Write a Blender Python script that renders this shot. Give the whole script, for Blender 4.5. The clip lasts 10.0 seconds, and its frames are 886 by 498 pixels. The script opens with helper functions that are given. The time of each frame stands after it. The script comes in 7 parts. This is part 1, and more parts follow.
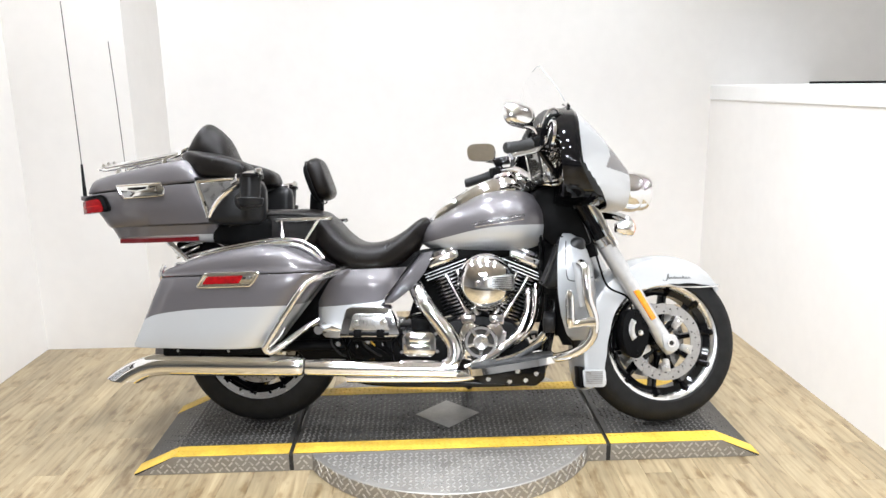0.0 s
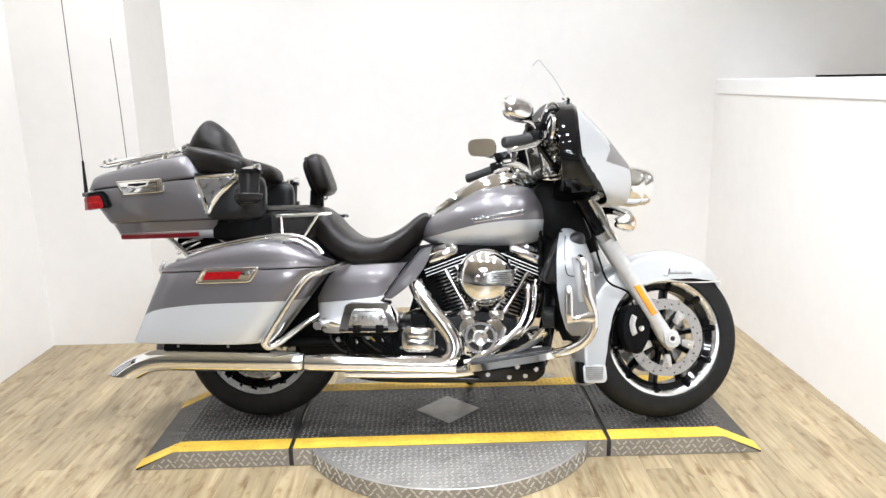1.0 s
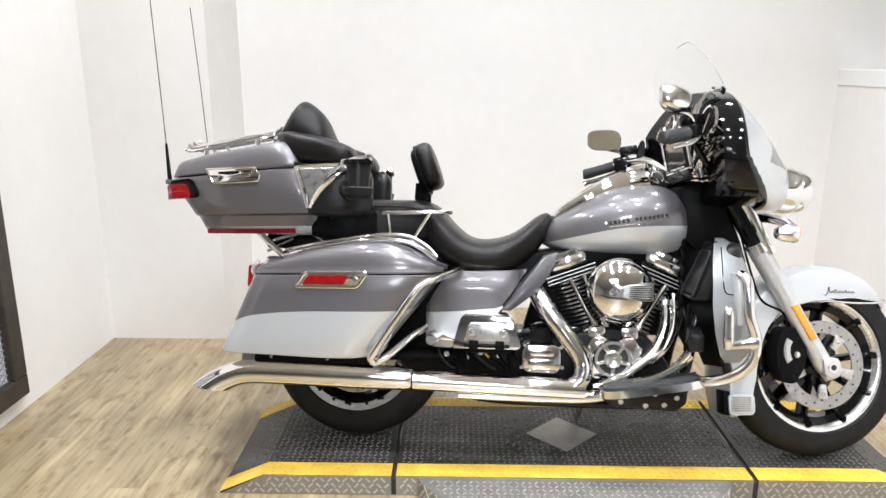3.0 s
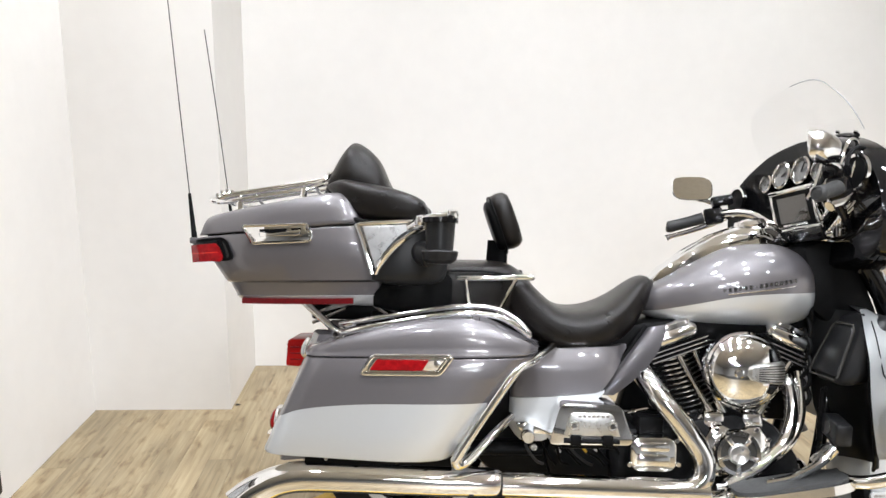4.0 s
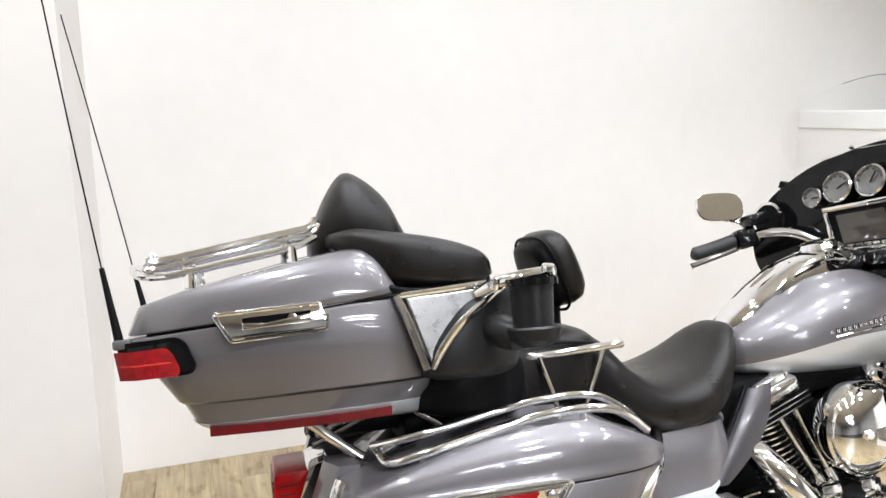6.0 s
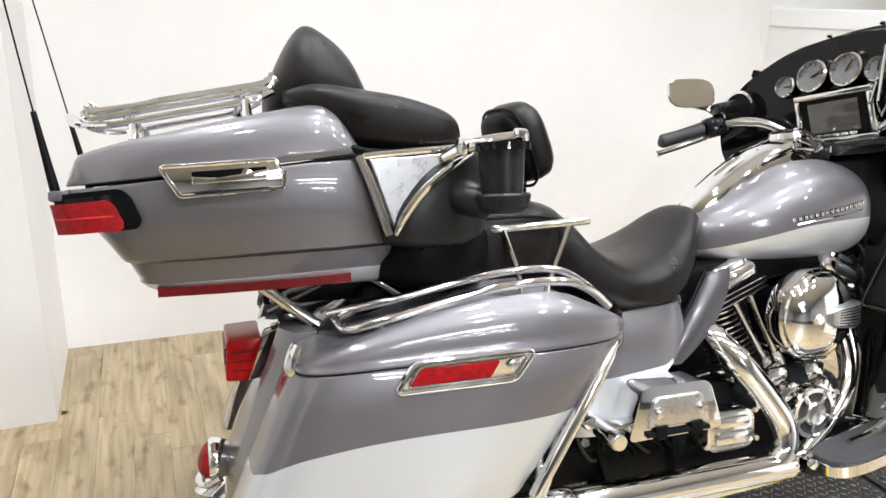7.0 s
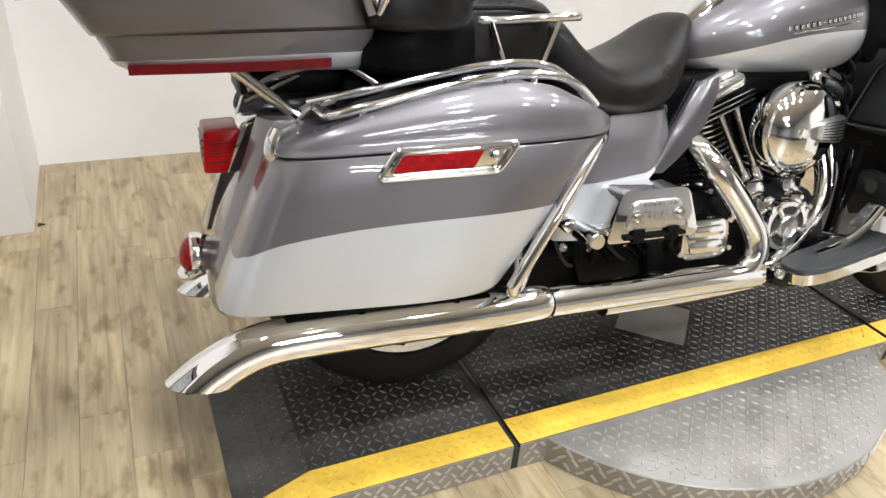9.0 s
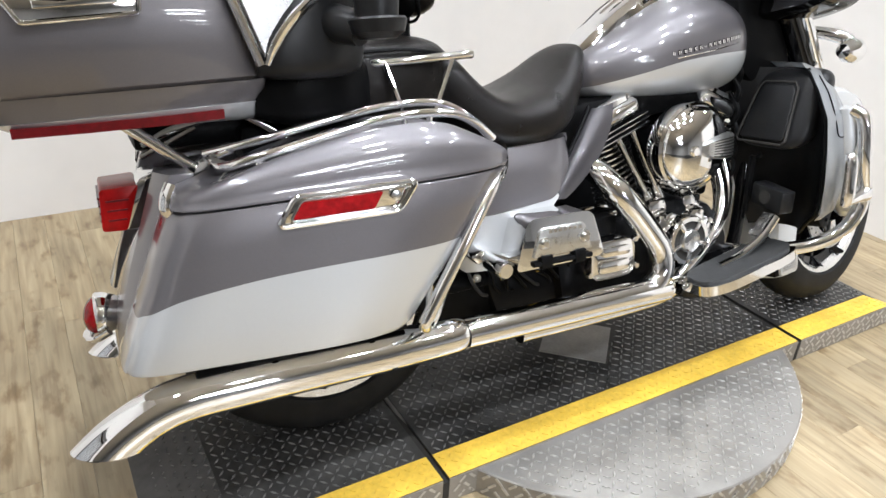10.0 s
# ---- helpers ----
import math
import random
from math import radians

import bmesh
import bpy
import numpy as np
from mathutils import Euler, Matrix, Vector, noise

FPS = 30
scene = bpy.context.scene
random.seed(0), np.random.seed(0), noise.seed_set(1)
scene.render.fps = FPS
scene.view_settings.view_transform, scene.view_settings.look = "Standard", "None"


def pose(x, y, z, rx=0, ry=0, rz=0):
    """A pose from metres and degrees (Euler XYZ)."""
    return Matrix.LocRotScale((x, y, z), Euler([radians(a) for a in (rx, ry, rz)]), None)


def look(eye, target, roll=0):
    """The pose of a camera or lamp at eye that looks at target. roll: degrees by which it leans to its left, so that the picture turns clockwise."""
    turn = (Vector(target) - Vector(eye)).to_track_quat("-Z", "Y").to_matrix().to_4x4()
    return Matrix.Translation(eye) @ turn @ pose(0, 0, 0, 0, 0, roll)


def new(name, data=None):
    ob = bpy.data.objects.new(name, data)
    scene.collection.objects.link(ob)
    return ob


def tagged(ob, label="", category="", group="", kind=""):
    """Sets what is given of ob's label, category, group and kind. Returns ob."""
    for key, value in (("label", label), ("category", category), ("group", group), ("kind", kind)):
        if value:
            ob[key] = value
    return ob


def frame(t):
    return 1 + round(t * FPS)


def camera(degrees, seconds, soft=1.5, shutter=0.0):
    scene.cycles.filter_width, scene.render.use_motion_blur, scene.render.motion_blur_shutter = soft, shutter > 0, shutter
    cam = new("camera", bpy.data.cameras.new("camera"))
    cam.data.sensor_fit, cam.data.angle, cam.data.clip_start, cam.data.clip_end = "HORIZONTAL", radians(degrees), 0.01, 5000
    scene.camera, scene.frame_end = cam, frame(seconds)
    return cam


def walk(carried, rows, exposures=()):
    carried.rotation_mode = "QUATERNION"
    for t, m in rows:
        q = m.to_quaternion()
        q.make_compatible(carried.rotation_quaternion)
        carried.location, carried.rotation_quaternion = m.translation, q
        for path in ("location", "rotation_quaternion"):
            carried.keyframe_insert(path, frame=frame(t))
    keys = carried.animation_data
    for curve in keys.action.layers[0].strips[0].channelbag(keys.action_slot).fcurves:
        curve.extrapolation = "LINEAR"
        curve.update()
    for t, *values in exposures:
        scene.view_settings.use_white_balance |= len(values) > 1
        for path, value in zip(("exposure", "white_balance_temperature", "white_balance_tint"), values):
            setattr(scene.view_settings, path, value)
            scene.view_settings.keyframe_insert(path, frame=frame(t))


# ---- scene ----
cam = camera(63.2, 10.0)
PATH = [
    (0, (0.853, -2.737, 1.413), (0.779, -0.789, 0.969), -0.9),
    (0.5, (0.882, -2.735, 1.413), (0.792, -0.788, 0.963), -0.9),
    (1, (0.895, -2.73, 1.405), (0.792, -0.785, 0.953), -1.2),
    (1.5, (0.918, -2.714, 1.419), (0.748, -0.776, 0.957), -1.0),
    (2, (0.885, -2.666, 1.386), (0.617, -0.762, 0.837), -1.4),
    (2.5, (0.679, -2.594, 1.428), (0.493, -0.664, 0.937), -4.2),
    (3, (0.52, -2.411, 1.402), (0.355, -0.48, 0.907), 0.2),
    (3.2, (0.473, -2.304, 1.423), (0.239, -0.371, 0.966), 0.0),
    (4.3, (-0.026, -1.912, 1.421), (-0.013, 0.043, 1.001), 1.1),
    (4.5, (-0.072, -1.846, 1.401), (-0.058, 0.103, 0.952), 1.1),
    (5, (-0.149, -1.593, 1.4), (-0.074, 0.379, 1.073), -3.8),
    (5.2, (-0.213, -1.513, 1.402), (-0.046, 0.452, 1.069), -4.3),
    (6.3, (-0.449, -1.272, 1.384), (0.161, 0.588, 0.973), 1.0),
    (6.5, (-0.439, -1.263, 1.366), (0.198, 0.576, 0.905), 1.6),
    (7, (-0.432, -1.255, 1.316), (0.2, 0.533, 0.681), 2.7),
    (7.5, (-0.435, -1.257, 1.288), (0.187, 0.493, 0.546), 3.0),
    (8, (-0.446, -1.262, 1.251), (0.182, 0.423, 0.376), 3.6),
    (8.5, (-0.441, -1.268, 1.222), (0.198, 0.365, 0.26), 4.4),
    (9, (-0.444, -1.277, 1.209), (0.213, 0.325, 0.208), 5.1),
    (9.5, (-0.441, -1.283, 1.202), (0.319, 0.266, 0.191), 5.0),
    (10, (-0.389, -1.302, 1.232), (0.428, 0.275, 0.313), 3.2),
]
EXPOSURES = [(0.0, -0.05, 6120, 10), (1.0, -0.06, 6130, 10), (1.5, -0.13, 6140, 10), (2.0, -0.12, 6150, 10), (2.5, -0.16, 6140, 10), (3.0, -0.16, 6150, 10), (4.5, -0.15, 6240, 10), (5.0, -0.16, 6220, 10), (6.5, -0.08, 6180, 10), (7.5, -0.06, 6200, 10), (8.0, -0.14, 6250, 10), (9.0, -0.30, 6310, 10), (10.0, -0.28, 6090, 10)]
walk(cam, [(t, look(eye, target, roll)) for t, eye, target, roll in PATH], EXPOSURES)

# ---------------------------------------------------------------- light
world = bpy.data.worlds.new("world")
scene.world = world
world.use_nodes = True
world.node_tree.nodes["Background"].inputs[0].default_value = (1.0, 0.97, 0.93, 1)
world.node_tree.nodes["Background"].inputs[1].default_value = 0.0

ROOM = pose(0, 0, 0, 0, 0, 4.0)      # the room stands turned a little against the motorcycle
CEIL = 3.05
LEAN = 11.5                          # the motorcycle leans on its stand
DECK = 0.07                          # height of the turntable's deck


def area_lamp(name, u, v, su, sv, watts, colour=(0.965, 0.98, 1.0)):
    d = bpy.data.lights.new(name, "AREA")
    d.shape, d.size, d.size_y, d.energy, d.color = "RECTANGLE", su, sv, watts, colour
    ob = new(name, d)
    ob.matrix_world = ROOM @ pose(u, v, CEIL - 0.075)
    return ob


TUBES = ((0.1, -5.4), (0.1, -6.3), (0.4, -8.8), (1.0, -11.0))
for u, v in TUBES:
    area_lamp("tube_light", u, v, 1.25, 0.12, 105)
SPOTS = [(u, v) for u in (0.15, 1.0, 1.85) for v in (-2.3, -1.3, -0.35)] + [(u, 0.85) for u in (-0.75, 0.5, 1.75)] + [(-0.8, -1.2), (-0.8, -0.1), (3.7, -1.3), (3.7, 0.4)]
for u, v in SPOTS:
    d = area_lamp("spot_light", u, v, 0.15, 0.15, 16.5 if v > 0.5 else (9.0 if u < 0 else (18.0 if v < -1.0 else 11.5)))
    d.data.shape, d.data.spread = "DISK", radians(125)


# ---------------------------------------------------------------- materials
def mat(name, colour=(0.5, 0.5, 0.5), rough=0.5, metal=0.0, coat=0.0, noise_scale=0, var=0.0, bump=0.0,
        bump_scale=200.0, rough_var=0.0, spec=0.5, stretch=(1, 1, 1), random=0.0, trans=0.0, emit=0.0, aniso=0.0):
    m = bpy.data.materials.new(name)
    m.use_nodes = True
    nt = m.node_tree
    b = nt.nodes["Principled BSDF"]
    b.inputs["Base Color"].default_value = (*colour, 1)
    b.inputs["Roughness"].default_value = rough
    b.inputs["Metallic"].default_value = metal
    b.inputs["Coat Weight"].default_value = coat
    b.inputs["Coat Roughness"].default_value = 0.03
    b.inputs["Specular IOR Level"].default_value = spec
    b.inputs["Transmission Weight"].default_value = trans
    if emit:
        b.inputs["Emission Color"].default_value = (*colour, 1)
        b.inputs["Emission Strength"].default_value = emit
    tc = nt.nodes.new("ShaderNodeTexCoord")
    mp = nt.nodes.new("ShaderNodeMapping")
    mp.inputs["Scale"].default_value = stretch
    nt.links.new(tc.outputs["Object"], mp.inputs["Vector"])
    if noise_scale:
        n1 = nt.nodes.new("ShaderNodeTexNoise")
        n1.inputs["Scale"].default_value, n1.inputs["Detail"].default_value = noise_scale, 6
        n2 = nt.nodes.new("ShaderNodeTexNoise")
        n2.inputs["Scale"].default_value, n2.inputs["Detail"].default_value = noise_scale * 9, 4
        mx = nt.nodes.new("ShaderNodeMath")
        mx.operation = "MULTIPLY_ADD"
        mx.inputs[1].default_value = 0.5
        nt.links.new(mp.outputs[0], n1.inputs["Vector"])
        nt.links.new(mp.outputs[0], n2.inputs["Vector"])
        nt.links.new(n2.outputs["Fac"], mx.inputs[0])
        nt.links.new(n1.outputs["Fac"], mx.inputs[2])
        ramp = nt.nodes.new("ShaderNodeMapRange")
        ramp.inputs["From Min"].default_value, ramp.inputs["From Max"].default_value = 0.5, 1.0
        ramp.inputs["To Min"].default_value, ramp.inputs["To Max"].default_value = 1 - var, 1 + var
        nt.links.new(mx.outputs[0], ramp.inputs["Value"])
        last = ramp.outputs[0]
        if random:
            oi = nt.nodes.new("ShaderNodeObjectInfo")
            rr = nt.nodes.new("ShaderNodeMapRange")
            rr.inputs["To Min"].default_value, rr.inputs["To Max"].default_value = 1 - random, 1 + random
            mu = nt.nodes.new("ShaderNodeMath")
            mu.operation = "MULTIPLY"
            nt.links.new(oi.outputs["Random"], rr.inputs["Value"])
            nt.links.new(rr.outputs[0], mu.inputs[0])
            nt.links.new(last, mu.inputs[1])
            last = mu.outputs[0]
        mul = nt.nodes.new("ShaderNodeVectorMath")
        mul.operation = "SCALE"
        mul.inputs[0].default_value = colour
        nt.links.new(last, mul.inputs["Scale"])
        nt.links.new(mul.outputs[0], b.inputs["Base Color"])
        if rough_var:
            r2 = nt.nodes.new("ShaderNodeMapRange")
            r2.inputs["From Min"].default_value, r2.inputs["From Max"].default_value = 0.45, 1.05
            r2.inputs["To Min"].default_value, r2.inputs["To Max"].default_value = max(0.01, rough - rough_var), min(1, rough + rough_var)
            nt.links.new(mx.outputs[0], r2.inputs["Value"])
            nt.links.new(r2.outputs[0], b.inputs["Roughness"])
    if bump:
        n3 = nt.nodes.new("ShaderNodeTexNoise")
        n3.inputs["Scale"].default_value, n3.inputs["Detail"].default_value = bump_scale, 5
        nt.links.new(mp.outputs[0], n3.inputs["Vector"])
        bp = nt.nodes.new("ShaderNodeBump")
        bp.inputs["Strength"].default_value, bp.inputs["Distance"].default_value = bump, 0.002
        nt.links.new(n3.outputs["Fac"], bp.inputs["Height"])
        nt.links.new(bp.outputs[0], b.inputs["Normal"])
    return m


M = {}
M["wall"] = mat("white_wall_paint", (0.80, 0.778, 0.750), 0.6, noise_scale=1.5, var=0.03, bump=0.12, bump_scale=160)
# grey of the unseen walls, set by how dark reflections should be
M["unseen_wall"] = mat("warm_grey_unseen_wall", (0.56, 0.54, 0.51), 0.6, noise_scale=1.5, var=0.06, bump=0.12, bump_scale=160)
M["cap"] = mat("white_ledge_paint", (0.82, 0.815, 0.80), 0.45, noise_scale=3, var=0.03, bump=0.05)
M["ceiling"] = mat("ceiling_tile", (0.72, 0.71, 0.69), 0.9, noise_scale=30, var=0.06, bump=0.3)
M["grey_charcoal"] = mat("charcoal_pearl_paint", (0.128, 0.120, 0.127), 0.38, metal=0.45, coat=1.0, noise_scale=900, var=0.12)
M["silver"] = mat("silver_pearl_paint", (0.57, 0.585, 0.597), 0.38, metal=0.5, coat=1.0, noise_scale=900, var=0.05)
M["chrome"] = mat("chrome", (0.86, 0.86, 0.86), 0.05, metal=1.0, noise_scale=40, var=0.02, rough_var=0.03)
M["alloy"] = mat("polished_alloy", (0.72, 0.72, 0.71), 0.22, metal=1.0, noise_scale=60, var=0.08, rough_var=0.08)
M["black"] = mat("gloss_black_paint", (0.004, 0.004, 0.0045), 0.06, spec=0.3, coat=0.0, noise_scale=30, var=0.2)
M["satin"] = mat("satin_black", (0.0045, 0.0045, 0.0047), 0.40, spec=0.06, noise_scale=40, var=0.25, bump=0.1, bump_scale=500)
M["leather"] = mat("black_vinyl", (0.0062, 0.0050, 0.0043), 0.31, spec=0.22, noise_scale=25, var=0.2, bump=0.35, bump_scale=650, rough_var=0.06)
M["fork_metal"] = mat("silver_fork_paint", (0.60, 0.60, 0.595), 0.34, metal=0.6, coat=0.4, noise_scale=50, var=0.06, rough_var=0.06)
M["lug_steel"] = mat("worn_bright_lugs", (0.56, 0.545, 0.52), 0.32, metal=0.7, noise_scale=40, var=0.15, rough_var=0.08)
M["lug_dark"] = mat("worn_dark_lugs", (0.23, 0.225, 0.215), 0.30, metal=0.7, noise_scale=7, var=0.6, rough_var=0.1)
M["pod_black"] = mat("moulded_black_plastic", (0.010, 0.010, 0.0105), 0.34, spec=0.28, noise_scale=40, var=0.2, bump=0.12, bump_scale=600)
M["rubber"] = mat("tyre_rubber", (0.011, 0.011, 0.011), 0.65, spec=0.2, noise_scale=25, var=0.3, bump=0.2, bump_scale=300)
M["grip"] = mat("grip_rubber", (0.02, 0.02, 0.02), 0.6, noise_scale=60, var=0.2, bump=0.3, bump_scale=400)
M["red"] = mat("red_lens", (0.25, 0.004, 0.006), 0.24, spec=0.25, coat=0.12, noise_scale=70, var=0.35)
M["tail_red"] = mat("red_tail_lens", (0.34, 0.006, 0.006), 0.28, spec=0.18, coat=0.1, noise_scale=70, var=0.3)
M["darkred"] = mat("dark_red_reflector", (0.115, 0.004, 0.007), 0.28, coat=0.25, spec=0.3, noise_scale=90, var=0.3)
M["redbright"] = mat("bright_red_lens", (0.62, 0.02, 0.012), 0.15, coat=0.5, noise_scale=110, var=0.3)
M["satin_metal"] = mat("satin_metal", (0.66, 0.66, 0.65), 0.30, metal=1.0, noise_scale=80, var=0.06, rough_var=0.06)
M["orange"] = mat("amber_lens", (0.85, 0.27, 0.01), 0.2, coat=1.0, noise_scale=120, var=0.2)
M["glass"] = mat("clear_glass", (0.97, 0.98, 0.98), 0.0, trans=1.0)
def clear_sheet():
    m = bpy.data.materials.new("clear_acrylic_sheet")
    m.use_nodes = True
    nt = m.node_tree
    tr_, gl_, mx_ = nt.nodes.new("ShaderNodeBsdfTransparent"), nt.nodes.new("ShaderNodeBsdfGlossy"), nt.nodes.new("ShaderNodeMixShader")
    tr_.inputs[0].default_value = (0.996, 0.997, 0.998, 1)
    gl_.inputs["Roughness"].default_value = 0.02
    mx_.inputs[0].default_value = 0.03
    nt.links.new(tr_.outputs[0], mx_.inputs[1])
    nt.links.new(gl_.outputs[0], mx_.inputs[2])
    nt.links.new(mx_.outputs[0], nt.nodes["Material Output"].inputs["Surface"])
    return m


M["screen_glass"] = clear_sheet()
M["mirror"] = mat("mirror_glass", (0.88, 0.88, 0.88), 0.01, metal=1.0)
M["screen"] = mat("display_glass", (0.05, 0.045, 0.04), 0.06, coat=1.0)
M["inlay"] = mat("hatched_steel", (0.37, 0.36, 0.34), 0.40, metal=0.6, noise_scale=14, var=0.2, bump=0.3, bump_scale=240, rough_var=0.12)
M["steel"] = mat("tread_plate_steel", (0.31, 0.295, 0.272), 0.40, metal=0.6, noise_scale=14, var=0.12, bump=0.12, bump_scale=90, rough_var=0.12)
M["disc_steel"] = mat("brake_disc_steel", (0.42, 0.415, 0.41), 0.30, metal=1.0, noise_scale=50, var=0.1, rough_var=0.08)
M["deck"] = mat("worn_dark_tread_plate", (0.052, 0.050, 0.047), 0.42, metal=0.4, noise_scale=6, var=0.75, bump=0.2, bump_scale=120, rough_var=0.14)
M["yellow"] = mat("worn_yellow_line_paint", (0.68, 0.445, 0.055), 0.5, noise_scale=9, var=0.24, bump=0.15, bump_scale=120)
M["bronze"] = mat("dark_bronze_frame", (0.045, 0.036, 0.03), 0.45, metal=0.3, noise_scale=14, var=0.4, bump=0.1)
M["mesh_white"] = mat("white_mesh", (0.72, 0.74, 0.76), 0.5, noise_scale=20, var=0.05)
M["mesh_grey"] = mat("grey_mesh_wire", (0.30, 0.31, 0.33), 0.4, metal=0.4, noise_scale=20, var=0.1)
M["tube"] = mat("lit_diffuser", (1.0, 0.96, 0.9), 0.5, emit=7.0)
M["housing"] = mat("white_lamp_housing", (0.75, 0.75, 0.74), 0.4, noise_scale=5, var=0.03)
M["engine"] = mat("black_engine_paint", (0.006, 0.006, 0.0065), 0.4, spec=0.12, noise_scale=50, var=0.3, bump=0.25, bump_scale=300)
M["fin_edge"] = mat("machined_fin_edge", (0.78, 0.78, 0.78), 0.25, metal=1.0, noise_scale=60, var=0.1)
M["machined"] = mat("machined_bright_rim", (0.84, 0.84, 0.83), 0.24, metal=1.0, noise_scale=60, var=0.05, rough_var=0.06)
M["dial"] = mat("silver_dial_face", (0.17, 0.17, 0.168), 0.15, metal=0.5, coat=1.0, noise_scale=90, var=0.12)
# stain colour; also stands in for the shade inside holes, grooves and mouths
M["dirt"] = mat("dark_stain_and_hole_shade", (0.02, 0.018, 0.015), 0.8, noise_scale=30, var=0.3)


def plank_material():
    m = bpy.data.materials.new("oak_vinyl_plank")
    m.use_nodes = True
    nt = m.node_tree
    N, K = nt.nodes.new, nt.links.new
    b = nt.nodes["Principled BSDF"]
    oi, tc = N("ShaderNodeObjectInfo"), N("ShaderNodeTexCoord")
    off = N("ShaderNodeVectorMath")
    off.operation = "SCALE"
    off.inputs[0].default_value = (7.3, 31.0, 3.0)
    K(oi.outputs["Random"], off.inputs["Scale"])
    add = N("ShaderNodeVectorMath")
    K(tc.outputs["Object"], add.inputs[0])
    K(off.outputs[0], add.inputs[1])
    mp = N("ShaderNodeMapping")
    mp.inputs["Scale"].default_value = (24, 1.5, 1)
    K(add.outputs[0], mp.inputs["Vector"])
    grain = N("ShaderNodeTexNoise")
    grain.inputs["Scale"].default_value, grain.inputs["Detail"].default_value, grain.inputs["Distortion"].default_value = 2.4, 9, 0.35
    K(mp.outputs[0], grain.inputs["Vector"])
    mp2 = N("ShaderNodeMapping")
    mp2.inputs["Scale"].default_value = (3.0, 1.0, 1)
    K(add.outputs[0], mp2.inputs["Vector"])
    blot = N("ShaderNodeTexNoise")
    blot.inputs["Scale"].default_value, blot.inputs["Detail"].default_value = 3.0, 3
    K(mp2.outputs[0], blot.inputs["Vector"])
    r1 = N("ShaderNodeValToRGB")
    e = r1.color_ramp.elements
    e[0].position, e[0].color = 0.24, (0.235, 0.170, 0.092, 1)
    e[1].position, e[1].color = 0.70, (0.48, 0.395, 0.250, 1)
    mid = e.new(0.48)
    mid.color = (0.375, 0.298, 0.180, 1)
    K(grain.outputs["Fac"], r1.inputs[0])
    r2 = N("ShaderNodeValToRGB")
    e = r2.color_ramp.elements
    e[0].position, e[0].color = 0.32, (0.80, 0.775, 0.73, 1)
    e[1].position, e[1].color = 0.62, (1.08, 1.05, 1.0, 1)
    K(blot.outputs["Fac"], r2.inputs[0])
    mul = N("ShaderNodeMix")
    mul.data_type, mul.blend_type = "RGBA", "MULTIPLY"
    mul.inputs[0].default_value = 1.0
    K(r1.outputs[0], mul.inputs[6])
    K(r2.outputs[0], mul.inputs[7])
    rr = N("ShaderNodeMapRange")
    rr.inputs["To Min"].default_value, rr.inputs["To Max"].default_value = 0.70, 0.88
    K(oi.outputs["Random"], rr.inputs["Value"])
    sc = N("ShaderNodeVectorMath")
    sc.operation = "SCALE"
    knots = N("ShaderNodeTexNoise")
    knots.inputs["Scale"].default_value, knots.inputs["Detail"].default_value = 6.0, 5
    mp3 = N("ShaderNodeMapping")
    mp3.inputs["Scale"].default_value = (4.2, 1.6, 1)
    K(add.outputs[0], mp3.inputs["Vector"])
    K(mp3.outputs[0], knots.inputs["Vector"])
    r3 = N("ShaderNodeValToRGB")
    e = r3.color_ramp.elements
    e[0].position, e[0].color = 0.54, (1, 1, 1, 1)
    e[1].position, e[1].color = 0.70, (0.58, 0.50, 0.40, 1)
    K(knots.outputs["Fac"], r3.inputs[0])
    mul2 = N("ShaderNodeMix")
    mul2.data_type, mul2.blend_type = "RGBA", "MULTIPLY"
    mul2.inputs[0].default_value = 1.0
    K(mul.outputs[2], mul2.inputs[6])
    K(r3.outputs[0], mul2.inputs[7])
    K(mul2.outputs[2], sc.inputs[0])
    K(rr.outputs[0], sc.inputs["Scale"])
    K(sc.outputs[0], b.inputs["Base Color"])
    b.inputs["Roughness"].default_value = 0.34
    b.inputs["Specular IOR Level"].default_value = 0.65
    bp = N("ShaderNodeBump")
    bp.inputs["Strength"].default_value, bp.inputs["Distance"].default_value = 0.25, 0.001
    K(grain.outputs["Fac"], bp.inputs["Height"])
    K(bp.outputs[0], b.inputs["Normal"])
    return m


M["plank"] = plank_material()


# ---------------------------------------------------------------- mesh helpers
def finish(name, bm, material, smooth=35.0):
    me = bpy.data.meshes.new(name)
    bmesh.ops.recalc_face_normals(bm, faces=bm.faces)
    bm.to_mesh(me)
    bm.free()
    for p in me.polygons:
        p.use_smooth = smooth > 0
    if smooth > 0:
        me.set_sharp_from_angle(angle=radians(smooth))
    for m_ in (material if isinstance(material, (list, tuple)) else [material]):
        me.materials.append(m_)
    return me


def part(name, bm, material, parent, label="", smooth=35.0):
    ob = new(name, finish(name, bm, material, smooth))
    ob.parent = parent
    return tagged(ob, label)


def thing(name, label, category, at=None, group=""):
    ob = new(name)
    ob.empty_display_size = 0.05
    ob.matrix_world = at or Matrix()
    return tagged(ob, label, category, group)


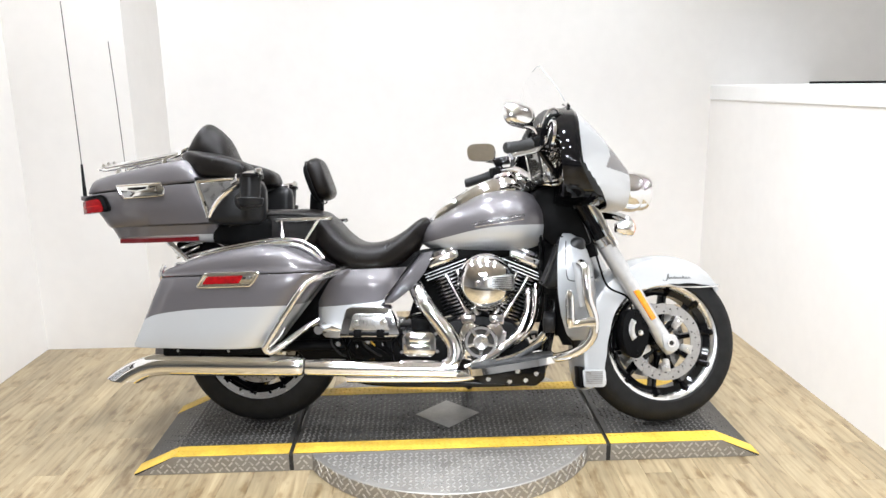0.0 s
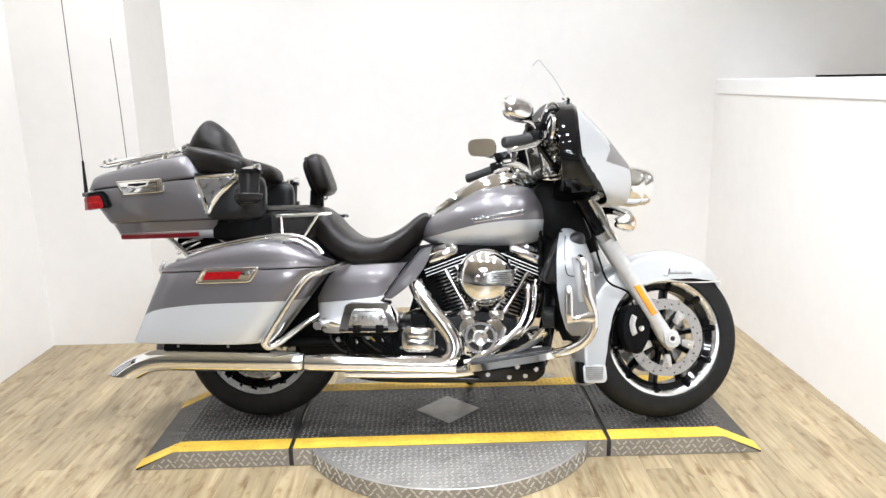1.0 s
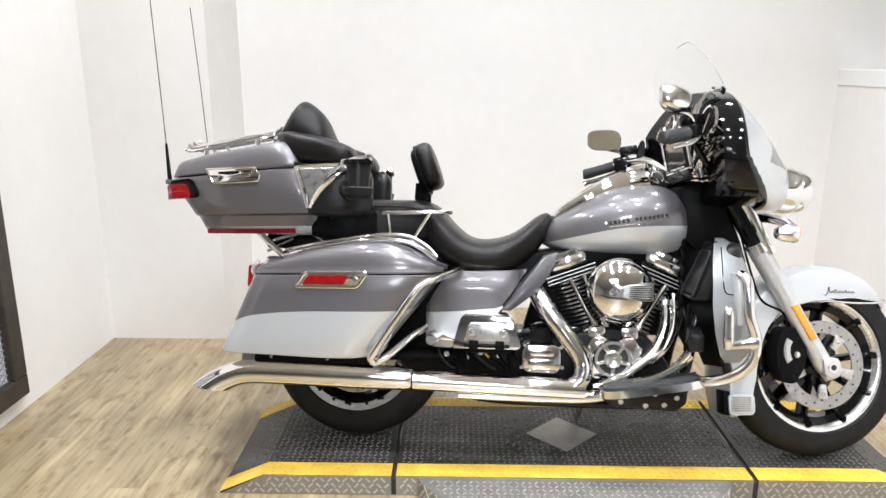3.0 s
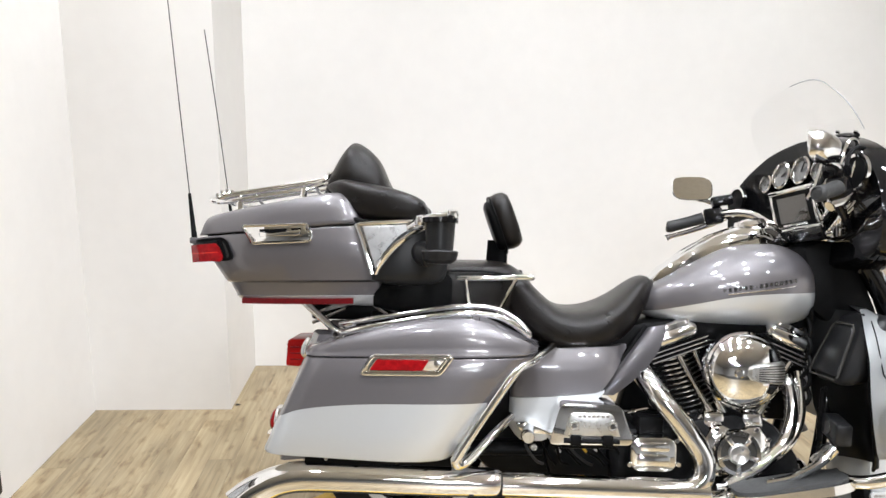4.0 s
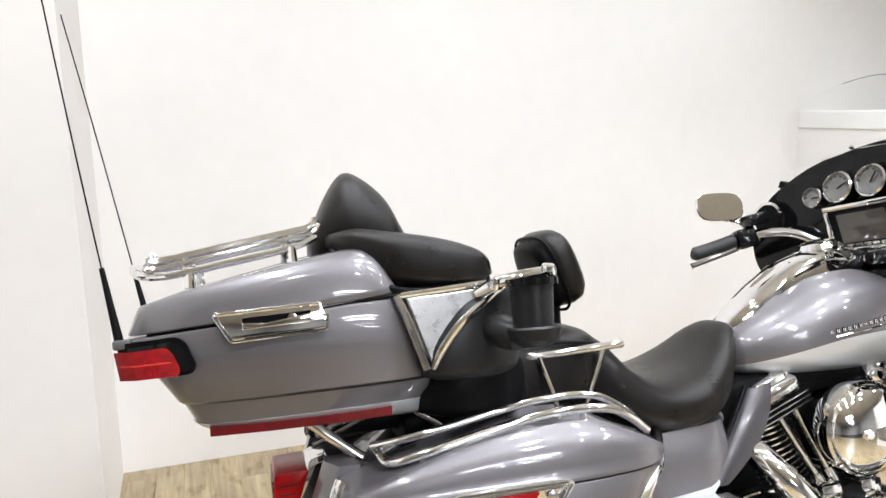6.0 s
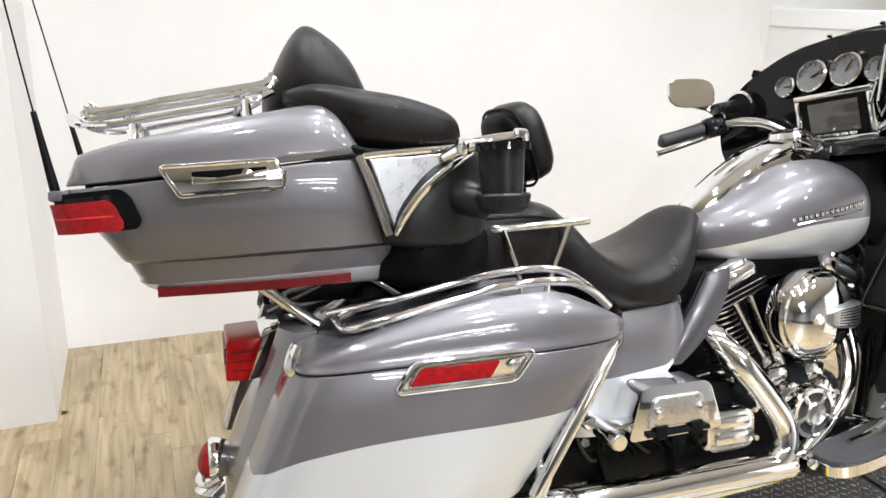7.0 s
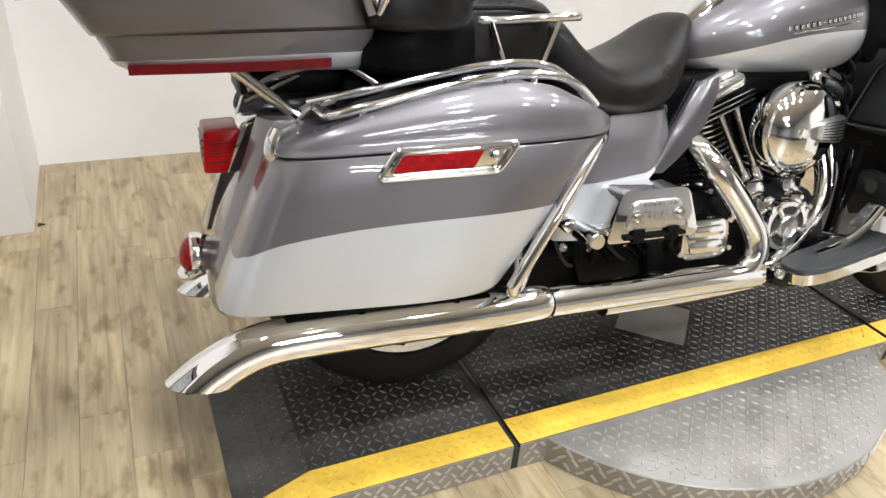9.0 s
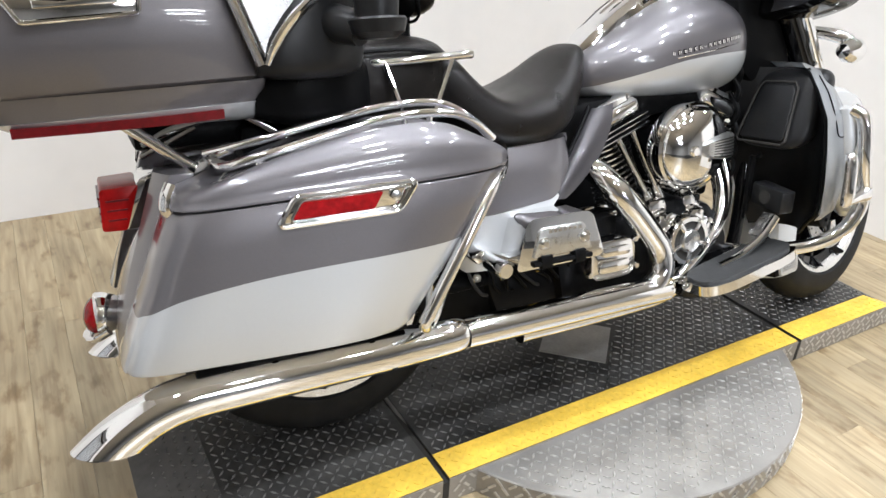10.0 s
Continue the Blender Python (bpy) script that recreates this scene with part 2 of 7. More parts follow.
def box(bm, x0, x1, y0, y1, z0, z1, bevel=0.0, m=None):
    r = bmesh.ops.create_cube(bm, size=1)
    vs = r["verts"]
    for v in vs:
        v.co = Vector((x0 + (x1 - x0) * (v.co.x + 0.5), y0 + (y1 - y0) * (v.co.y + 0.5), z0 + (z1 - z0) * (v.co.z + 0.5)))
    es = list({e for v in vs for e in v.link_edges})
    if m is not None:
        bmesh.ops.transform(bm, matrix=m, verts=vs)
    if bevel:
        bmesh.ops.bevel(bm, geom=es, offset=bevel, segments=2, affect="EDGES", profile=0.5)
    return bm


def B(*a, **k):
    return box(bmesh.new(), *a, **k)


def loft(rings, bm=None, caps=True, closed=True):
    """Skin a row of rings with equal numbers of points."""
    bm = bm or bmesh.new()
    rows = [[bm.verts.new(p) for p in r] for r in rings]
    n = len(rows[0])
    for a, b in zip(rows, rows[1:]):
        for i in range(n if closed else n - 1):
            j = (i + 1) % n
            try:
                bm.faces.new((a[i], a[j], b[j], b[i]))
            except ValueError:
                pass
    if caps and closed:
        bm.faces.new(rows[0][::-1])
        bm.faces.new(rows[-1])
    return bm


def spline(pts, n=8):
    """Catmull-Rom points through pts."""
    P = [Vector(p) for p in pts]
    P = [2 * P[0] - P[1]] + P + [2 * P[-1] - P[-2]]
    out = []
    for a, b, c, d in zip(P, P[1:], P[2:], P[3:]):
        for k in range(n):
            t = k / n
            out.append(0.5 * (2 * b + (c - a) * t + (2 * a - 5 * b + 4 * c - d) * t * t + (3 * b - a - 3 * c + d) * t ** 3))
    out.append(P[-2])
    return out


def tube(pts, r, segs=12, n=6, bm=None, smooth_path=True, flat=1.0):
    """A round bar along pts; r a number or one for each given point; flat squeezes it sideways."""
    path = spline(pts, n) if smooth_path and len(pts) > 2 else [Vector(p) for p in pts]
    if isinstance(r, (int, float)):
        rs = [r] * len(path)
    else:
        rs = [float(q) for q in np.interp(np.linspace(0, len(r) - 1, len(path)), range(len(r)), r)]
    rings, up = [], None
    for i, p in enumerate(path):
        d = (path[min(i + 1, len(path) - 1)] - path[max(i - 1, 0)]).normalized()
        if up is None:
            up = d.orthogonal().normalized()
        up = (up - d * up.dot(d)).normalized()
        s = d.cross(up)
        rings.append([p + rs[i] * (math.cos(a) * up + flat * math.sin(a) * s) for a in (2 * math.pi * k / segs for k in range(segs))])
    return loft(rings, bm)


def turn_axis(axis):
    return Vector((0, 0, 1)).rotation_difference(Vector(axis)).to_matrix().to_4x4()


def revolve(profile, centre=(0, 0, 0), axis=(0, 1, 0), segs=48, bm=None, closed=False):
    """Turn a profile of (radius, height along axis) about the axis."""
    bm = bm or bmesh.new()
    m = Matrix.Translation(centre) @ turn_axis(axis)
    rings = [[m @ Vector((r * math.cos(2 * math.pi * k / segs), r * math.sin(2 * math.pi * k / segs), h)) for k in range(segs)]
             for r, h in profile]
    if closed:
        rings.append(rings[0])
    loft(rings, bm, caps=not closed)
    if closed:
        bmesh.ops.remove_doubles(bm, verts=bm.verts, dist=1e-6)
    return bm


def prism(outline, y0, y1, bevel=0.0, bm=None, segs=2):
    """An outline of (x, z) made solid between y0 and y1."""
    own = bmesh.new()
    a = [own.verts.new((x, y0, z)) for x, z in outline]
    b = [own.verts.new((x, y1, z)) for x, z in outline]
    n = len(a)
    own.faces.new(a)
    own.faces.new(b[::-1])
    for i in range(n):
        own.faces.new((a[i], b[i], b[(i + 1) % n], a[(i + 1) % n]))
    if bevel:
        bmesh.ops.recalc_face_normals(own, faces=own.faces)
        bmesh.ops.bevel(own, geom=list(own.edges), offset=bevel, segments=segs, affect="EDGES", profile=0.5, clamp_overlap=True)
    if bm is None:
        return own
    me = bpy.data.meshes.new("tmp")
    own.to_mesh(me)
    own.free()
    bm.from_mesh(me)
    bpy.data.meshes.remove(me)
    return bm


def rounded(x0, x1, y0, y1, r, n=5):
    """Points of a rounded rectangle."""
    out = []
    for cx, cy, a0 in ((x1 - r, y1 - r, 0), (x0 + r, y1 - r, 90), (x0 + r, y0 + r, 180), (x1 - r, y0 + r, 270)):
        for k in range(n + 1):
            a = radians(a0 + 90 * k / n)
            out.append((cx + r * math.cos(a), cy + r * math.sin(a)))
    return out


def round_poly(pts, r, n=4):
    """The outline pts with its corners rounded."""
    out = []
    for i, p in enumerate(pts):
        p, a, b = Vector(p), Vector(pts[i - 1]), Vector(pts[(i + 1) % len(pts)])
        da, db = a - p, b - p
        a, b = p + da.normalized() * min(r, da.length * 0.45), p + db.normalized() * min(r, db.length * 0.45)
        for k in range(n + 1):
            t = k / n
            q = a * (1 - t) ** 2 + p * 2 * t * (1 - t) + b * t * t
            out.append((q.x, q.y))
    return out


def hoop(outline, y, r, segs=8):
    """A closed round bead along an outline of (x, z)."""
    pts = [(x, y, z) for x, z in outline]
    return tube(pts + pts[:2], r, segs, smooth_path=False)


def body(stations, n=28):
    """A rounded body along x. Each station: x, centre y, bottom z, top z, half width, exponent."""
    rings = []
    for x, yc, z0, z1, w, e in stations:
        ring = []
        for k in range(n):
            a = 2 * math.pi * k / n
            c, s = math.cos(a), math.sin(a)
            ring.append((x, yc + w * math.copysign(abs(c) ** (2 / e), c), (z0 + z1) / 2 + (z1 - z0) / 2 * math.copysign(abs(s) ** (2 / e), s)))
        rings.append(ring)
    return loft(rings)


def stations(keys, n=5):
    """Smooth rows between key stations."""
    out = []
    K = [np.array(k, float) for k in keys]
    K = [2 * K[0] - K[1]] + K + [2 * K[-1] - K[-2]]
    for a, b, c, d in zip(K, K[1:], K[2:], K[3:]):
        for k in range(n):
            t = k / n
            out.append(0.5 * (2 * b + (c - a) * t + (2 * a - 5 * b + 4 * c - d) * t * t + (3 * b - a - 3 * c + d) * t ** 3))
    out.append(K[-2])
    return out


def mirrored(bm):
    """The same mesh on the motorcycle's other side."""
    other = bm.copy()
    for v in other.verts:
        v.co.y = -v.co.y
    return other


def room_wall(name, u0, u1, v0, v1, z0, z1, material, label, category="wall", bevel=0.0):
    ob = new(name, finish(name, B(u0, u1, v0, v1, z0, z1, bevel=bevel), material, 0))
    ob.matrix_world = ROOM
    return tagged(ob, label, category, kind="structure")


# ---------------------------------------------------------------- room
WL, WR, WB = -1.44, 2.45, 1.64
PU, PV = -0.835, 1.10
BACK, FAR, DEEP = -6.0, 5.2, -14.0
OPEN = -5.6                                 # the showroom's far side wall, unseen, added for reflections
room_wall("wall_north", WL - 0.1, FAR, WB, WB + 0.1, 0, CEIL, M["wall"], "smooth white painted back wall of the showroom")
room_wall("wall_west", WL - 0.1, WL, -1.15, WB, 0, CEIL, M["wall"], "smooth white painted side wall")
room_wall("wall_pillar", WL, PU, PV, WB, 0, CEIL, M["wall"], "white boxed-out wall corner beside the turntable")
room_wall("half_wall", WR, WR + 0.14, -2.2, WB, 0, 1.30, M["wall"], "white half-height partition wall with a painted cap")
room_wall("wall_east", FAR, FAR + 0.1, DEEP, WB + 0.1, 0, CEIL, M["wall"], "white far wall beyond the partition")
# unseen walls added round an open bay; their grey tones down reflections
room_wall("wall_return", OPEN, WL - 0.1, -1.15, -1.05, 0, CEIL, M["unseen_wall"], "unseen grey return wall beside the display bay, added to tone down reflections")
room_wall("wall_far_west", OPEN - 0.1, OPEN, DEEP, -1.05, 0, CEIL, M["unseen_wall"], "unseen grey far side wall, added to tone down reflections")
room_wall("wall_south", OPEN - 0.1, FAR + 0.1, DEEP - 0.1, DEEP, 0, CEIL, M["unseen_wall"], "unseen grey back wall, added to close the room and tone down reflections")
room_wall("trim", WR - 0.006, WR + 0.62, -2.2, WB, 1.30, 1.388, M["cap"], "white painted ledge cap on the partition", "ledge", bevel=0.006)
room_wall("ceiling", OPEN - 0.1, FAR + 0.1, DEEP - 0.1, WB + 0.1, CEIL, CEIL + 0.1, M["ceiling"], "off-white showroom ceiling", "ceiling")
room_wall("ground", OPEN - 0.1, FAR + 0.1, DEEP - 0.1, WB + 0.1, -0.1, -0.006, M["dirt"], "dark subfloor below the planks", "ground")


def ceiling_light(u, v):
    t = thing("ceiling_light", "white ceiling light with a long lit diffuser", "ceiling light", ROOM @ pose(u, v, CEIL), "ceiling lights")
    part("housing", B(-0.64, 0.64, -0.11, 0.11, -0.06, 0.0, bevel=0.008), M["housing"], t)
    part("diffuser", B(-0.625, 0.625, -0.08, 0.08, -0.068, -0.0605), M["tube"], t, "glowing diffuser")
    return t


for u, v in TUBES:
    ceiling_light(u, v)


def spot_fixture(u, v):
    t = thing("spot_lamp", "round white recessed ceiling spot lamp, lit", "spot lamp", ROOM @ pose(u, v, CEIL), "ceiling spot lamps")
    part("rim", revolve([(0.082, -0.07), (0.098, -0.066), (0.098, 0.0), (0.082, 0.0)], (0, 0, 0), (0, 0, 1), 32, closed=True), M["housing"], t)
    part("lens", revolve([(0, -0.066), (0.081, -0.066), (0.081, -0.06), (0, -0.06)], (0, 0, 0), (0, 0, 1), 28), M["tube"], t, "glowing lens")
    return t


for u, v in SPOTS:
    spot_fixture(u, v)


# ---------------------------------------------------------------- turntable
DK = ROOM @ pose(0.757, -0.004, 0)          # the turntable's middle, in its own turned frame
DX, DW, DR = 0.602, 0.296, 0.602            # half length of the middle plate, half width, radius of the round base
KX, EX = 1.04, 1.19                         # where the ends begin to slope, where they meet the floor
STR = 0.078                                 # width of the yellow line


def deck_z(x):
    return DECK if abs(x) <= KX else max(0.004, DECK * (EX - abs(x)) / (EX - KX))


def lugs(test, pitch=0.0265, size=(0.0120, 0.0038, 0.0024), zf=deck_z, span=(1.2, 0.62)):
    """Raised treads in crossing pairs, wherever test(x, y) holds."""
    bm = bmesh.new()
    L, W, H = size
    i0, j0 = int(span[0] / pitch) + 1, int(span[1] / pitch) + 1
    for i in range(-i0, i0 + 1):
        for j in range(-j0, j0 + 1):
            x, y = i * pitch, j * pitch
            if not test(x, y):
                continue
            a = radians(45 if (i + j) % 2 else -45)
            ca, sa = math.cos(a), math.sin(a)
            z = zf(x)
            pts = [(L, 0, 0), (0, W, 0), (-L, 0, 0), (0, -W, 0)]
            base = [bm.verts.new((x + px * ca - py * sa, y + px * sa + py * ca, zf(x + px * ca - py * sa) - 0.0005)) for px, py, _ in pts]
            top = [bm.verts.new((x + 0.55 * (px * ca - py * sa), y + 0.55 * (px * sa + py * ca), z + H)) for px, py, _ in pts]
            bm.faces.new(top)
            for k in range(4):
                bm.faces.new((base[k], base[(k + 1) % 4], top[(k + 1) % 4], top[k]))
    return bm


turntable = thing("motorcycle_turntable", "dark diamond-plate display turntable with yellow edge lines on the floor", "turntable", DK)
gap = 0.008
plate = B(-DX + gap, DX - gap, -DW, DW, 0.0, DECK, bevel=0.002)
part("middle_plate", plate, M["deck"], turntable, smooth=0)
for s in (-1, 1):
    outline = [(s * (DX + gap), 0.0), (s * (DX + gap), DECK), (s * KX, DECK), (s * EX, 0.004), (s * EX, 0.0)]
    ramp_bm = prism(outline, -DW, DW)
    part("end_ramp", ramp_bm, M["deck"], turntable, smooth=0)
    sk = prism([(s * (DX + gap + 0.001), 0.001), (s * (DX + gap + 0.001), DECK - 0.001), (s * KX, DECK - 0.001), (s * (EX - 0.008), 0.001)], -DW - 0.003, -DW - 0.0002)
    part("edge_skirt", sk, M["steel"], turntable, "bare steel tread-plate skirt", smooth=0)
for s in (-1, 1):
    part("seam_strip", B(s * DX - gap, s * DX + gap, -DW - 0.002, DW, 0.002, DECK - 0.008), M["dirt"], turntable, "black gap strip", smooth=0)
part("edge_skirt", B(-DX + gap, DX - gap, -DW - 0.003, -DW - 0.0002, 0.001, DECK - 0.001), M["steel"], turntable, smooth=0)
part("round_base", revolve([(0.0, 0.0), (DR, 0.0), (DR, DECK - 0.006), (DR - 0.003, DECK - 0.003), (0.0, DECK - 0.003)], axis=(0, 0, 1), segs=96), M["steel"], turntable, "round bare steel tread-plate base")
for side in (-1, 1):
    for x0, x1 in ((-DX + gap, DX - gap), (DX + gap, KX), (-KX, -DX - gap)):
        y0, y1 = sorted((side * DW, side * (DW - STR)))
        part("yellow_line", B(x0, x1, y0, y1, DECK + 0.0004, DECK + 0.0016), M["yellow"], turntable, smooth=0)
    for s in (-1, 1):
        y0, y1 = sorted((side * DW, side * (DW - STR)))
        q = prism([(s * KX, DECK + 0.0004), (s * KX, DECK + 0.0016), (s * (EX + 0.002), 0.0056), (s * (EX + 0.002), 0.0044)], y0, y1)
        part("yellow_line", q, M["yellow"], turntable, smooth=0)
dia = bmesh.new()
dv = [(-0.132, 0), (0, -0.128), (0.132, 0), (0, 0.128)]
lo = [dia.verts.new((x, y, DECK + 0.0005)) for x, y in dv]
hi = [dia.verts.new((x, y, DECK + 0.003)) for x, y in dv]
dia.faces.new(hi)
for k in range(4):
    dia.faces.new((lo[k], lo[(k + 1) % 4], hi[(k + 1) % 4], hi[k]))
part("diamond_inlay", dia, M["inlay"], turntable, "lighter diamond-shaped hatched steel inlay", smooth=0)


def in_deck(x, y):
    return abs(y) < DW - STR - 0.006 and abs(x) < EX - 0.03 and abs(abs(x) - DX) > 0.022 and abs(x) / 0.145 + abs(y) / 0.141 > 1


def in_line(x, y):
    return DW - STR + 0.004 < abs(y) < DW - 0.01 and abs(x) < EX - 0.03 and abs(abs(x) - DX) > 0.02


def in_base(x, y):
    return math.hypot(x, y) < DR - 0.018 and abs(y) > DW + 0.012


for name, test, material in (("deck_tread", in_deck, "lug_dark"), ("line_tread", in_line, "yellow"), ("base_tread", in_base, "lug_steel")):
    zf = (lambda x: DECK - 0.003) if name == "base_tread" else ((lambda x: deck_z(x) + 0.0012) if name == "line_tread" else deck_z)
    tagged(part(name, lugs(test, 0.0205 if name == "deck_tread" else 0.0215, (0.0116, 0.0033, 0.0026) if name == "base_tread" else (0.0108, 0.0029, 0.0024), zf=zf), M[material], turntable, smooth=0), kind="stuff")
edge = bmesh.new()
for row, z in enumerate((0.014, 0.035, 0.056)):
    for i in range(-46, 47):
        x = i * 0.0255 + 0.012 * (row % 2)
        if z > deck_z(x) - 0.012 or abs(abs(x) - DX) < 0.02 or (abs(x) < 0.53):
            continue
        a = radians(45 if (i + row) % 2 else -45)
        box(edge, -0.010, 0.010, -0.002, 0.0, -0.003, 0.003, m=pose(x, -DW - 0.002, z) @ Matrix.Rotation(a, 4, "Y"))
for row, z in enumerate((0.014, 0.035, 0.054)):
    for i in range(60):
        ang = -math.pi * (i + 0.5 * (row % 2)) / 60 - 0.02
        if math.sin(ang) * DR > -DW - 0.02:
            continue
        a = radians(45 if (i + row) % 2 else -45)
        box(edge, -0.011, 0.011, -0.001, 0.002, -0.003, 0.003, m=pose(DR * math.cos(ang), DR * math.sin(ang), z) @ Matrix.Rotation(ang - math.pi / 2, 4, "Z") @ Matrix.Rotation(a, 4, "Y"))
tagged(part("edge_tread", edge, M["lug_steel"], turntable, smooth=0), kind="stuff")


# ---------------------------------------------------------------- mesh panel on the side wall
def mesh_panel():
    t = thing("mesh_panel", "dark bronze framed panel of white wire mesh on the side wall", "panel", ROOM @ pose(WL, -0.29, 0.085))
    w, h, f = 0.56, 1.26, 0.085
    for x0, x1, z0, z1 in ((-w, w, 0, f), (-w, w, h - f, h), (-w, -w + f, f, h - f), (w - f, w, f, h - f)):
        part("frame_bar", B(0.004, 0.045, x0, x1, z0, z1, bevel=0.006), M["bronze"], t, smooth=0)
    part("backing", B(0.004, 0.012, -w + f, w - f, f, h - f), M["mesh_white"], t, smooth=0)
    bm = bmesh.new()
    step = 0.026
    for i in range(-40, 100):
        for s in (1, -1):
            # slanted wires clipped to the opening
            z0 = f + i * step
            a, b = -w + f, w - f
            za, zb = (z0, z0 + 0.5 * (b - a)) if s > 0 else (z0 + 0.5 * (b - a), z0)
            pa, pb = Vector((0, a, za)), Vector((0, b, zb))
            d = pb - pa
            t0, t1 = 0.0, 1.0
            for lim, sg in ((f, 1), (h - f, -1)):
                den = d.z * sg
                k = (lim - pa.z) * sg / den
                if den > 0:
                    t0 = max(t0, k)
                else:
                    t1 = min(t1, k)
            if t1 - t0 > 0.01:
                tube([pa + d * t0 + Vector((0.016 + 0.002 * s, 0, 0)), pa + d * t1 + Vector((0.016 + 0.002 * s, 0, 0))], 0.0022, segs=4, bm=bm)
    tagged(part("wire_mesh", bm, M["mesh_grey"], t, smooth=0), kind="stuff")
    return t


mesh_panel()
strip = new("edge_strip", finish("edge_strip", B(-0.03, 0.03, -0.42, 0.42, 0.0, 0.012, bevel=0.003), M["satin"], 0))
strip.matrix_world = ROOM @ pose(WR + 0.54, 1.05, 1.388)
tagged(strip, "flat dark strip lying on the partition ledge", "strip")
stain = bmesh.new()
bmesh.ops.create_circle(stain, cap_ends=True, radius=0.012, segments=9)
for k, v in enumerate(stain.verts):
    v.co *= 1 + 0.35 * math.sin(k * 2.1)
spot = new("floor_stain", finish("floor_stain", stain, M["dirt"], 0))
spot.matrix_world = pose(-0.895, 1.085, 0.002)
tagged(spot, "small dark scuff on the floor beside the wall corner", "stain")

# ---------------------------------------------------------------- motorcycle
bike = thing("motorcycle", "charcoal and silver two-tone touring motorcycle leaning on its stand", "motorcycle",
             pose(0, 0, DECK, -LEAN, 0, 0))
STEER_AT, STEER_DIR, STEER = Vector((1.39, 0, 0.80)), Vector((-0.438, 0, 0.899)), 12.0
STEER_M = Matrix.Translation(STEER_AT) @ Matrix.Rotation(radians(STEER), 4, STEER_DIR) @ Matrix.Translation(-STEER_AT)


def P(name, bm, material, parent=None, label="", smooth=35.0, front=False):
    """A part of the motorcycle; front: it turns with the handlebar."""
    if front:
        bmesh.ops.transform(bm, matrix=STEER_M, verts=bm.verts)
    return part(name, bm, M[material] if isinstance(material, str) else material, parent or bike, label, smooth)


def both(name, make, material, parent=None, label="", smooth=35.0, front=False):
    """A part and its twin on the other side."""
    a = make()
    b = mirrored(a)
    return P(name, a, material, parent, label, smooth, front), P(name, b, material, parent, label, smooth, front)


def bolt(at, axis=(0, -1, 0), r=0.007, h=0.006, bm=None):
    return revolve([(0, 0), (r, 0), (r, h * 0.7), (r * 0.75, h), (0, h)], at, axis, segs=10, bm=bm)


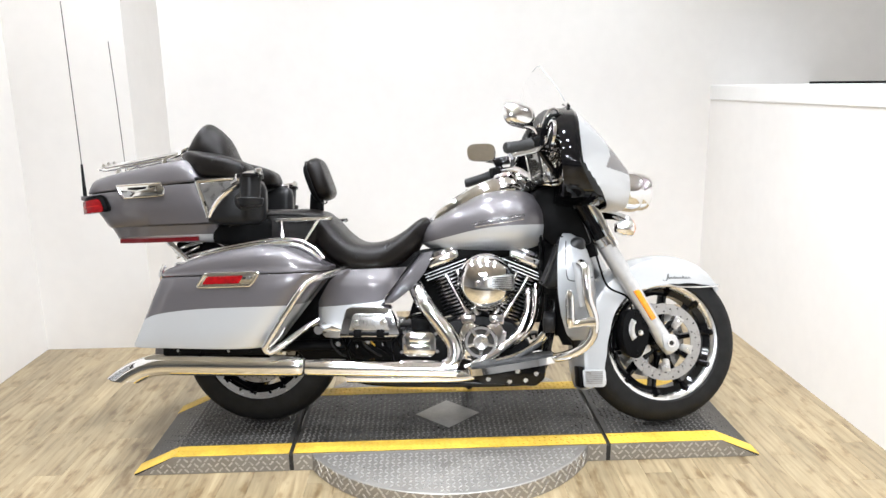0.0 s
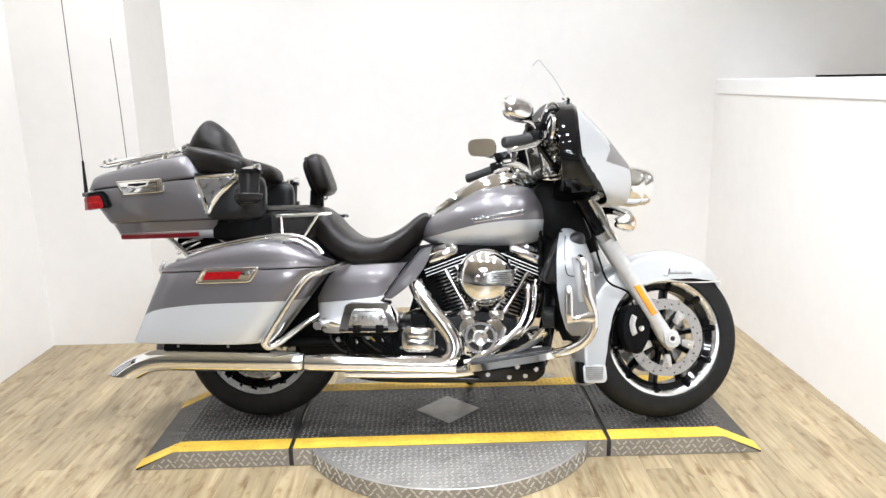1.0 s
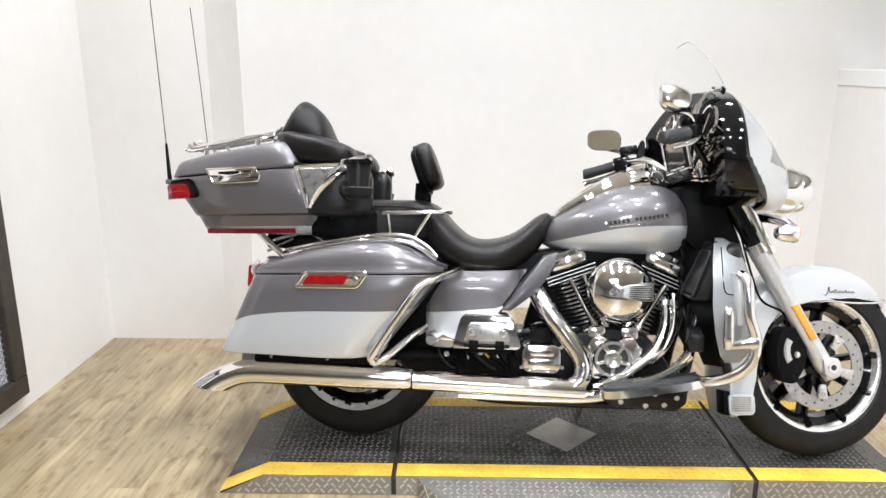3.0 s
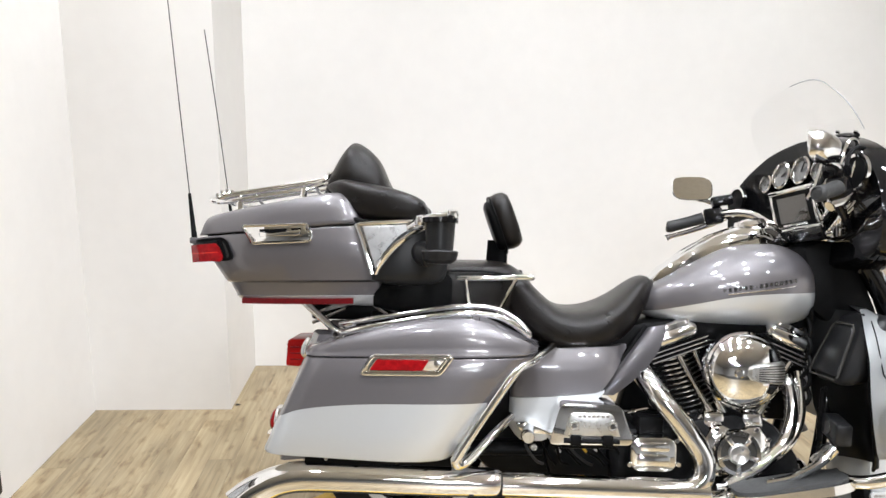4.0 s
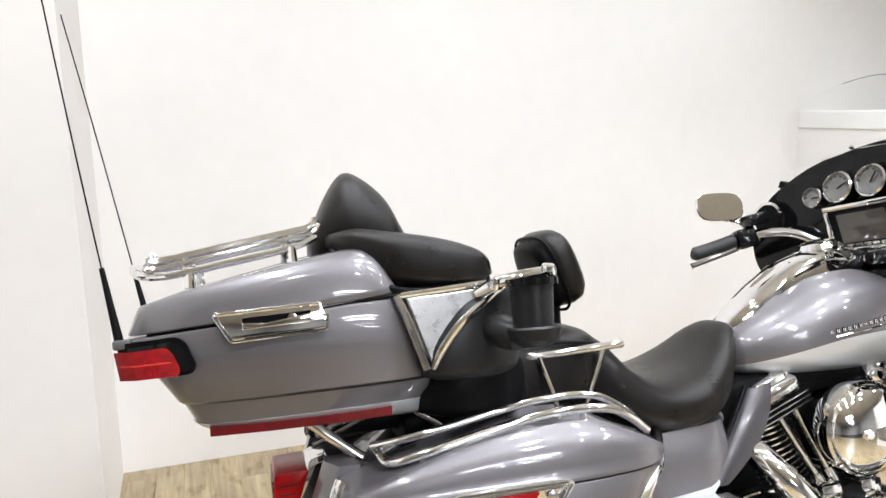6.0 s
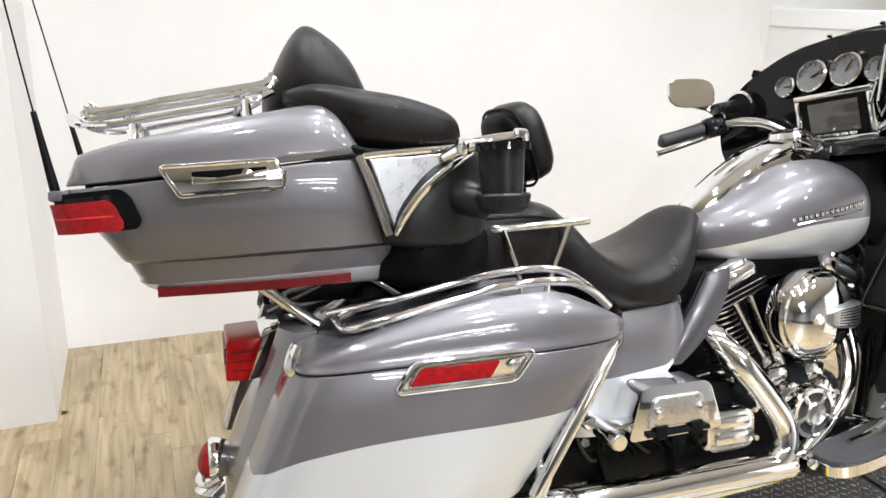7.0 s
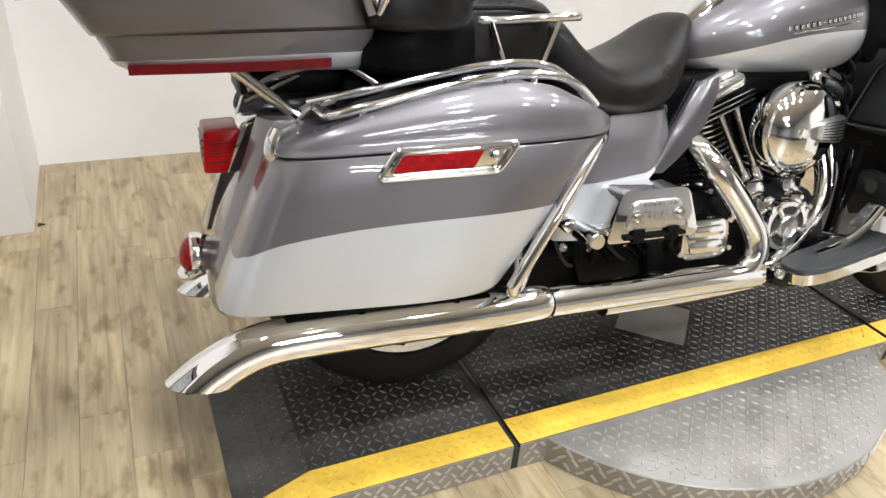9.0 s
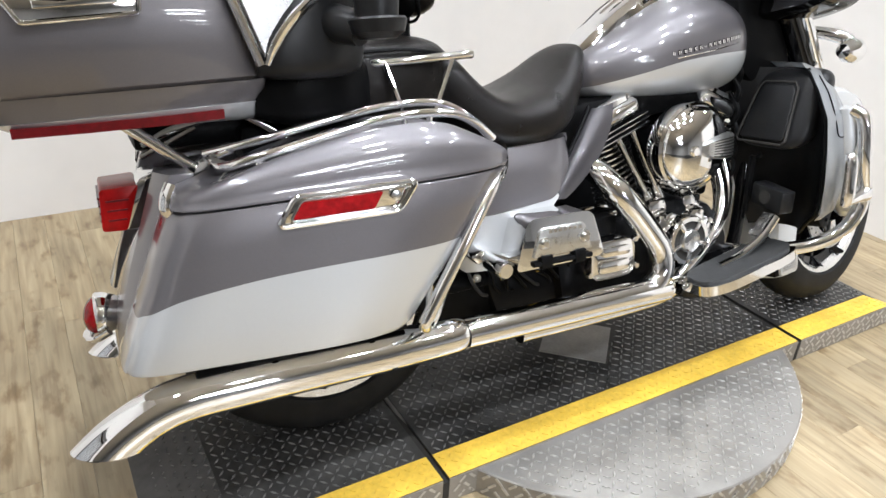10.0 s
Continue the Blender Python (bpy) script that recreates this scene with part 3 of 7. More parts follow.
# ---- wheels
def wheel(name, cx, cz, R, W, rim_r, front):
    tyre_prof = []
    n = 22
    for k in range(n + 1):
        a = -math.pi / 2 + math.pi * k / n            # from one bead over the crown to the other
        y = W / 2 * math.sin(a) * (0.98 if abs(math.sin(a)) < 0.9 else 1.0)
        r = rim_r + (R - rim_r) * max(0.0, math.cos(a)) ** 0.62
        tyre_prof.append((r, y))
    tyre_prof += [(rim_r - 0.012, W * 0.40), (rim_r - 0.012, -W * 0.40)]
    w = P(name, revolve(tyre_prof, (cx, 0, cz), (0, 1, 0), 96, closed=True), "rubber", None, "black road tyre with a polished ten-spoke wheel", front=front)
    groove = bmesh.new()
    for k in range(64):
        for s in (-1, 1):
            a = 2 * math.pi * (k + 0.5 * (s > 0)) / 64
            quad = []
            for t, w_ in ((0.10, -0.0022), (0.10, 0.0022), (0.62, 0.0022), (0.62, -0.0022)):
                y = s * W / 2 * math.sin(t * math.pi / 2 * 0.98)
                r = rim_r + (R - rim_r) * math.cos(t * math.pi / 2) ** 0.62 + 0.0008
                aa = a + (w_ + 0.02 * t) / R
                quad.append(groove.verts.new((cx + r * math.sin(aa), y, cz + r * math.cos(aa))))
            groove.faces.new(quad)
    tagged(P("tread_groove", groove, "dirt", w, smooth=0, front=front), kind="stuff")
    rim = [(rim_r + 0.004, W * 0.46), (rim_r + 0.003, W * 0.40), (rim_r - 0.016, W * 0.36), (rim_r - 0.026, W * 0.22), (rim_r - 0.03, 0),
           (rim_r - 0.026, -W * 0.22), (rim_r - 0.016, -W * 0.36), (rim_r + 0.003, -W * 0.40), (rim_r + 0.004, -W * 0.46),
           (rim_r - 0.012, -W * 0.44), (rim_r - 0.022, -W * 0.40), (rim_r - 0.034, -W * 0.24), (rim_r - 0.038, 0), (rim_r - 0.034, W * 0.24),
           (rim_r - 0.022, W * 0.40), (rim_r - 0.012, W * 0.44)]
    P("rim", revolve(rim, (cx, 0, cz), (0, 1, 0), 96, closed=True), "machined", w, "machined bright rim", front=front)
    if not front:
        for s in (-1, 1):
            face = [(rim_r + 0.002, s * W * 0.462), (rim_r - 0.030, s * W * 0.445), (rim_r - 0.032, s * W * 0.41), (rim_r, s * W * 0.41)]
            P("rim_face", revolve(face, (cx, 0, cz), (0, 1, 0), 96, closed=True), "machined", w, "bright machined rim face")
            for k in range(20):
                a = 2 * math.pi * (k + 0.3) / 20
                P("rim_notch", bolt((cx + (rim_r - 0.026) * math.sin(a), s * W * 0.444, cz + (rim_r - 0.026) * math.cos(a)), (0, s, 0), 0.006, 0.003), "black", w, smooth=0)
    inner = [(rim_r - 0.030, W * 0.30), (rim_r - 0.030, -W * 0.30), (rim_r - 0.052, -W * 0.22), (rim_r - 0.052, W * 0.22)]
    P("rim_well", revolve(inner, (cx, 0, cz), (0, 1, 0), 72, closed=True), "black", w, "gloss black inner rim", front=front)
    for k in range(10):
        sp = bmesh.new()
        m = Matrix.Translation((cx, 0, cz)) @ Matrix.Rotation(2 * math.pi * k / 10 + 0.16, 4, "Y")
        rr = [(0.040, 0.013, 0.030), (0.10, 0.0095, 0.024), (rim_r - 0.055, 0.0085, 0.024), (rim_r - 0.026, 0.012, W * 0.40)]
        loft([[m @ Vector((x * sx, y * sy, r)) for sx, sy in ((-1, -1), (-0.55, -1.25), (0.55, -1.25), (1, -1), (1, 1), (-1, 1))] for r, x, y in rr], sp)
        P("spoke", sp, "black", w, "gloss black spoke", front=front)
    P("hub", revolve([(0, -0.06), (0.030, -0.06), (0.046, -0.045), (0.046, 0.045), (0.030, 0.06), (0, 0.06)], (cx, 0, cz), (0, 1, 0), 32), "black", w, front=front)
    return w


FX, FZ = 1.609, 0.322
front_wheel = wheel("front_wheel", FX, FZ, 0.322, 0.135, 0.237, True)
rear_wheel = wheel("rear_wheel", 0.0, 0.322, 0.322, 0.178, 0.224, False)


def brake(cx, cz, wheel_ob, front, ys):
    for y in ys:
        s = -1 if y < 0 else 1
        d = P("brake_disc", revolve([(0.110, y - 0.0025), (0.152, y - 0.0025), (0.152, y + 0.0025), (0.110, y + 0.0025)], (cx, 0, cz), (0, 1, 0), 72, closed=True),
              "disc_steel", wheel_ob, "drilled steel brake disc", front=front)
        for k in range(5):
            m = Matrix.Translation((cx, y + s * 0.003, cz)) @ Matrix.Rotation(2 * math.pi * k / 5 + 0.62, 4, "Y")
            tab = prism(round_poly([(-0.012, 0.066), (0.012, 0.066), (0.019, 0.116), (-0.019, 0.116)], 0.006), -0.004, 0.004, 0.0012)
            bmesh.ops.transform(tab, matrix=m, verts=tab.verts)
            P("disc_carrier", tab, "satin_metal", wheel_ob, "bright disc mounting tab", front=front)
            at = m @ Vector((0, s * 0.004, 0.098))
            P("carrier_bolt", bolt(tuple(at), (0, s, 0), 0.006, 0.004), "alloy", wheel_ob, front=front)
        # thin dark dots on the disc, painted as shaded drill holes
        holes = bmesh.new()
        for k in range(30):
            a = 2 * math.pi * k / 30
            r = 0.120 + 0.011 * (k % 3)
            revolve([(0, 0), (0.0035, 0), (0.0035, 0.0006), (0, 0.0006)], (cx + r * math.sin(a), y + s * 0.0026, cz + r * math.cos(a)), (0, s, 0), 8, bm=holes)
        tagged(P("disc_hole", holes, "dirt", wheel_ob, smooth=0, front=front), kind="stuff")


brake(FX, FZ, front_wheel, True, (-0.072, 0.072))
brake(0, 0.322, rear_wheel, False, (-0.082,))


# ---- front fork, fender
def fork_x(z):
    return 1.593 - 0.610 * (z - 0.322)


def leg():
    pts = [(fork_x(z), -0.112, z) for z in (0.285, 0.33, 0.40, 0.60)]
    return tube(pts, [0.022, 0.031, 0.029, 0.029], 20, 4)


both("fork_leg", leg, "fork_metal", None, "silver painted fork leg", front=True)
both("fork_cover", lambda: tube([(fork_x(0.595), -0.112, 0.595), (fork_x(0.72), -0.112, 0.72)], 0.034, 20), "fork_metal", None, "silver upper fork cover", front=True)
both("fork_tube", lambda: tube([(fork_x(0.70), -0.112, 0.70), (fork_x(1.0), -0.112, 1.0)], 0.029, 20), "black", None, "gloss black fork tube", front=True)
both("fork_collar", lambda: tube([(fork_x(0.705) + 0.004, -0.112, 0.705), (fork_x(0.735) + 0.004, -0.112, 0.735)], 0.037, 20), "chrome", None, front=True)
both("fork_reflector", lambda: prism([(fork_x(0.53) + 0.012, 0.530), (fork_x(0.42) + 0.012, 0.420), (fork_x(0.415) - 0.011, 0.410), (fork_x(0.53) - 0.011, 0.524)], -0.1465, -0.136, 0.002),
     "orange", None, "amber fork reflector", front=True)
P("front_axle", revolve([(0, -0.146), (0.014, -0.146), (0.016, -0.142), (0.016, 0.142), (0.014, 0.146), (0, 0.146)], (FX - 0.012, 0, FZ), (0, 1, 0), 20), "chrome", front=True)
for s in (-1, 1):
    clamp = P("axle_clamp", prism(round_poly([(FX - 0.045, FZ + 0.035), (FX + 0.012, FZ + 0.032), (FX + 0.028, FZ - 0.012), (FX + 0.008, FZ - 0.036), (FX - 0.034, FZ - 0.030)], 0.014), min(s * 0.118, s * 0.147), max(s * 0.118, s * 0.147), 0.004), "fork_metal", None, "silver axle clamp at the fork's foot", front=True)
    P("axle_hole", revolve([(0, 0), (0.010, 0), (0.010, 0.0015), (0, 0.0015)], (FX - 0.008, s * 0.147, FZ), (0, s, 0), 6), "dirt", clamp, front=True)
    P("clamp_ring", revolve([(0.0105, 0), (0.019, 0), (0.017, 0.004), (0.0105, 0.004)], (FX - 0.008, s * 0.1468, FZ), (0, s, 0), 24, closed=True), "chrome", clamp, front=True)
cal = round_poly([(1.418, 0.395), (1.440, 0.450), (1.496, 0.455), (1.528, 0.410), (1.520, 0.325), (1.484, 0.262), (1.440, 0.268), (1.416, 0.33)], 0.02)
cr, _ = both("brake_caliper", lambda: prism(cal, -0.122, -0.055, 0.007), "satin", None, "black four-piston brake caliper", front=True)
crescent = [(1.514 + r * math.cos(radians(a)), 0.375 + r * math.sin(radians(a))) for r, turn in ((0.074, 1), (0.051, -1)) for a in range(145, 216, 10)[::turn]]
P("caliper_plate", prism(crescent, -0.1245, -0.1215, 0.0008), "satin_metal", cr, "bright crescent caliper plate", front=True)
P("caliper_bolt", bolt((1.487, -0.122, 0.362), r=0.011, h=0.006), "chrome", cr, front=True)
for x, z in ((1.47, 0.438), (1.505, 0.40), (1.475, 0.285)):
    P("caliper_bolt", bolt((x, -0.122, z), r=0.006, h=0.005), "satin", cr, front=True)
P("brake_hose", tube([(1.47, -0.10, 0.425), (1.44, -0.12, 0.50), (1.36, -0.13, 0.54), (1.33, -0.12, 0.62), (1.30, -0.08, 0.80)], 0.0042, 8), "satin", None, "black brake hose", front=True)


def arch(a0, a1, steps, R_of, inner_of, half_of, centre, th=0.004, crown=0.035):
    """A mudguard: sections round the wheel from angle a0 to a1 (degrees from the front), each an arch with side skirts."""
    rings = []
    for i in range(steps + 1):
        a = a0 + (a1 - a0) * i / steps
        u = Vector((math.cos(radians(a)), 0, math.sin(radians(a))))
        R, r0, hw = R_of(a), inner_of(a), half_of(a)
        def sec(off):
            pts = [(r0, -hw + off)]
            for k in range(11):
                t = -math.pi / 2 + math.pi * k / 10
                pts.append((R - crown + (crown - off) * math.cos(t) ** 0.8 if abs(math.cos(t)) > 1e-6 else R - crown, (hw - off) * math.sin(t)))
            pts.append((r0, hw - off))
            return pts
        loop = sec(0) + sec(th)[::-1]
        rings.append([Vector(centre) + u * r + Vector((0, y, 0)) for r, y in loop])
    return loft(rings)


def lerp(keys):
    return lambda a: float(np.interp(a, [k[0] for k in keys], [k[1] for k in keys]))


ff = arch(40, 208, 60, lerp([(40, 0.338), (50, 0.344), (62, 0.348), (95, 0.347), (140, 0.354), (180, 0.362), (208, 0.388)]),
          lerp([(42, 0.318), (55, 0.275), (75, 0.236), (95, 0.224), (110, 0.226), (128, 0.245), (150, 0.246), (170, 0.242), (190, 0.258), (208, 0.302)]),
          lerp([(42, 0.055), (60, 0.078), (90, 0.088), (140, 0.094), (208, 0.098)]), (FX + 0.004, 0, FZ))
front_fender = P("front_fender", ff, "silver", None, "silver painted front mudguard", front=True)
P("fender_tip", tube([(FX + 0.255, -0.05, 0.545), (FX + 0.262, 0, 0.551), (FX + 0.255, 0.05, 0.545)], 0.004, 8), "chrome", front_fender, "chrome trim strip", front=True)
both("fender_trim", lambda: tube([(FX + 0.25, -0.060, 0.540), (FX + 0.13, -0.089, 0.537), (FX - 0.02, -0.094, 0.543)], 0.0035, 8), "chrome", front_fender, front=True)
script = bmesh.new()
for k in range(8):
    x = FX + 0.012 + 0.0125 * k
    tall = 0.022 if k == 0 else (0.013 if k in (2, 5) else 0.008)
    tube([(x, -0.0888, 0.571), (x + 0.005, -0.0886, 0.570 + tall), (x + 0.0075, -0.0886, 0.572), (x + 0.0125, -0.0884, 0.573)], 0.0010, 6, 3, bm=script)
tube([(FX - 0.006, -0.0890, 0.566), (FX + 0.004, -0.0890, 0.562), (FX + 0.014, -0.0888, 0.571)], 0.0010, 6, 3, bm=script)
P("fender_badge", script, "satin", front_fender, "dark script badge", front=True)
flap = round_poly([(FX - 0.353, 0.225), (FX - 0.262, 0.225), (FX - 0.258, 0.172), (FX - 0.266, 0.157), (FX - 0.348, 0.157)], 0.012)
P("mud_flap", prism(flap, -0.106, -0.098, 0.003), "silver", front_fender, "bright trim plate at the mudguard's foot", front=True)
for k in range(7):
    P("flap_rib", B(FX - 0.342, FX - 0.274, -0.1078, -0.1055, 0.170 + 0.0072 * k, 0.1745 + 0.0072 * k), "disc_steel", front_fender, smooth=0, front=True)
P("flap_backing", prism([(FX - 0.366, 0.235), (FX - 0.343, 0.235), (FX - 0.332, 0.155), (FX - 0.362, 0.155)], -0.096, -0.04, 0.004), "satin", front_fender, front=True)

# ---- headlamp fairing
half = [(1.232, 0.0, 1.254), (1.222, 0.11, 1.243), (1.205, 0.20, 1.214), (1.180, 0.295, 1.160), (1.165, 0.355, 1.075), (1.172, 0.365, 0.985), (1.215, 0.335, 0.915),
        (1.270, 0.265, 0.868), (1.325, 0.14, 0.852), (1.340, 0.0, 0.850)]
sp = spline(half, 12)
rim_loop = sp[:-1] + [Vector((p.x, -p.y, p.z)) for p in sp[:0:-1]]
NL = len(rim_loop)
nose = []
for i, p in enumerate(rim_loop):
    d = Vector((0, p.y, (p.z - 1.02) * 1.25))
    d.normalize()
    nose.append(Vector((1.478, 0, 0.945)) + 0.092 * d)
rings = []
for k in range(37):
    t = k / 36
    ring = []
    for e, q in zip(rim_loop, nose):
        rad = Vector((0, e.y, e.z - 1.03)).normalized()
        bul = math.sin(math.pi * t ** 0.72)
        ring.append(e.lerp(q, t) + bul * (0.012 * Vector((1, 0, 0)) + 0.008 * rad))
    rings.append(ring)
shell = loft(rings, caps=False)
shell.faces.ensure_lookup_table()
shell.faces.index_update()
bmesh.ops.recalc_face_normals(shell, faces=shell.faces)
for f in shell.faces:
    c = f.calc_center_median()
    if f.index < NL * (2 + 4 * min(1.0, max(0.0, (1.0 - c.z) / 0.1))):
        f.material_index = 2
    elif abs(c.y) < 0.09 + 0.95 * max(0, 1.16 - c.z) and c.z > 0.985 and c.x > 1.27:
        f.material_index = 1
fairing = P("fairing", shell, [M["silver"], M["grey_charcoal"], M["black"]], None, "silver and charcoal batwing fairing", front=True)
# inner shell: a black dash closing the fairing from behind
dash_rings = []
for k, (s, dx) in enumerate(((1.0, 0.004), (0.985, -0.035), (0.955, -0.055), (0.90, -0.050), (0.55, -0.022), (0.12, -0.015))):
    dash_rings.append([Vector((1.165 + (e.x - 1.165) * (1.0 if k < 1 else max(0.15, 0.62 - 0.12 * k)) + dx, e.y * s, 1.06 + (e.z - 1.06) * s)) for e in rim_loop])
inner_fairing = P("inner_fairing", loft(dash_rings), "black", None, "gloss black inner fairing and dash", front=True)
dash_x = 1.128


def dial(y, z, r, parent):
    d = P("gauge", revolve([(0, 0.0), (r, 0.0), (r, 0.022), (r * 0.9, 0.026), (r * 0.86, 0.022), (r * 0.84, 0.012), (0, 0.012)], (dash_x + 0.012, y, z), (-1, 0, 0.18), 32), "chrome", parent, "chrome-ringed instrument", front=True)
    P("dial_face", revolve([(0, 0), (r * 0.84, 0), (r * 0.84, 0.002), (0, 0.002)], (dash_x - 0.001, y, z + 0.002), (-1, 0, 0.18), 28), "dial", d, "silver dial face", front=True)
    hand = bmesh.new()
    box(hand, -0.0015, 0.0015, -0.0012, 0.0012, -0.004, r * 0.7, m=pose(dash_x - 0.005, y, z + 0.002, 50 + 300 * y, -10, 0))
    P("needle", hand, "satin", d, front=True, smooth=0)
    marks = bmesh.new()
    for k in range(11):
        a = radians(-130 + 26 * k)
        box(marks, -0.001, 0.001, -0.0012, 0.0012, r * 0.66, r * 0.78, m=pose(dash_x - 0.0042, y, z + 0.002) @ Matrix.Rotation(radians(-10), 4, "Y") @ Matrix.Rotation(a, 4, "X"))
    tagged(P("tick_mark", marks, "satin", d, front=True, smooth=0), kind="stuff")


for y, z, r in ((0.140, 1.138, 0.030), (0.062, 1.152, 0.043), (-0.030, 1.152, 0.043), (-0.108, 1.138, 0.032)):
    dial(y, z, r, inner_fairing)
for y in (0.275, -0.275):
    spk = P("speaker", revolve([(0.046, 0), (0.052, 0.004), (0.052, 0.014), (0.044, 0.014)], (dash_x - 0.020, y, 1.100), (-1, 0, 0.1), 36, closed=True), "chrome", inner_fairing, "chrome-ringed round speaker", front=True)
    P("speaker_grille", revolve([(0, 0.004), (0.045, 0.004), (0.045, 0.008), (0, 0.010)], (dash_x - 0.021, y, 1.100), (-1, 0, 0.1), 32), "satin", spk, front=True)
P("vent_knob", B(-0.012, 0.012, -0.024, 0.024, -0.010, 0.012, bevel=0.003, m=pose(1.186, 0.262, 1.196, 28, 0, 0)), "satin", inner_fairing, front=True)
rb = bmesh.new()
tr = pose(dash_x - 0.004, 0, 1.042, 0, -12, 0)
for y0, y1, z0, z1 in ((-0.104, 0.104, 0.052, 0.066), (-0.104, 0.104, -0.066, -0.052), (-0.104, -0.088, -0.052, 0.052), (0.088, 0.104, -0.052, 0.052)):
    box(rb, -0.012, 0.016, y0, y1, z0, z1, bevel=0.004, m=tr)
radio = P("radio_bezel", rb, "chrome", inner_fairing, "bright radio bezel", front=True)
P("radio_body", B(-0.010, 0.016, -0.087, 0.087, -0.051, 0.051, m=tr), "satin", radio, front=True, smooth=0)
P("display", B(-0.0125, -0.0095, -0.066, 0.066, -0.038, 0.040, m=tr), "screen", radio, "dark glass display", front=True, smooth=0)
for k in range(5):
    P("radio_button", B(-0.0145, -0.0098, -0.055 + 0.023 * k, -0.036 + 0.023 * k, -0.050, -0.042, bevel=0.001, m=tr), "alloy", radio, front=True, smooth=0)
for y in (-0.03, 0.0, 0.03, 0.06):
    P("switch_knob", revolve([(0, 0), (0.009, 0), (0.008, 0.012), (0, 0.013)], (dash_x - 0.02, y, 0.955), (-1, 0, 0.2), 12), "chrome", inner_fairing, front=True)
# clear windscreen
wr = []
for k in range(9):
    t = k / 8
    x = 1.214 - 0.100 * t
    z = 1.255 + 0.165 * t
    w = 0.232 - 0.045 * t ** 2.5
    row = []
    for j in range(17):
        s = -1 + 2 * j / 16
        row.append(Vector((x - 0.045 * (1 - 0.7 * t) * s * s, w * s, z - 0.035 * t * abs(s) ** 3.4 - 0.02 * abs(s) ** 2)))
    wr.append(row)
outer = loft(wr, caps=False, closed=False)
bmesh.ops.solidify(outer, geom=list(outer.faces), thickness=0.002)
ws = P("windscreen", outer, "screen_glass", None, "clear short windscreen", front=True)
ws.visible_shadow = False
rim_pts = [r[0] for r in wr] + wr[-1][1:9]
P("screen_edge", tube([tuple(p) for p in rim_pts], 0.0013, 6, smooth_path=False), "mesh_grey", ws, "polished screen edge", front=True)
P("screen_trim", tube([(1.208, -0.16, 1.236), (1.228, -0.08, 1.256), (1.235, 0, 1.262), (1.228, 0.08, 1.256), (1.208, 0.16, 1.236)], 0.007, 10), "black", fairing, front=True)
for y, z in ((-0.15, 1.244), (-0.07, 1.264), (0.07, 1.264), (0.15, 1.244)):
    P("trim_bolt", bolt((1.222 - 0.012 * abs(y) / 0.15, y, z + 0.002), (0.5, 0, 1), 0.007, 0.006), "chrome", fairing, front=True)
# headlamp
hl = P("headlamp", revolve([(0.0704, -0.05), (0.07568, 0), (0.07392, 0.025), (0.06688, 0.042), (0.05984, 0.044), (0.05808, 0.03), (0.05808, -0.03)], (1.540, 0, 0.928), (1, 0, -0.05), 48, closed=True), "chrome", None, "chrome-ringed round headlamp", front=True)
P("lamp_nacelle", revolve([(0.0792, -0.075), (0.08272, -0.03), (0.08096, -0.008), (0.07656, 0.002), (0.07392, -0.01), (0.07392, -0.075)], (1.540, 0, 0.928), (1, 0, -0.05), 48, closed=True), "chrome", hl, front=True)
P("reflector", revolve([(0, -0.03), (0.0264, -0.025), (0.0484, 0), (0.0572, 0.028)], (1.540, 0, 0.928), (1, 0, -0.05), 36), "chrome", hl, front=True)
P("lens", revolve([(0, 0.056), (0.03168, 0.052), (0.05808, 0.04), (0.05808, 0.037), (0.03168, 0.048), (0, 0.052)], (1.540, 0, 0.928), (1, 0, -0.05), 40), "glass", hl, front=True)


tsig = both("turn_signal", lambda: revolve([(0, -0.045), (0.018, -0.04), (0.03, -0.015), (0.034, 0.012), (0.032, 0.022), (0, 0.022)], (1.405, -0.205, 0.762), (1, 0, 0), 28), "chrome", None, "chrome bullet turn signal", front=True)
for ob, s in zip(tsig, (-1, 1)):
    P("lens", revolve([(0, 0.036), (0.018, 0.034), (0.031, 0.024), (0.031, 0.0225), (0, 0.0225)], (1.405, s * 0.205, 0.762), (1, 0, 0), 24), "orange", ob, "amber lens", front=True)
P("lamp_bar", tube([(1.425, -0.205, 0.770), (1.415, -0.185, 0.795), (1.385, -0.12, 0.818), (1.36, 0, 0.822), (1.385, 0.12, 0.818), (1.415, 0.185, 0.795), (1.425, 0.205, 0.770)], 0.017, 14), "chrome", None, "chrome lamp bar", front=True)
both("fork_shroud", lambda: tube([(fork_x(0.86) + 0.02, -0.135, 0.88), (fork_x(0.70) + 0.025, -0.135, 0.70)], [0.020, 0.018], 14), "chrome", None, "chrome fork shroud", front=True)

# ---- handlebar and controls
bar = [(0.908, -0.382, 1.022), (0.990, -0.333, 1.046), (1.047, -0.285, 1.062), (1.10, -0.20, 1.052), (1.135, -0.12, 1.005), (1.150, -0.05, 0.985), (1.150, 0.05, 0.985), (1.135, 0.12, 1.005),
       (1.10, 0.20, 1.052), (1.047, 0.285, 1.062), (0.990, 0.333, 1.046), (0.908, 0.382, 1.022)]
P("handlebar", tube(bar, 0.0135, 14), "chrome", None, "chrome handlebar", front=True)
both("grip", lambda: tube([(0.900, -0.386, 1.0205), (0.908, -0.382, 1.022), (0.955, -0.354, 1.035), (1.005, -0.324, 1.050)], [0.012, 0.0205, 0.019, 0.020], 20), "grip", None, "black rubber grip", front=True)
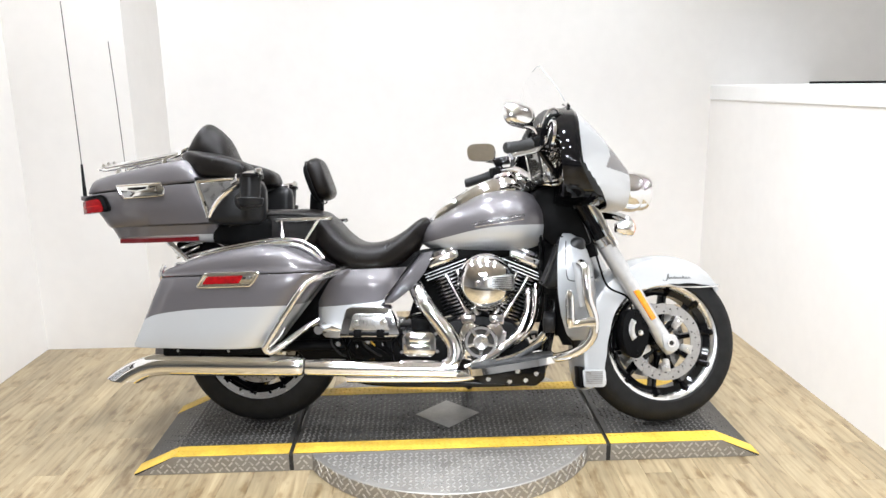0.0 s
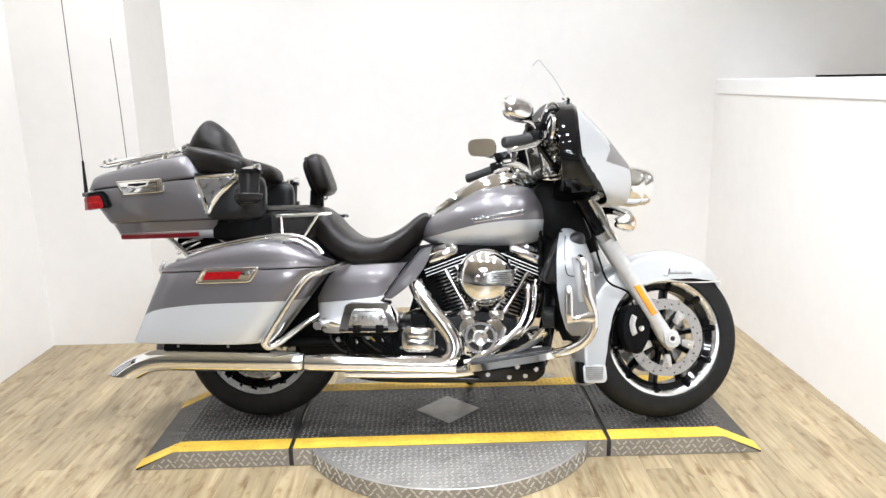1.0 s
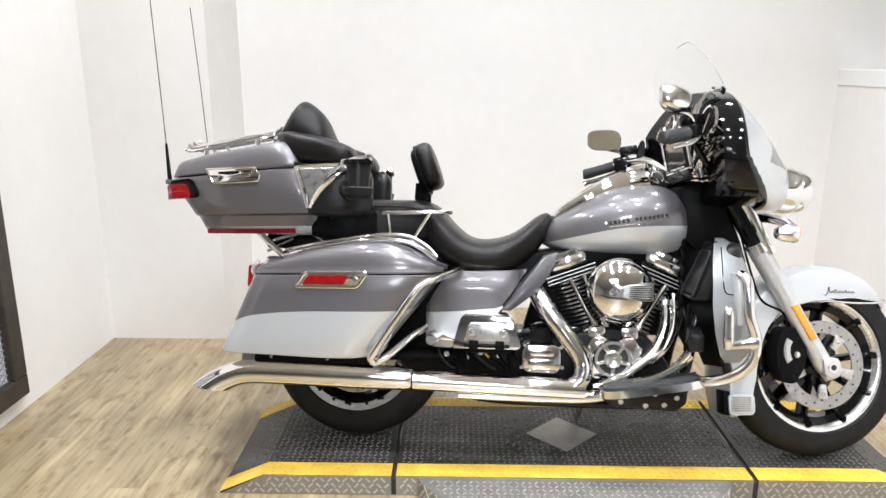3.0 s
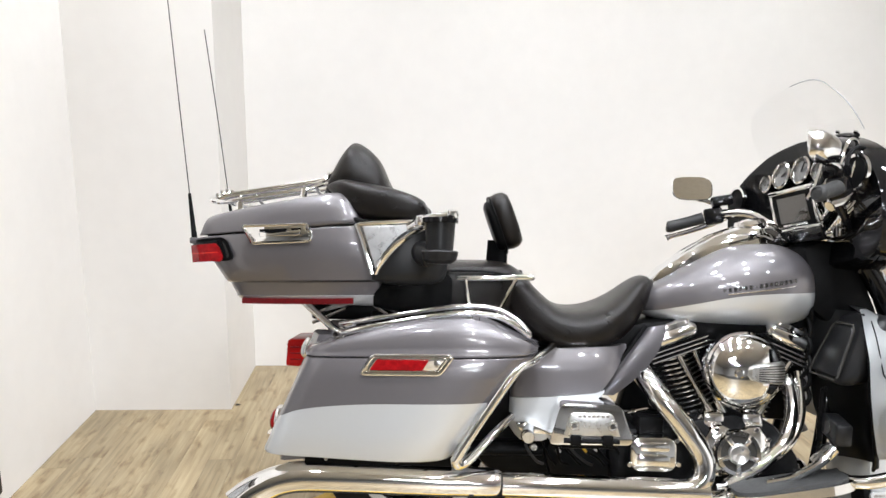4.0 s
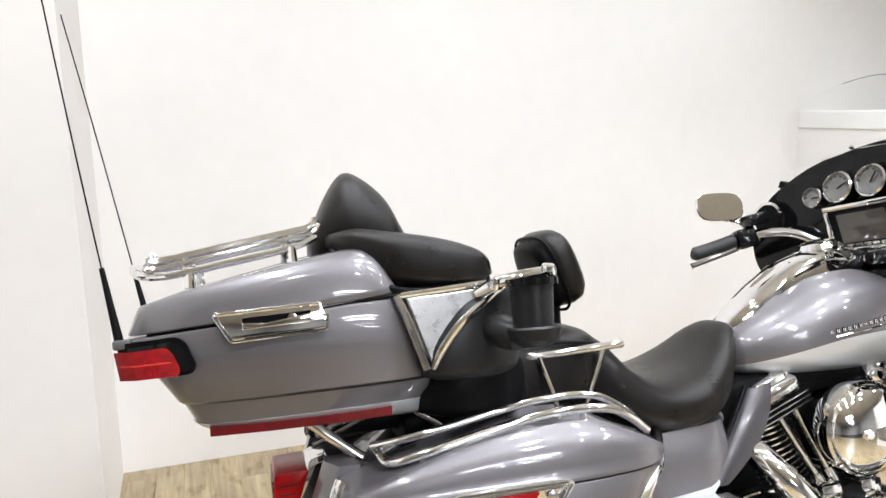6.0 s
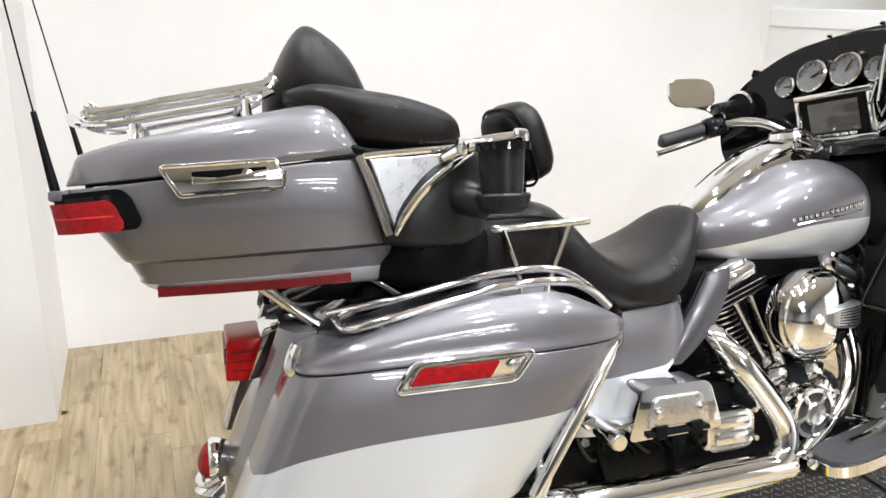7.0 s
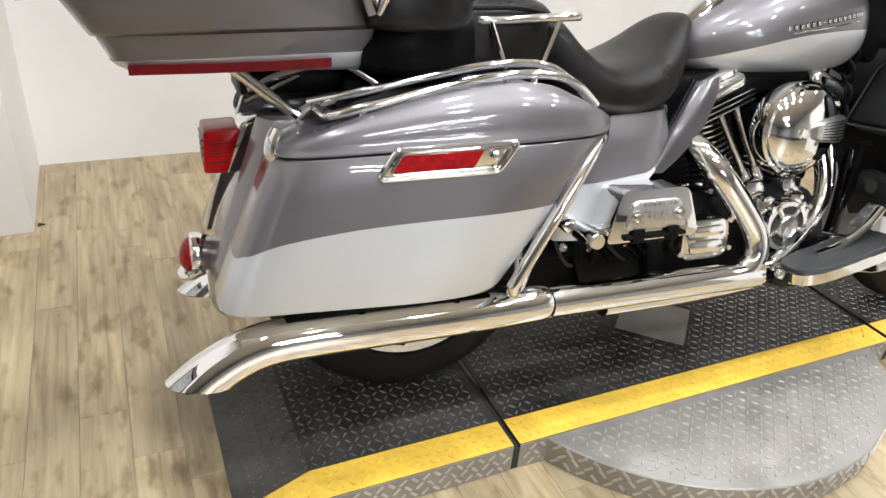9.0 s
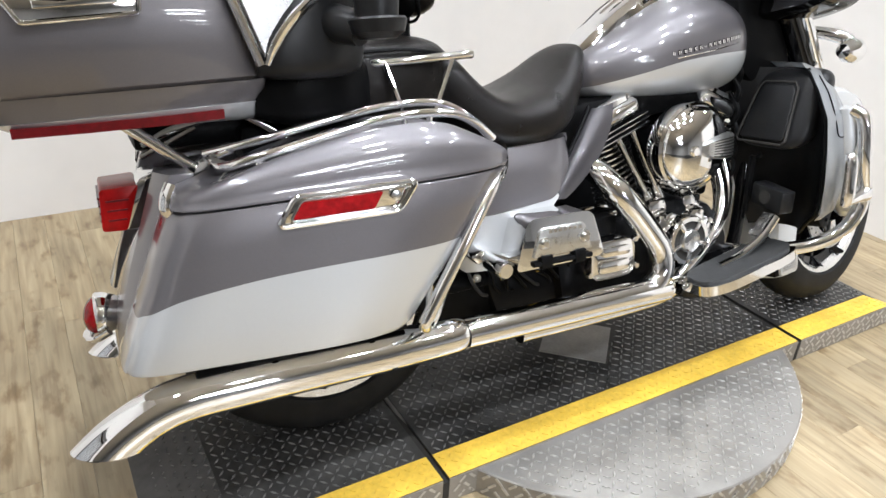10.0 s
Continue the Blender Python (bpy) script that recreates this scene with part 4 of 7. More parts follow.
both("switch_housing", lambda: box(bmesh.new(), -0.028, 0.030, -0.024, 0.024, -0.032, 0.026, bevel=0.008, m=pose(1.028, -0.304, 1.056, 0, -12, 30)), "black", None, "black switch housing", front=True)
both("master_cylinder", lambda: box(bmesh.new(), -0.034, 0.034, -0.022, 0.022, -0.014, 0.020, bevel=0.006, m=pose(1.045, -0.275, 1.10, 0, -8, 20)), "black", None, "black fluid reservoir", front=True)
both("lever", lambda: tube([(1.065, -0.285, 1.052), (1.045, -0.33, 1.035), (0.985, -0.375, 1.010), (0.925, -0.405, 0.992), (0.912, -0.412, 0.986)], [0.009, 0.008, 0.006, 0.006, 0.009], 10, flat=1.5), "chrome", None, "chrome lever", front=True)


def mirror_shell():
    rings = []
    m = pose(0.968, -0.332, 1.150, 0, 1, -62)
    for x, s in ((0.030, 0.25), (0.026, 0.6), (0.014, 0.9), (0.0, 1.0), (-0.012, 1.0), (-0.014, 0.96)):
        rings.append([m @ Vector((x, s * 0.066 * math.copysign(abs(math.cos(a)) ** 0.6, math.cos(a)), s * 0.041 * math.copysign(abs(math.sin(a)) ** 0.6, math.sin(a)) - 0.006 * math.cos(a)))
                      for a in (2 * math.pi * k / 32 for k in range(32))])
    return loft(rings)


def mirror_face():
    m = pose(0.968, -0.332, 1.150, 0, 1, -62)
    rings = []
    for x, s in ((-0.0138, 0.95), (-0.0150, 0.945)):
        rings.append([m @ Vector((x, s * 0.066 * math.copysign(abs(math.cos(a)) ** 0.6, math.cos(a)), s * 0.041 * math.copysign(abs(math.sin(a)) ** 0.6, math.sin(a)) - 0.006 * math.cos(a)))
                      for a in (2 * math.pi * k / 32 for k in range(32))])
    return loft(rings)


mir = both("mirror", mirror_shell, "chrome", None, "chrome-backed oval mirror", front=True)
for ob, bm_ in zip(mir, (mirror_face(), mirrored(mirror_face()))):
    P("mirror_glass", bm_, "mirror", ob, front=True)
both("mirror_stem", lambda: tube([(0.982, -0.330, 1.116), (1.02, -0.315, 1.105), (1.05, -0.29, 1.075)], 0.0075, 10), "chrome", None, front=True)
for k in range(9):
    y0 = -0.29 + 0.022 * k
    top, mid = 1.165 + 0.03 * math.sin(2.1 * k), 1.155 + 0.012 * math.cos(1.7 * k)
    pts = [(1.045 + 0.004 * k, y0, 1.055), (1.085 + 0.006 * k, y0 + 0.01, top - 0.01), (mid - 0.012, y0 + 0.03, top), (mid, y0 + 0.05, 1.07 + 0.01 * (k % 3)), (1.145, y0 + 0.10, 0.985), (1.185, -0.03, 0.90)]
    P("control_cable", tube(pts, 0.0048 if k % 3 else 0.0058, 8), "chrome" if k % 3 else "satin", None, "braided steel control cable" if k % 3 else "black control cable", front=True)
for k in range(8):
    y0 = -0.265 + 0.012 * k
    z1 = 1.150 - 0.016 * k
    pts = [(1.075 + 0.006 * (k % 4), y0, 1.045), (1.115 + 0.006 * k, y0 - 0.008, z1), (1.150, y0 + 0.012, z1 - 0.035), (1.135 + 0.004 * k, y0 + 0.03, z1 - 0.10), (1.105, y0 + 0.05, 0.995 - 0.008 * k), (1.13, y0 + 0.09, 0.945)]
    P("control_cable", tube(pts, 0.0042 + 0.0006 * (k % 3), 8), "chrome", None, "braided steel control cable", front=True)
P("cable_cover", tube([(1.06, -0.24, 1.05), (1.12, -0.21, 0.985), (1.19, -0.15, 0.93), (1.24, -0.11, 0.85)], 0.011, 10), "black", None, front=True)
both("fork_clamp", lambda: B(1.09, 1.20, -0.15, 0.0, 0.935, 0.975, bevel=0.012), "black", None, front=True)
P("neck", tube([(1.23, 0, 0.96), (1.33, 0, 0.66)], 0.05, 20), "satin", None, "black steering neck")
P("inner_mask", prism([(1.105, 0.93), (1.20, 0.965), (1.27, 0.88), (1.335, 0.72), (1.20, 0.69), (1.13, 0.75)], -0.125, 0.125, 0.02), "satin", None, "black wiring cover behind the fork")

# ---- fuel tank in two colours
TK = stations([(0.662, 0.72, 0.775, 0.055, 0.728), (0.70, 0.703, 0.815, 0.100, 0.735), (0.79, 0.690, 0.870, 0.148, 0.758), (0.90, 0.685, 0.925, 0.174, 0.783),
               (1.00, 0.685, 0.940, 0.182, 0.794), (1.08, 0.688, 0.932, 0.172, 0.797), (1.135, 0.705, 0.900, 0.135, 0.798), (1.165, 0.745, 0.850, 0.07, 0.799)], 5)


def tank_rings(upper):
    rings = []
    for x, z0, z1, w, zl in TK:
        zc, hz = (z0 + z1) / 2, (z1 - z0) / 2
        e = 2.5
        s0 = max(-0.98, min(0.98, (zl - zc) / hz))
        th = math.asin(math.copysign(abs(s0) ** (e / 2), s0))
        a0, a1 = (th, math.pi - th) if upper else (math.pi - th, 2 * math.pi + th)
        ring = []
        for k in range(25):
            a = a0 + (a1 - a0) * k / 24
            c, s = math.cos(a), math.sin(a)
            ring.append((x, w * math.copysign(abs(c) ** (2 / e), c), zc + hz * math.copysign(abs(s) ** (2 / e), s)))
        rings.append(ring)
    return rings


tank = P("fuel_tank", loft(tank_rings(True)), "grey_charcoal", None, "charcoal and silver teardrop fuel tank", smooth=50)
P("lower_panel", loft(tank_rings(False)), "silver", tank, "silver lower tank panel", smooth=50)


def tank_y(x, z):
    row = min(TK, key=lambda r: abs(r[0] - x))
    zc, hz, w = (row[1] + row[2]) / 2, (row[2] - row[1]) / 2, row[3]
    return -w * max(0.0, 1 - abs((z - zc) / hz) ** 2.5) ** (1 / 2.5)


for k in range(15):
    x = 0.866 + 0.0139 * k
    z = 0.800 + 0.166 * (x - 0.866)
    y = tank_y(x, z)
    if k != 6:
        P("badge_mark", B(-0.0040, 0.0040, -0.0010, 0.0015, -0.0058, 0.0058, m=pose(x, y, z, 0, -9, 0)), "satin", tank, smooth=0)
    h = 0.0014 if k == 6 else 0.0042
    for dx in (-0.0022, 0.0022):
        P("badge_bar", B(-0.0009, 0.0009, -0.0024, 0.0005, -h, h, m=pose(x + dx, y, z, 0, -9, 0)), "chrome", tank, smooth=0)
P("badge_underline", tube([(0.875, tank_y(0.875, 0.789) - 0.001, 0.789), (0.97, tank_y(0.97, 0.803) - 0.001, 0.803), (1.06, tank_y(1.06, 0.817) - 0.001, 0.817)], 0.0016, 6), "chrome", tank)
con = []
for x, z, w, h in ((0.690, 0.812, 0.030, 0.014), (0.72, 0.842, 0.048, 0.02), (0.80, 0.898, 0.056, 0.022), (0.88, 0.945, 0.060, 0.024), (0.95, 0.968, 0.066, 0.028), (1.01, 0.975, 0.066, 0.032), (1.06, 0.966, 0.058, 0.032), (1.095, 0.945, 0.045, 0.02)):
    con.append([(x - dz * h * 0.4, y * w, z + dz * h) for y, dz in ((-1, -1.6), (-1, -0.3), (-0.8, 0.35), (-0.35, 0.6), (0.35, 0.6), (0.8, 0.35), (1, -0.3), (1, -1.6))])
console = P("tank_console", loft(con), "chrome", None, "chrome tank console with fuel cap")
insb = loft([[(x, -w, z), (x, w, z), (x, w, z + 0.003), (x, -w, z + 0.003)] for x, z, w in ((0.73, 0.858, 0.022), (0.80, 0.9105, 0.028), (0.885, 0.9605, 0.026))])
P("console_inset", insb, "black", console, smooth=0)
P("fuel_cap", revolve([(0, 0), (0.046, 0), (0.048, 0.01), (0.042, 0.022), (0.02, 0.028), (0, 0.029)], (1.000, 0, 0.985), (-0.18, 0, 1), 32), "chrome", console, "domed chrome fuel cap")
P("cap_latch", B(-0.025, 0.03, -0.022, 0.022, -0.012, 0.014, bevel=0.006, m=pose(1.062, 0, 0.985, 0, 22, 0)), "chrome", console)

# ---- seats
seat_keys = [(0.255, 0.69, 0.862, 0.165), (0.30, 0.655, 0.835, 0.185), (0.345, 0.630, 0.785, 0.195), (0.40, 0.615, 0.742, 0.205), (0.46, 0.612, 0.731, 0.205),
             (0.53, 0.622, 0.745, 0.195), (0.59, 0.645, 0.778, 0.160), (0.64, 0.690, 0.818, 0.115), (0.675, 0.745, 0.832, 0.075), (0.70, 0.775, 0.815, 0.04)]
P("rider_seat", body([(x, 0, a, b, w, 3.0) for x, a, b, w in stations(seat_keys, 4)], 36), "leather", None, "black vinyl rider seat with a deep dip", smooth=60)
pass_keys = [(-0.13, 0.735, 0.86, 0.12), (-0.09, 0.715, 0.875, 0.165), (0.02, 0.70, 0.868, 0.19), (0.14, 0.695, 0.868, 0.19), (0.22, 0.70, 0.868, 0.18), (0.268, 0.72, 0.856, 0.16), (0.30, 0.75, 0.83, 0.12)]
pseat = P("passenger_seat", body([(x, 0, a, b, w, 4.0) for x, a, b, w in stations(pass_keys, 4)], 36), "leather", None, "black vinyl passenger seat", smooth=60)
P("seat_piping", tube([(-0.06, -0.172, 0.845), (0.06, -0.19, 0.842), (0.18, -0.187, 0.842), (0.262, -0.165, 0.83)], 0.004, 8), "satin", pseat)


def pad_rings(centre, tilt, hw, hh, th, e=3.2):
    m = Matrix.Translation(centre) @ Matrix.Rotation(radians(tilt), 4, "Y")
    out = []
    for x, s in ((-th, 0.62), (-th * 0.92, 0.82), (-th * 0.5, 0.97), (0, 1.0), (th * 0.55, 0.97), (th * 0.9, 0.86), (th, 0.62)):
        out.append([m @ Vector((x, s * hw * math.copysign(abs(math.cos(a)) ** (2 / e), math.cos(a)), s * hh * math.copysign(abs(math.sin(a)) ** (2 / e), math.sin(a))))
                    for a in (2 * math.pi * k / 36 for k in range(36))])
    return out


rest = P("rider_backrest", loft(pad_rings((0.245, 0, 0.990), -20, 0.108, 0.089, 0.034)), "leather", None, "black padded rider backrest", smooth=60)
P("backrest_shell", loft(pad_rings((0.217, 0, 0.975), -20, 0.098, 0.080, 0.016)), "satin", rest, smooth=60)
P("backrest_piping", tube([tuple(Vector((0.224, 0, 0.977)) + Matrix.Rotation(radians(-20), 3, "Y") @ Vector((0.0, 0.110 * math.copysign(abs(math.cos(a)) ** 0.62, math.cos(a)), 0.089 * math.copysign(abs(math.sin(a)) ** 0.62, math.sin(a)))))
                           for a in (2 * math.pi * k / 40 for k in range(41))], 0.0035, 6, smooth_path=False), "satin", rest)
P("backrest_post", tube([(0.228, 0, 0.93), (0.225, 0, 0.86), (0.235, 0, 0.80)], 0.024, 14, flat=1.6), "satin", rest)
both("grab_rail", lambda: tube([(0.100, -0.165, 0.818), (0.11, -0.185, 0.820), (0.20, -0.192, 0.823), (0.305, -0.186, 0.827), (0.315, -0.18, 0.826)], 0.0085, 12), "chrome", None, "chrome passenger grab rail")
both("rail_stay", lambda: tube([(0.126, -0.189, 0.820), (0.142, -0.225, 0.735), (0.144, -0.23, 0.70)], 0.006, 10), "chrome")
both("rail_stay", lambda: tube([(0.272, -0.190, 0.824), (0.225, -0.215, 0.745), (0.21, -0.225, 0.72)], 0.006, 10), "chrome")
P("seat_pan", B(-0.15, 0.50, -0.135, 0.135, 0.62, 0.72, bevel=0.02), "satin", None, "black seat pan and frame")

# ---- saddlebags
BAG = [(0.0, -0.20), (0.0, -0.27), (0.012, -0.305), (0.04, -0.332), (0.12, -0.350), (0.3, -0.362), (0.5, -0.376), (0.68, -0.386), (0.83, -0.382), (0.92, -0.365), (0.97, -0.335), (1.0, -0.285),
       (1.0, -0.21), (0.97, -0.175), (0.5, -0.165), (0.04, -0.170)]


BAG = [(p.x, p.y) for p in spline([(a, b, 0) for a, b in BAG], 4)]


def eased(keys, lo=0.0, hi=1.0):
    """A smooth curve through (s, value) keys."""
    table = spline([(a, b, 0) for a, b in keys], 10)
    return lambda s: float(np.interp(s, [p.x for p in table], [p.y for p in table]))


def bag_x(s, z):
    xr = np.interp(z, (0.35, 0.615, 0.73), (-0.416, -0.302, -0.252))
    xf = np.interp(z, (0.35, 0.615, 0.65, 0.73), (0.108, 0.315, 0.330, 0.30))
    return float(xr + s * (xf - xr))


def bag_ring(z_of, shrink=0.0):
    out = []
    for s, y in BAG:
        sc = 0.5 + (s - 0.5) * (1 - shrink)
        yc = -0.275 + (y + 0.275) * (1 - 1.6 * shrink)
        z = z_of(s)
        yc += 0.05 * max(0.0, 0.5 - z) * (1 if y < -0.3 else 0)
        out.append(Vector((bag_x(sc, z), yc, z)))
    return out


def seam_z(s):
    return 0.613 + 0.018 * s


line_z = eased(((0, 0.440), (0.03, 0.455), (0.12, 0.478), (0.35, 0.496), (0.65, 0.505), (1, 0.510)))
top_z = eased(((0, 0.648), (0.06, 0.662), (0.15, 0.679), (0.35, 0.704), (0.55, 0.718), (0.72, 0.723), (0.84, 0.714), (0.93, 0.692), (1, 0.658)))


def bag_lower():
    return loft([bag_ring(lambda s: 0.351, 0.035), bag_ring(lambda s: 0.353, 0.012), bag_ring(lambda s: 0.361, 0.0), bag_ring(lambda s: 0.41 + 0.02 * s), bag_ring(line_z)])


def bag_upper():
    return loft([bag_ring(line_z), bag_ring(lambda s: 0.5 * (line_z(s) + seam_z(s))), bag_ring(lambda s: seam_z(s) - 0.006), bag_ring(lambda s: seam_z(s) - 0.002, 0.012)])


def bag_lid():
    rings = []
    for k in (0.0, 0.01, 0.05, 0.08, 0.11, 0.30, 0.52, 0.68, 0.80, 0.89, 0.95, 0.985, 1.0):
        sh = 0.010 if k == 0 else (-0.009 if k < 0.09 else 0.0 if k < 0.4 else 0.17 * ((k - 0.4) / 0.58) ** 2.2)
        rings.append(bag_ring(lambda s, k=k: seam_z(s) + 0.002 + k * (top_z(s) - seam_z(s)), sh))
    return loft(rings)


FRAME_O = round_poly([(-0.144, 0.577), (-0.112, 0.625), (0.098, 0.631), (0.064, 0.583)], 0.012)
FRAME_I = round_poly([(-0.124, 0.585), (-0.102, 0.618), (0.082, 0.624), (0.058, 0.590)], 0.007)


def bag_frame(y0):
    return prism(FRAME_O, y0 - 0.007, y0 + 0.012, 0.002)


def yaw_to_bag(bm):
    bmesh.ops.rotate(bm, cent=(0.0, -0.372, 0.6), matrix=Matrix.Rotation(radians(-6.0), 3, "Z"), verts=bm.verts)
    return bm


for side in (1, -1):
    fl = (lambda b: b) if side == 1 else mirrored
    bag = P("saddlebag", fl(bag_upper()), "grey_charcoal", None, "charcoal over silver hard saddlebag", smooth=42)
    P("lower_shell", fl(bag_lower()), "silver", bag, "silver lower half", smooth=42)
    P("lid", fl(bag_lid()), "grey_charcoal", bag, "charcoal hinged lid", smooth=50)
    P("reflector_frame", fl(yaw_to_bag(bag_frame(-0.372))), "chrome", bag, "chrome latch and reflector frame")
    P("frame_bead", fl(yaw_to_bag(hoop(FRAME_O, -0.379, 0.0052))), "chrome", bag, "rounded chrome rim")
    P("frame_bead", fl(yaw_to_bag(hoop(FRAME_I, -0.380, 0.0026))), "chrome", bag)
    red = prism(round_poly([(-0.119, 0.588), (-0.101, 0.615), (0.036, 0.619), (0.020, 0.592)], 0.004), -0.382, -0.377, 0.0015)
    P("reflector", fl(yaw_to_bag(red)), "red", bag, "red side reflector", smooth=0)
    P("lock", fl(yaw_to_bag(revolve([(0, 0), (0.009, 0), (0.009, 0.004), (0.005, 0.005), (0, 0.005)], (0.058, -0.381, 0.610), (0, -1, 0), 18))), "alloy", bag)
    # two guard rails over the lid
    r1 = [(-0.215, -0.215, 0.680), (-0.205, -0.275, 0.672), (-0.15, -0.300, 0.686), (-0.05, -0.306, 0.708), (0.09, -0.312, 0.732), (0.20, -0.310, 0.730), (0.255, -0.305, 0.708), (0.302, -0.29, 0.672)]
    r2 = [(-0.225, -0.20, 0.685), (-0.13, -0.240, 0.706), (-0.03, -0.248, 0.726), (0.10, -0.252, 0.746), (0.205, -0.252, 0.744), (0.27, -0.255, 0.712), (0.305, -0.262, 0.676)]
    P("bag_rail", fl(tube(r1, 0.0085, 12)), "chrome", bag, "chrome lid guard rail")
    P("bag_rail", fl(tube(r2, 0.0075, 12)), "chrome", bag, "chrome lid guard rail")
    P("rail_link", fl(tube([(-0.20, -0.28, 0.674), (-0.215, -0.23, 0.680), (-0.18, -0.215, 0.69)], 0.007, 10)), "chrome", bag)
    for a, b in (((-0.15, -0.30, 0.686), (-0.15, -0.296, 0.66)), ((0.16, -0.311, 0.732), (0.16, -0.306, 0.70))):
        P("rail_foot", fl(tube([a, b], 0.006, 8)), "chrome", bag)
    guard = [(0.395, -0.15, 0.640), (0.37, -0.21, 0.632), (0.315, -0.305, 0.613), (0.276, -0.345, 0.602), (0.245, -0.362, 0.572), (0.180, -0.37, 0.475), (0.115, -0.37, 0.372), (0.108, -0.365, 0.352),
             (0.122, -0.345, 0.338), (0.16, -0.31, 0.358), (0.215, -0.25, 0.40), (0.265, -0.19, 0.435)]
    P("saddlebag_guard", fl(tube(guard, 0.0125, 14)), "chrome", None, "chrome tubular saddlebag guard")
    P("guard_brace", fl(tube([(0.118, -0.36, 0.355), (0.15, -0.30, 0.40), (0.165, -0.27, 0.47)], 0.008, 10)), "chrome", None)
    P("bag_catch", fl(tube([(-0.292, -0.285, 0.655), (-0.303, -0.29, 0.635), (-0.306, -0.29, 0.615), (-0.295, -0.285, 0.600)], 0.0075, 10, flat=1.6)), "chrome", bag)
    P("rear_reflector", fl(prism([(-0.312, 0.595), (-0.306, 0.598), (-0.318, 0.565), (-0.322, 0.568)], -0.262, -0.24, 0.001)), "red", bag, smooth=0)
    P("bag_bracket", fl(B(-0.30, 0.10, -0.30, -0.18, 0.318, 0.350, bevel=0.006)), "satin", None, "black saddlebag bracket")

# ---- luggage box (top case)
TP = [(0.0, -0.06), (0.0, -0.13), (0.012, -0.178), (0.05, -0.212), (0.14, -0.233), (0.35, -0.252), (0.6, -0.265), (0.85, -0.270), (0.97, -0.262), (1.0, -0.235), (1.0, -0.10)]
TP = [(p.x, p.y) for p in spline([(a, b, 0) for a, b in TP], 4)]
TPL = TP + [(s, -y) for s, y in TP[::-1]]


def tp_ring(z_of, x_rear, x_front, wide=1.0):
    out = []
    for s, y in TPL:
        z = z_of(s)
        xr, xf = x_rear(z), x_front(z)
        out.append(Vector((xr + s * (xf - xr), y * wide, z)))
    return out


tp_r = lambda z: float(np.interp(z, (0.735, 0.80, 0.815, 0.915, 0.98, 1.06), (-0.520, -0.566, -0.575, -0.643, -0.630, -0.50)))
tp_f = lambda z: float(np.interp(z, (0.735, 0.81, 0.96, 1.06), (-0.12, -0.105, -0.160, -0.215)))
tseam = lambda s: 0.925 + 0.045 * s
ttop = eased(((0, 0.976), (0.04, 0.986), (0.2, 1.005), (0.45, 1.026), (0.7, 1.045), (0.9, 1.058), (1.0, 1.056)))
pan = loft([tp_ring(lambda s: 0.741 - 0.002 * s, lambda z: -0.518, tp_f, 0.74), tp_ring(lambda s: 0.750 - 0.002 * s, lambda z: -0.532, tp_f, 0.80), tp_ring(lambda s: 0.758 + 0.014 * s, lambda z: -0.540, tp_f, 0.84)])
case = P("top_case", loft([tp_ring(lambda s: 0.797 + 0.012 * s, tp_r, tp_f, 0.885), tp_ring(lambda s: 0.804 + 0.012 * s, tp_r, tp_f, 0.925), tp_ring(lambda s: 0.85 + 0.02 * s, tp_r, tp_f, 0.962),
                           tp_ring(lambda s: tseam(s) - 0.008, tp_r, tp_f, 1.0), tp_ring(lambda s: tseam(s) - 0.003, tp_r, tp_f, 0.99)]), "grey_charcoal", None, "charcoal hard top case with red lamps", smooth=42)
P("case_skirt", loft([tp_ring(lambda s: 0.757 + 0.014 * s, lambda z: -0.537, tp_f, 0.83), tp_ring(lambda s: 0.797 + 0.012 * s, lambda z: -0.557, tp_f, 0.895)]), "grey_charcoal", case, smooth=42)
P("case_stripe", pan, "silver", case, "silver lower pan", smooth=42)
lid_r = []
for k, w in ((0.0, 0.99), (0.03, 1.0), (0.15, 0.998), (0.40, 0.988), (0.62, 0.970), (0.76, 0.945), (0.86, 0.905), (0.92, 0.865), (0.96, 0.79), (0.985, 0.68), (1.0, 0.50)):
    lid_r.append(tp_ring(lambda s, k=k: tseam(s) + 0.002 + k * (ttop(s) - tseam(s)), lambda z, k=k: -0.641 + 0.020 * k + 0.06 * max(0.0, (k - 0.85) / 0.15) ** 2, lambda z, k=k: tp_f(0.96) - 0.05 * k, w))
lid_bm = loft(lid_r)
P("lid", lid_bm, "grey_charcoal", case, "charcoal lid", smooth=50)
P("seam_trim", tube([(-0.60, -0.212, 0.930), (-0.50, -0.238, 0.937), (-0.35, -0.257, 0.948), (-0.20, -0.267, 0.965), (-0.168, -0.266, 0.969)], 0.0035, 6), "satin", case)
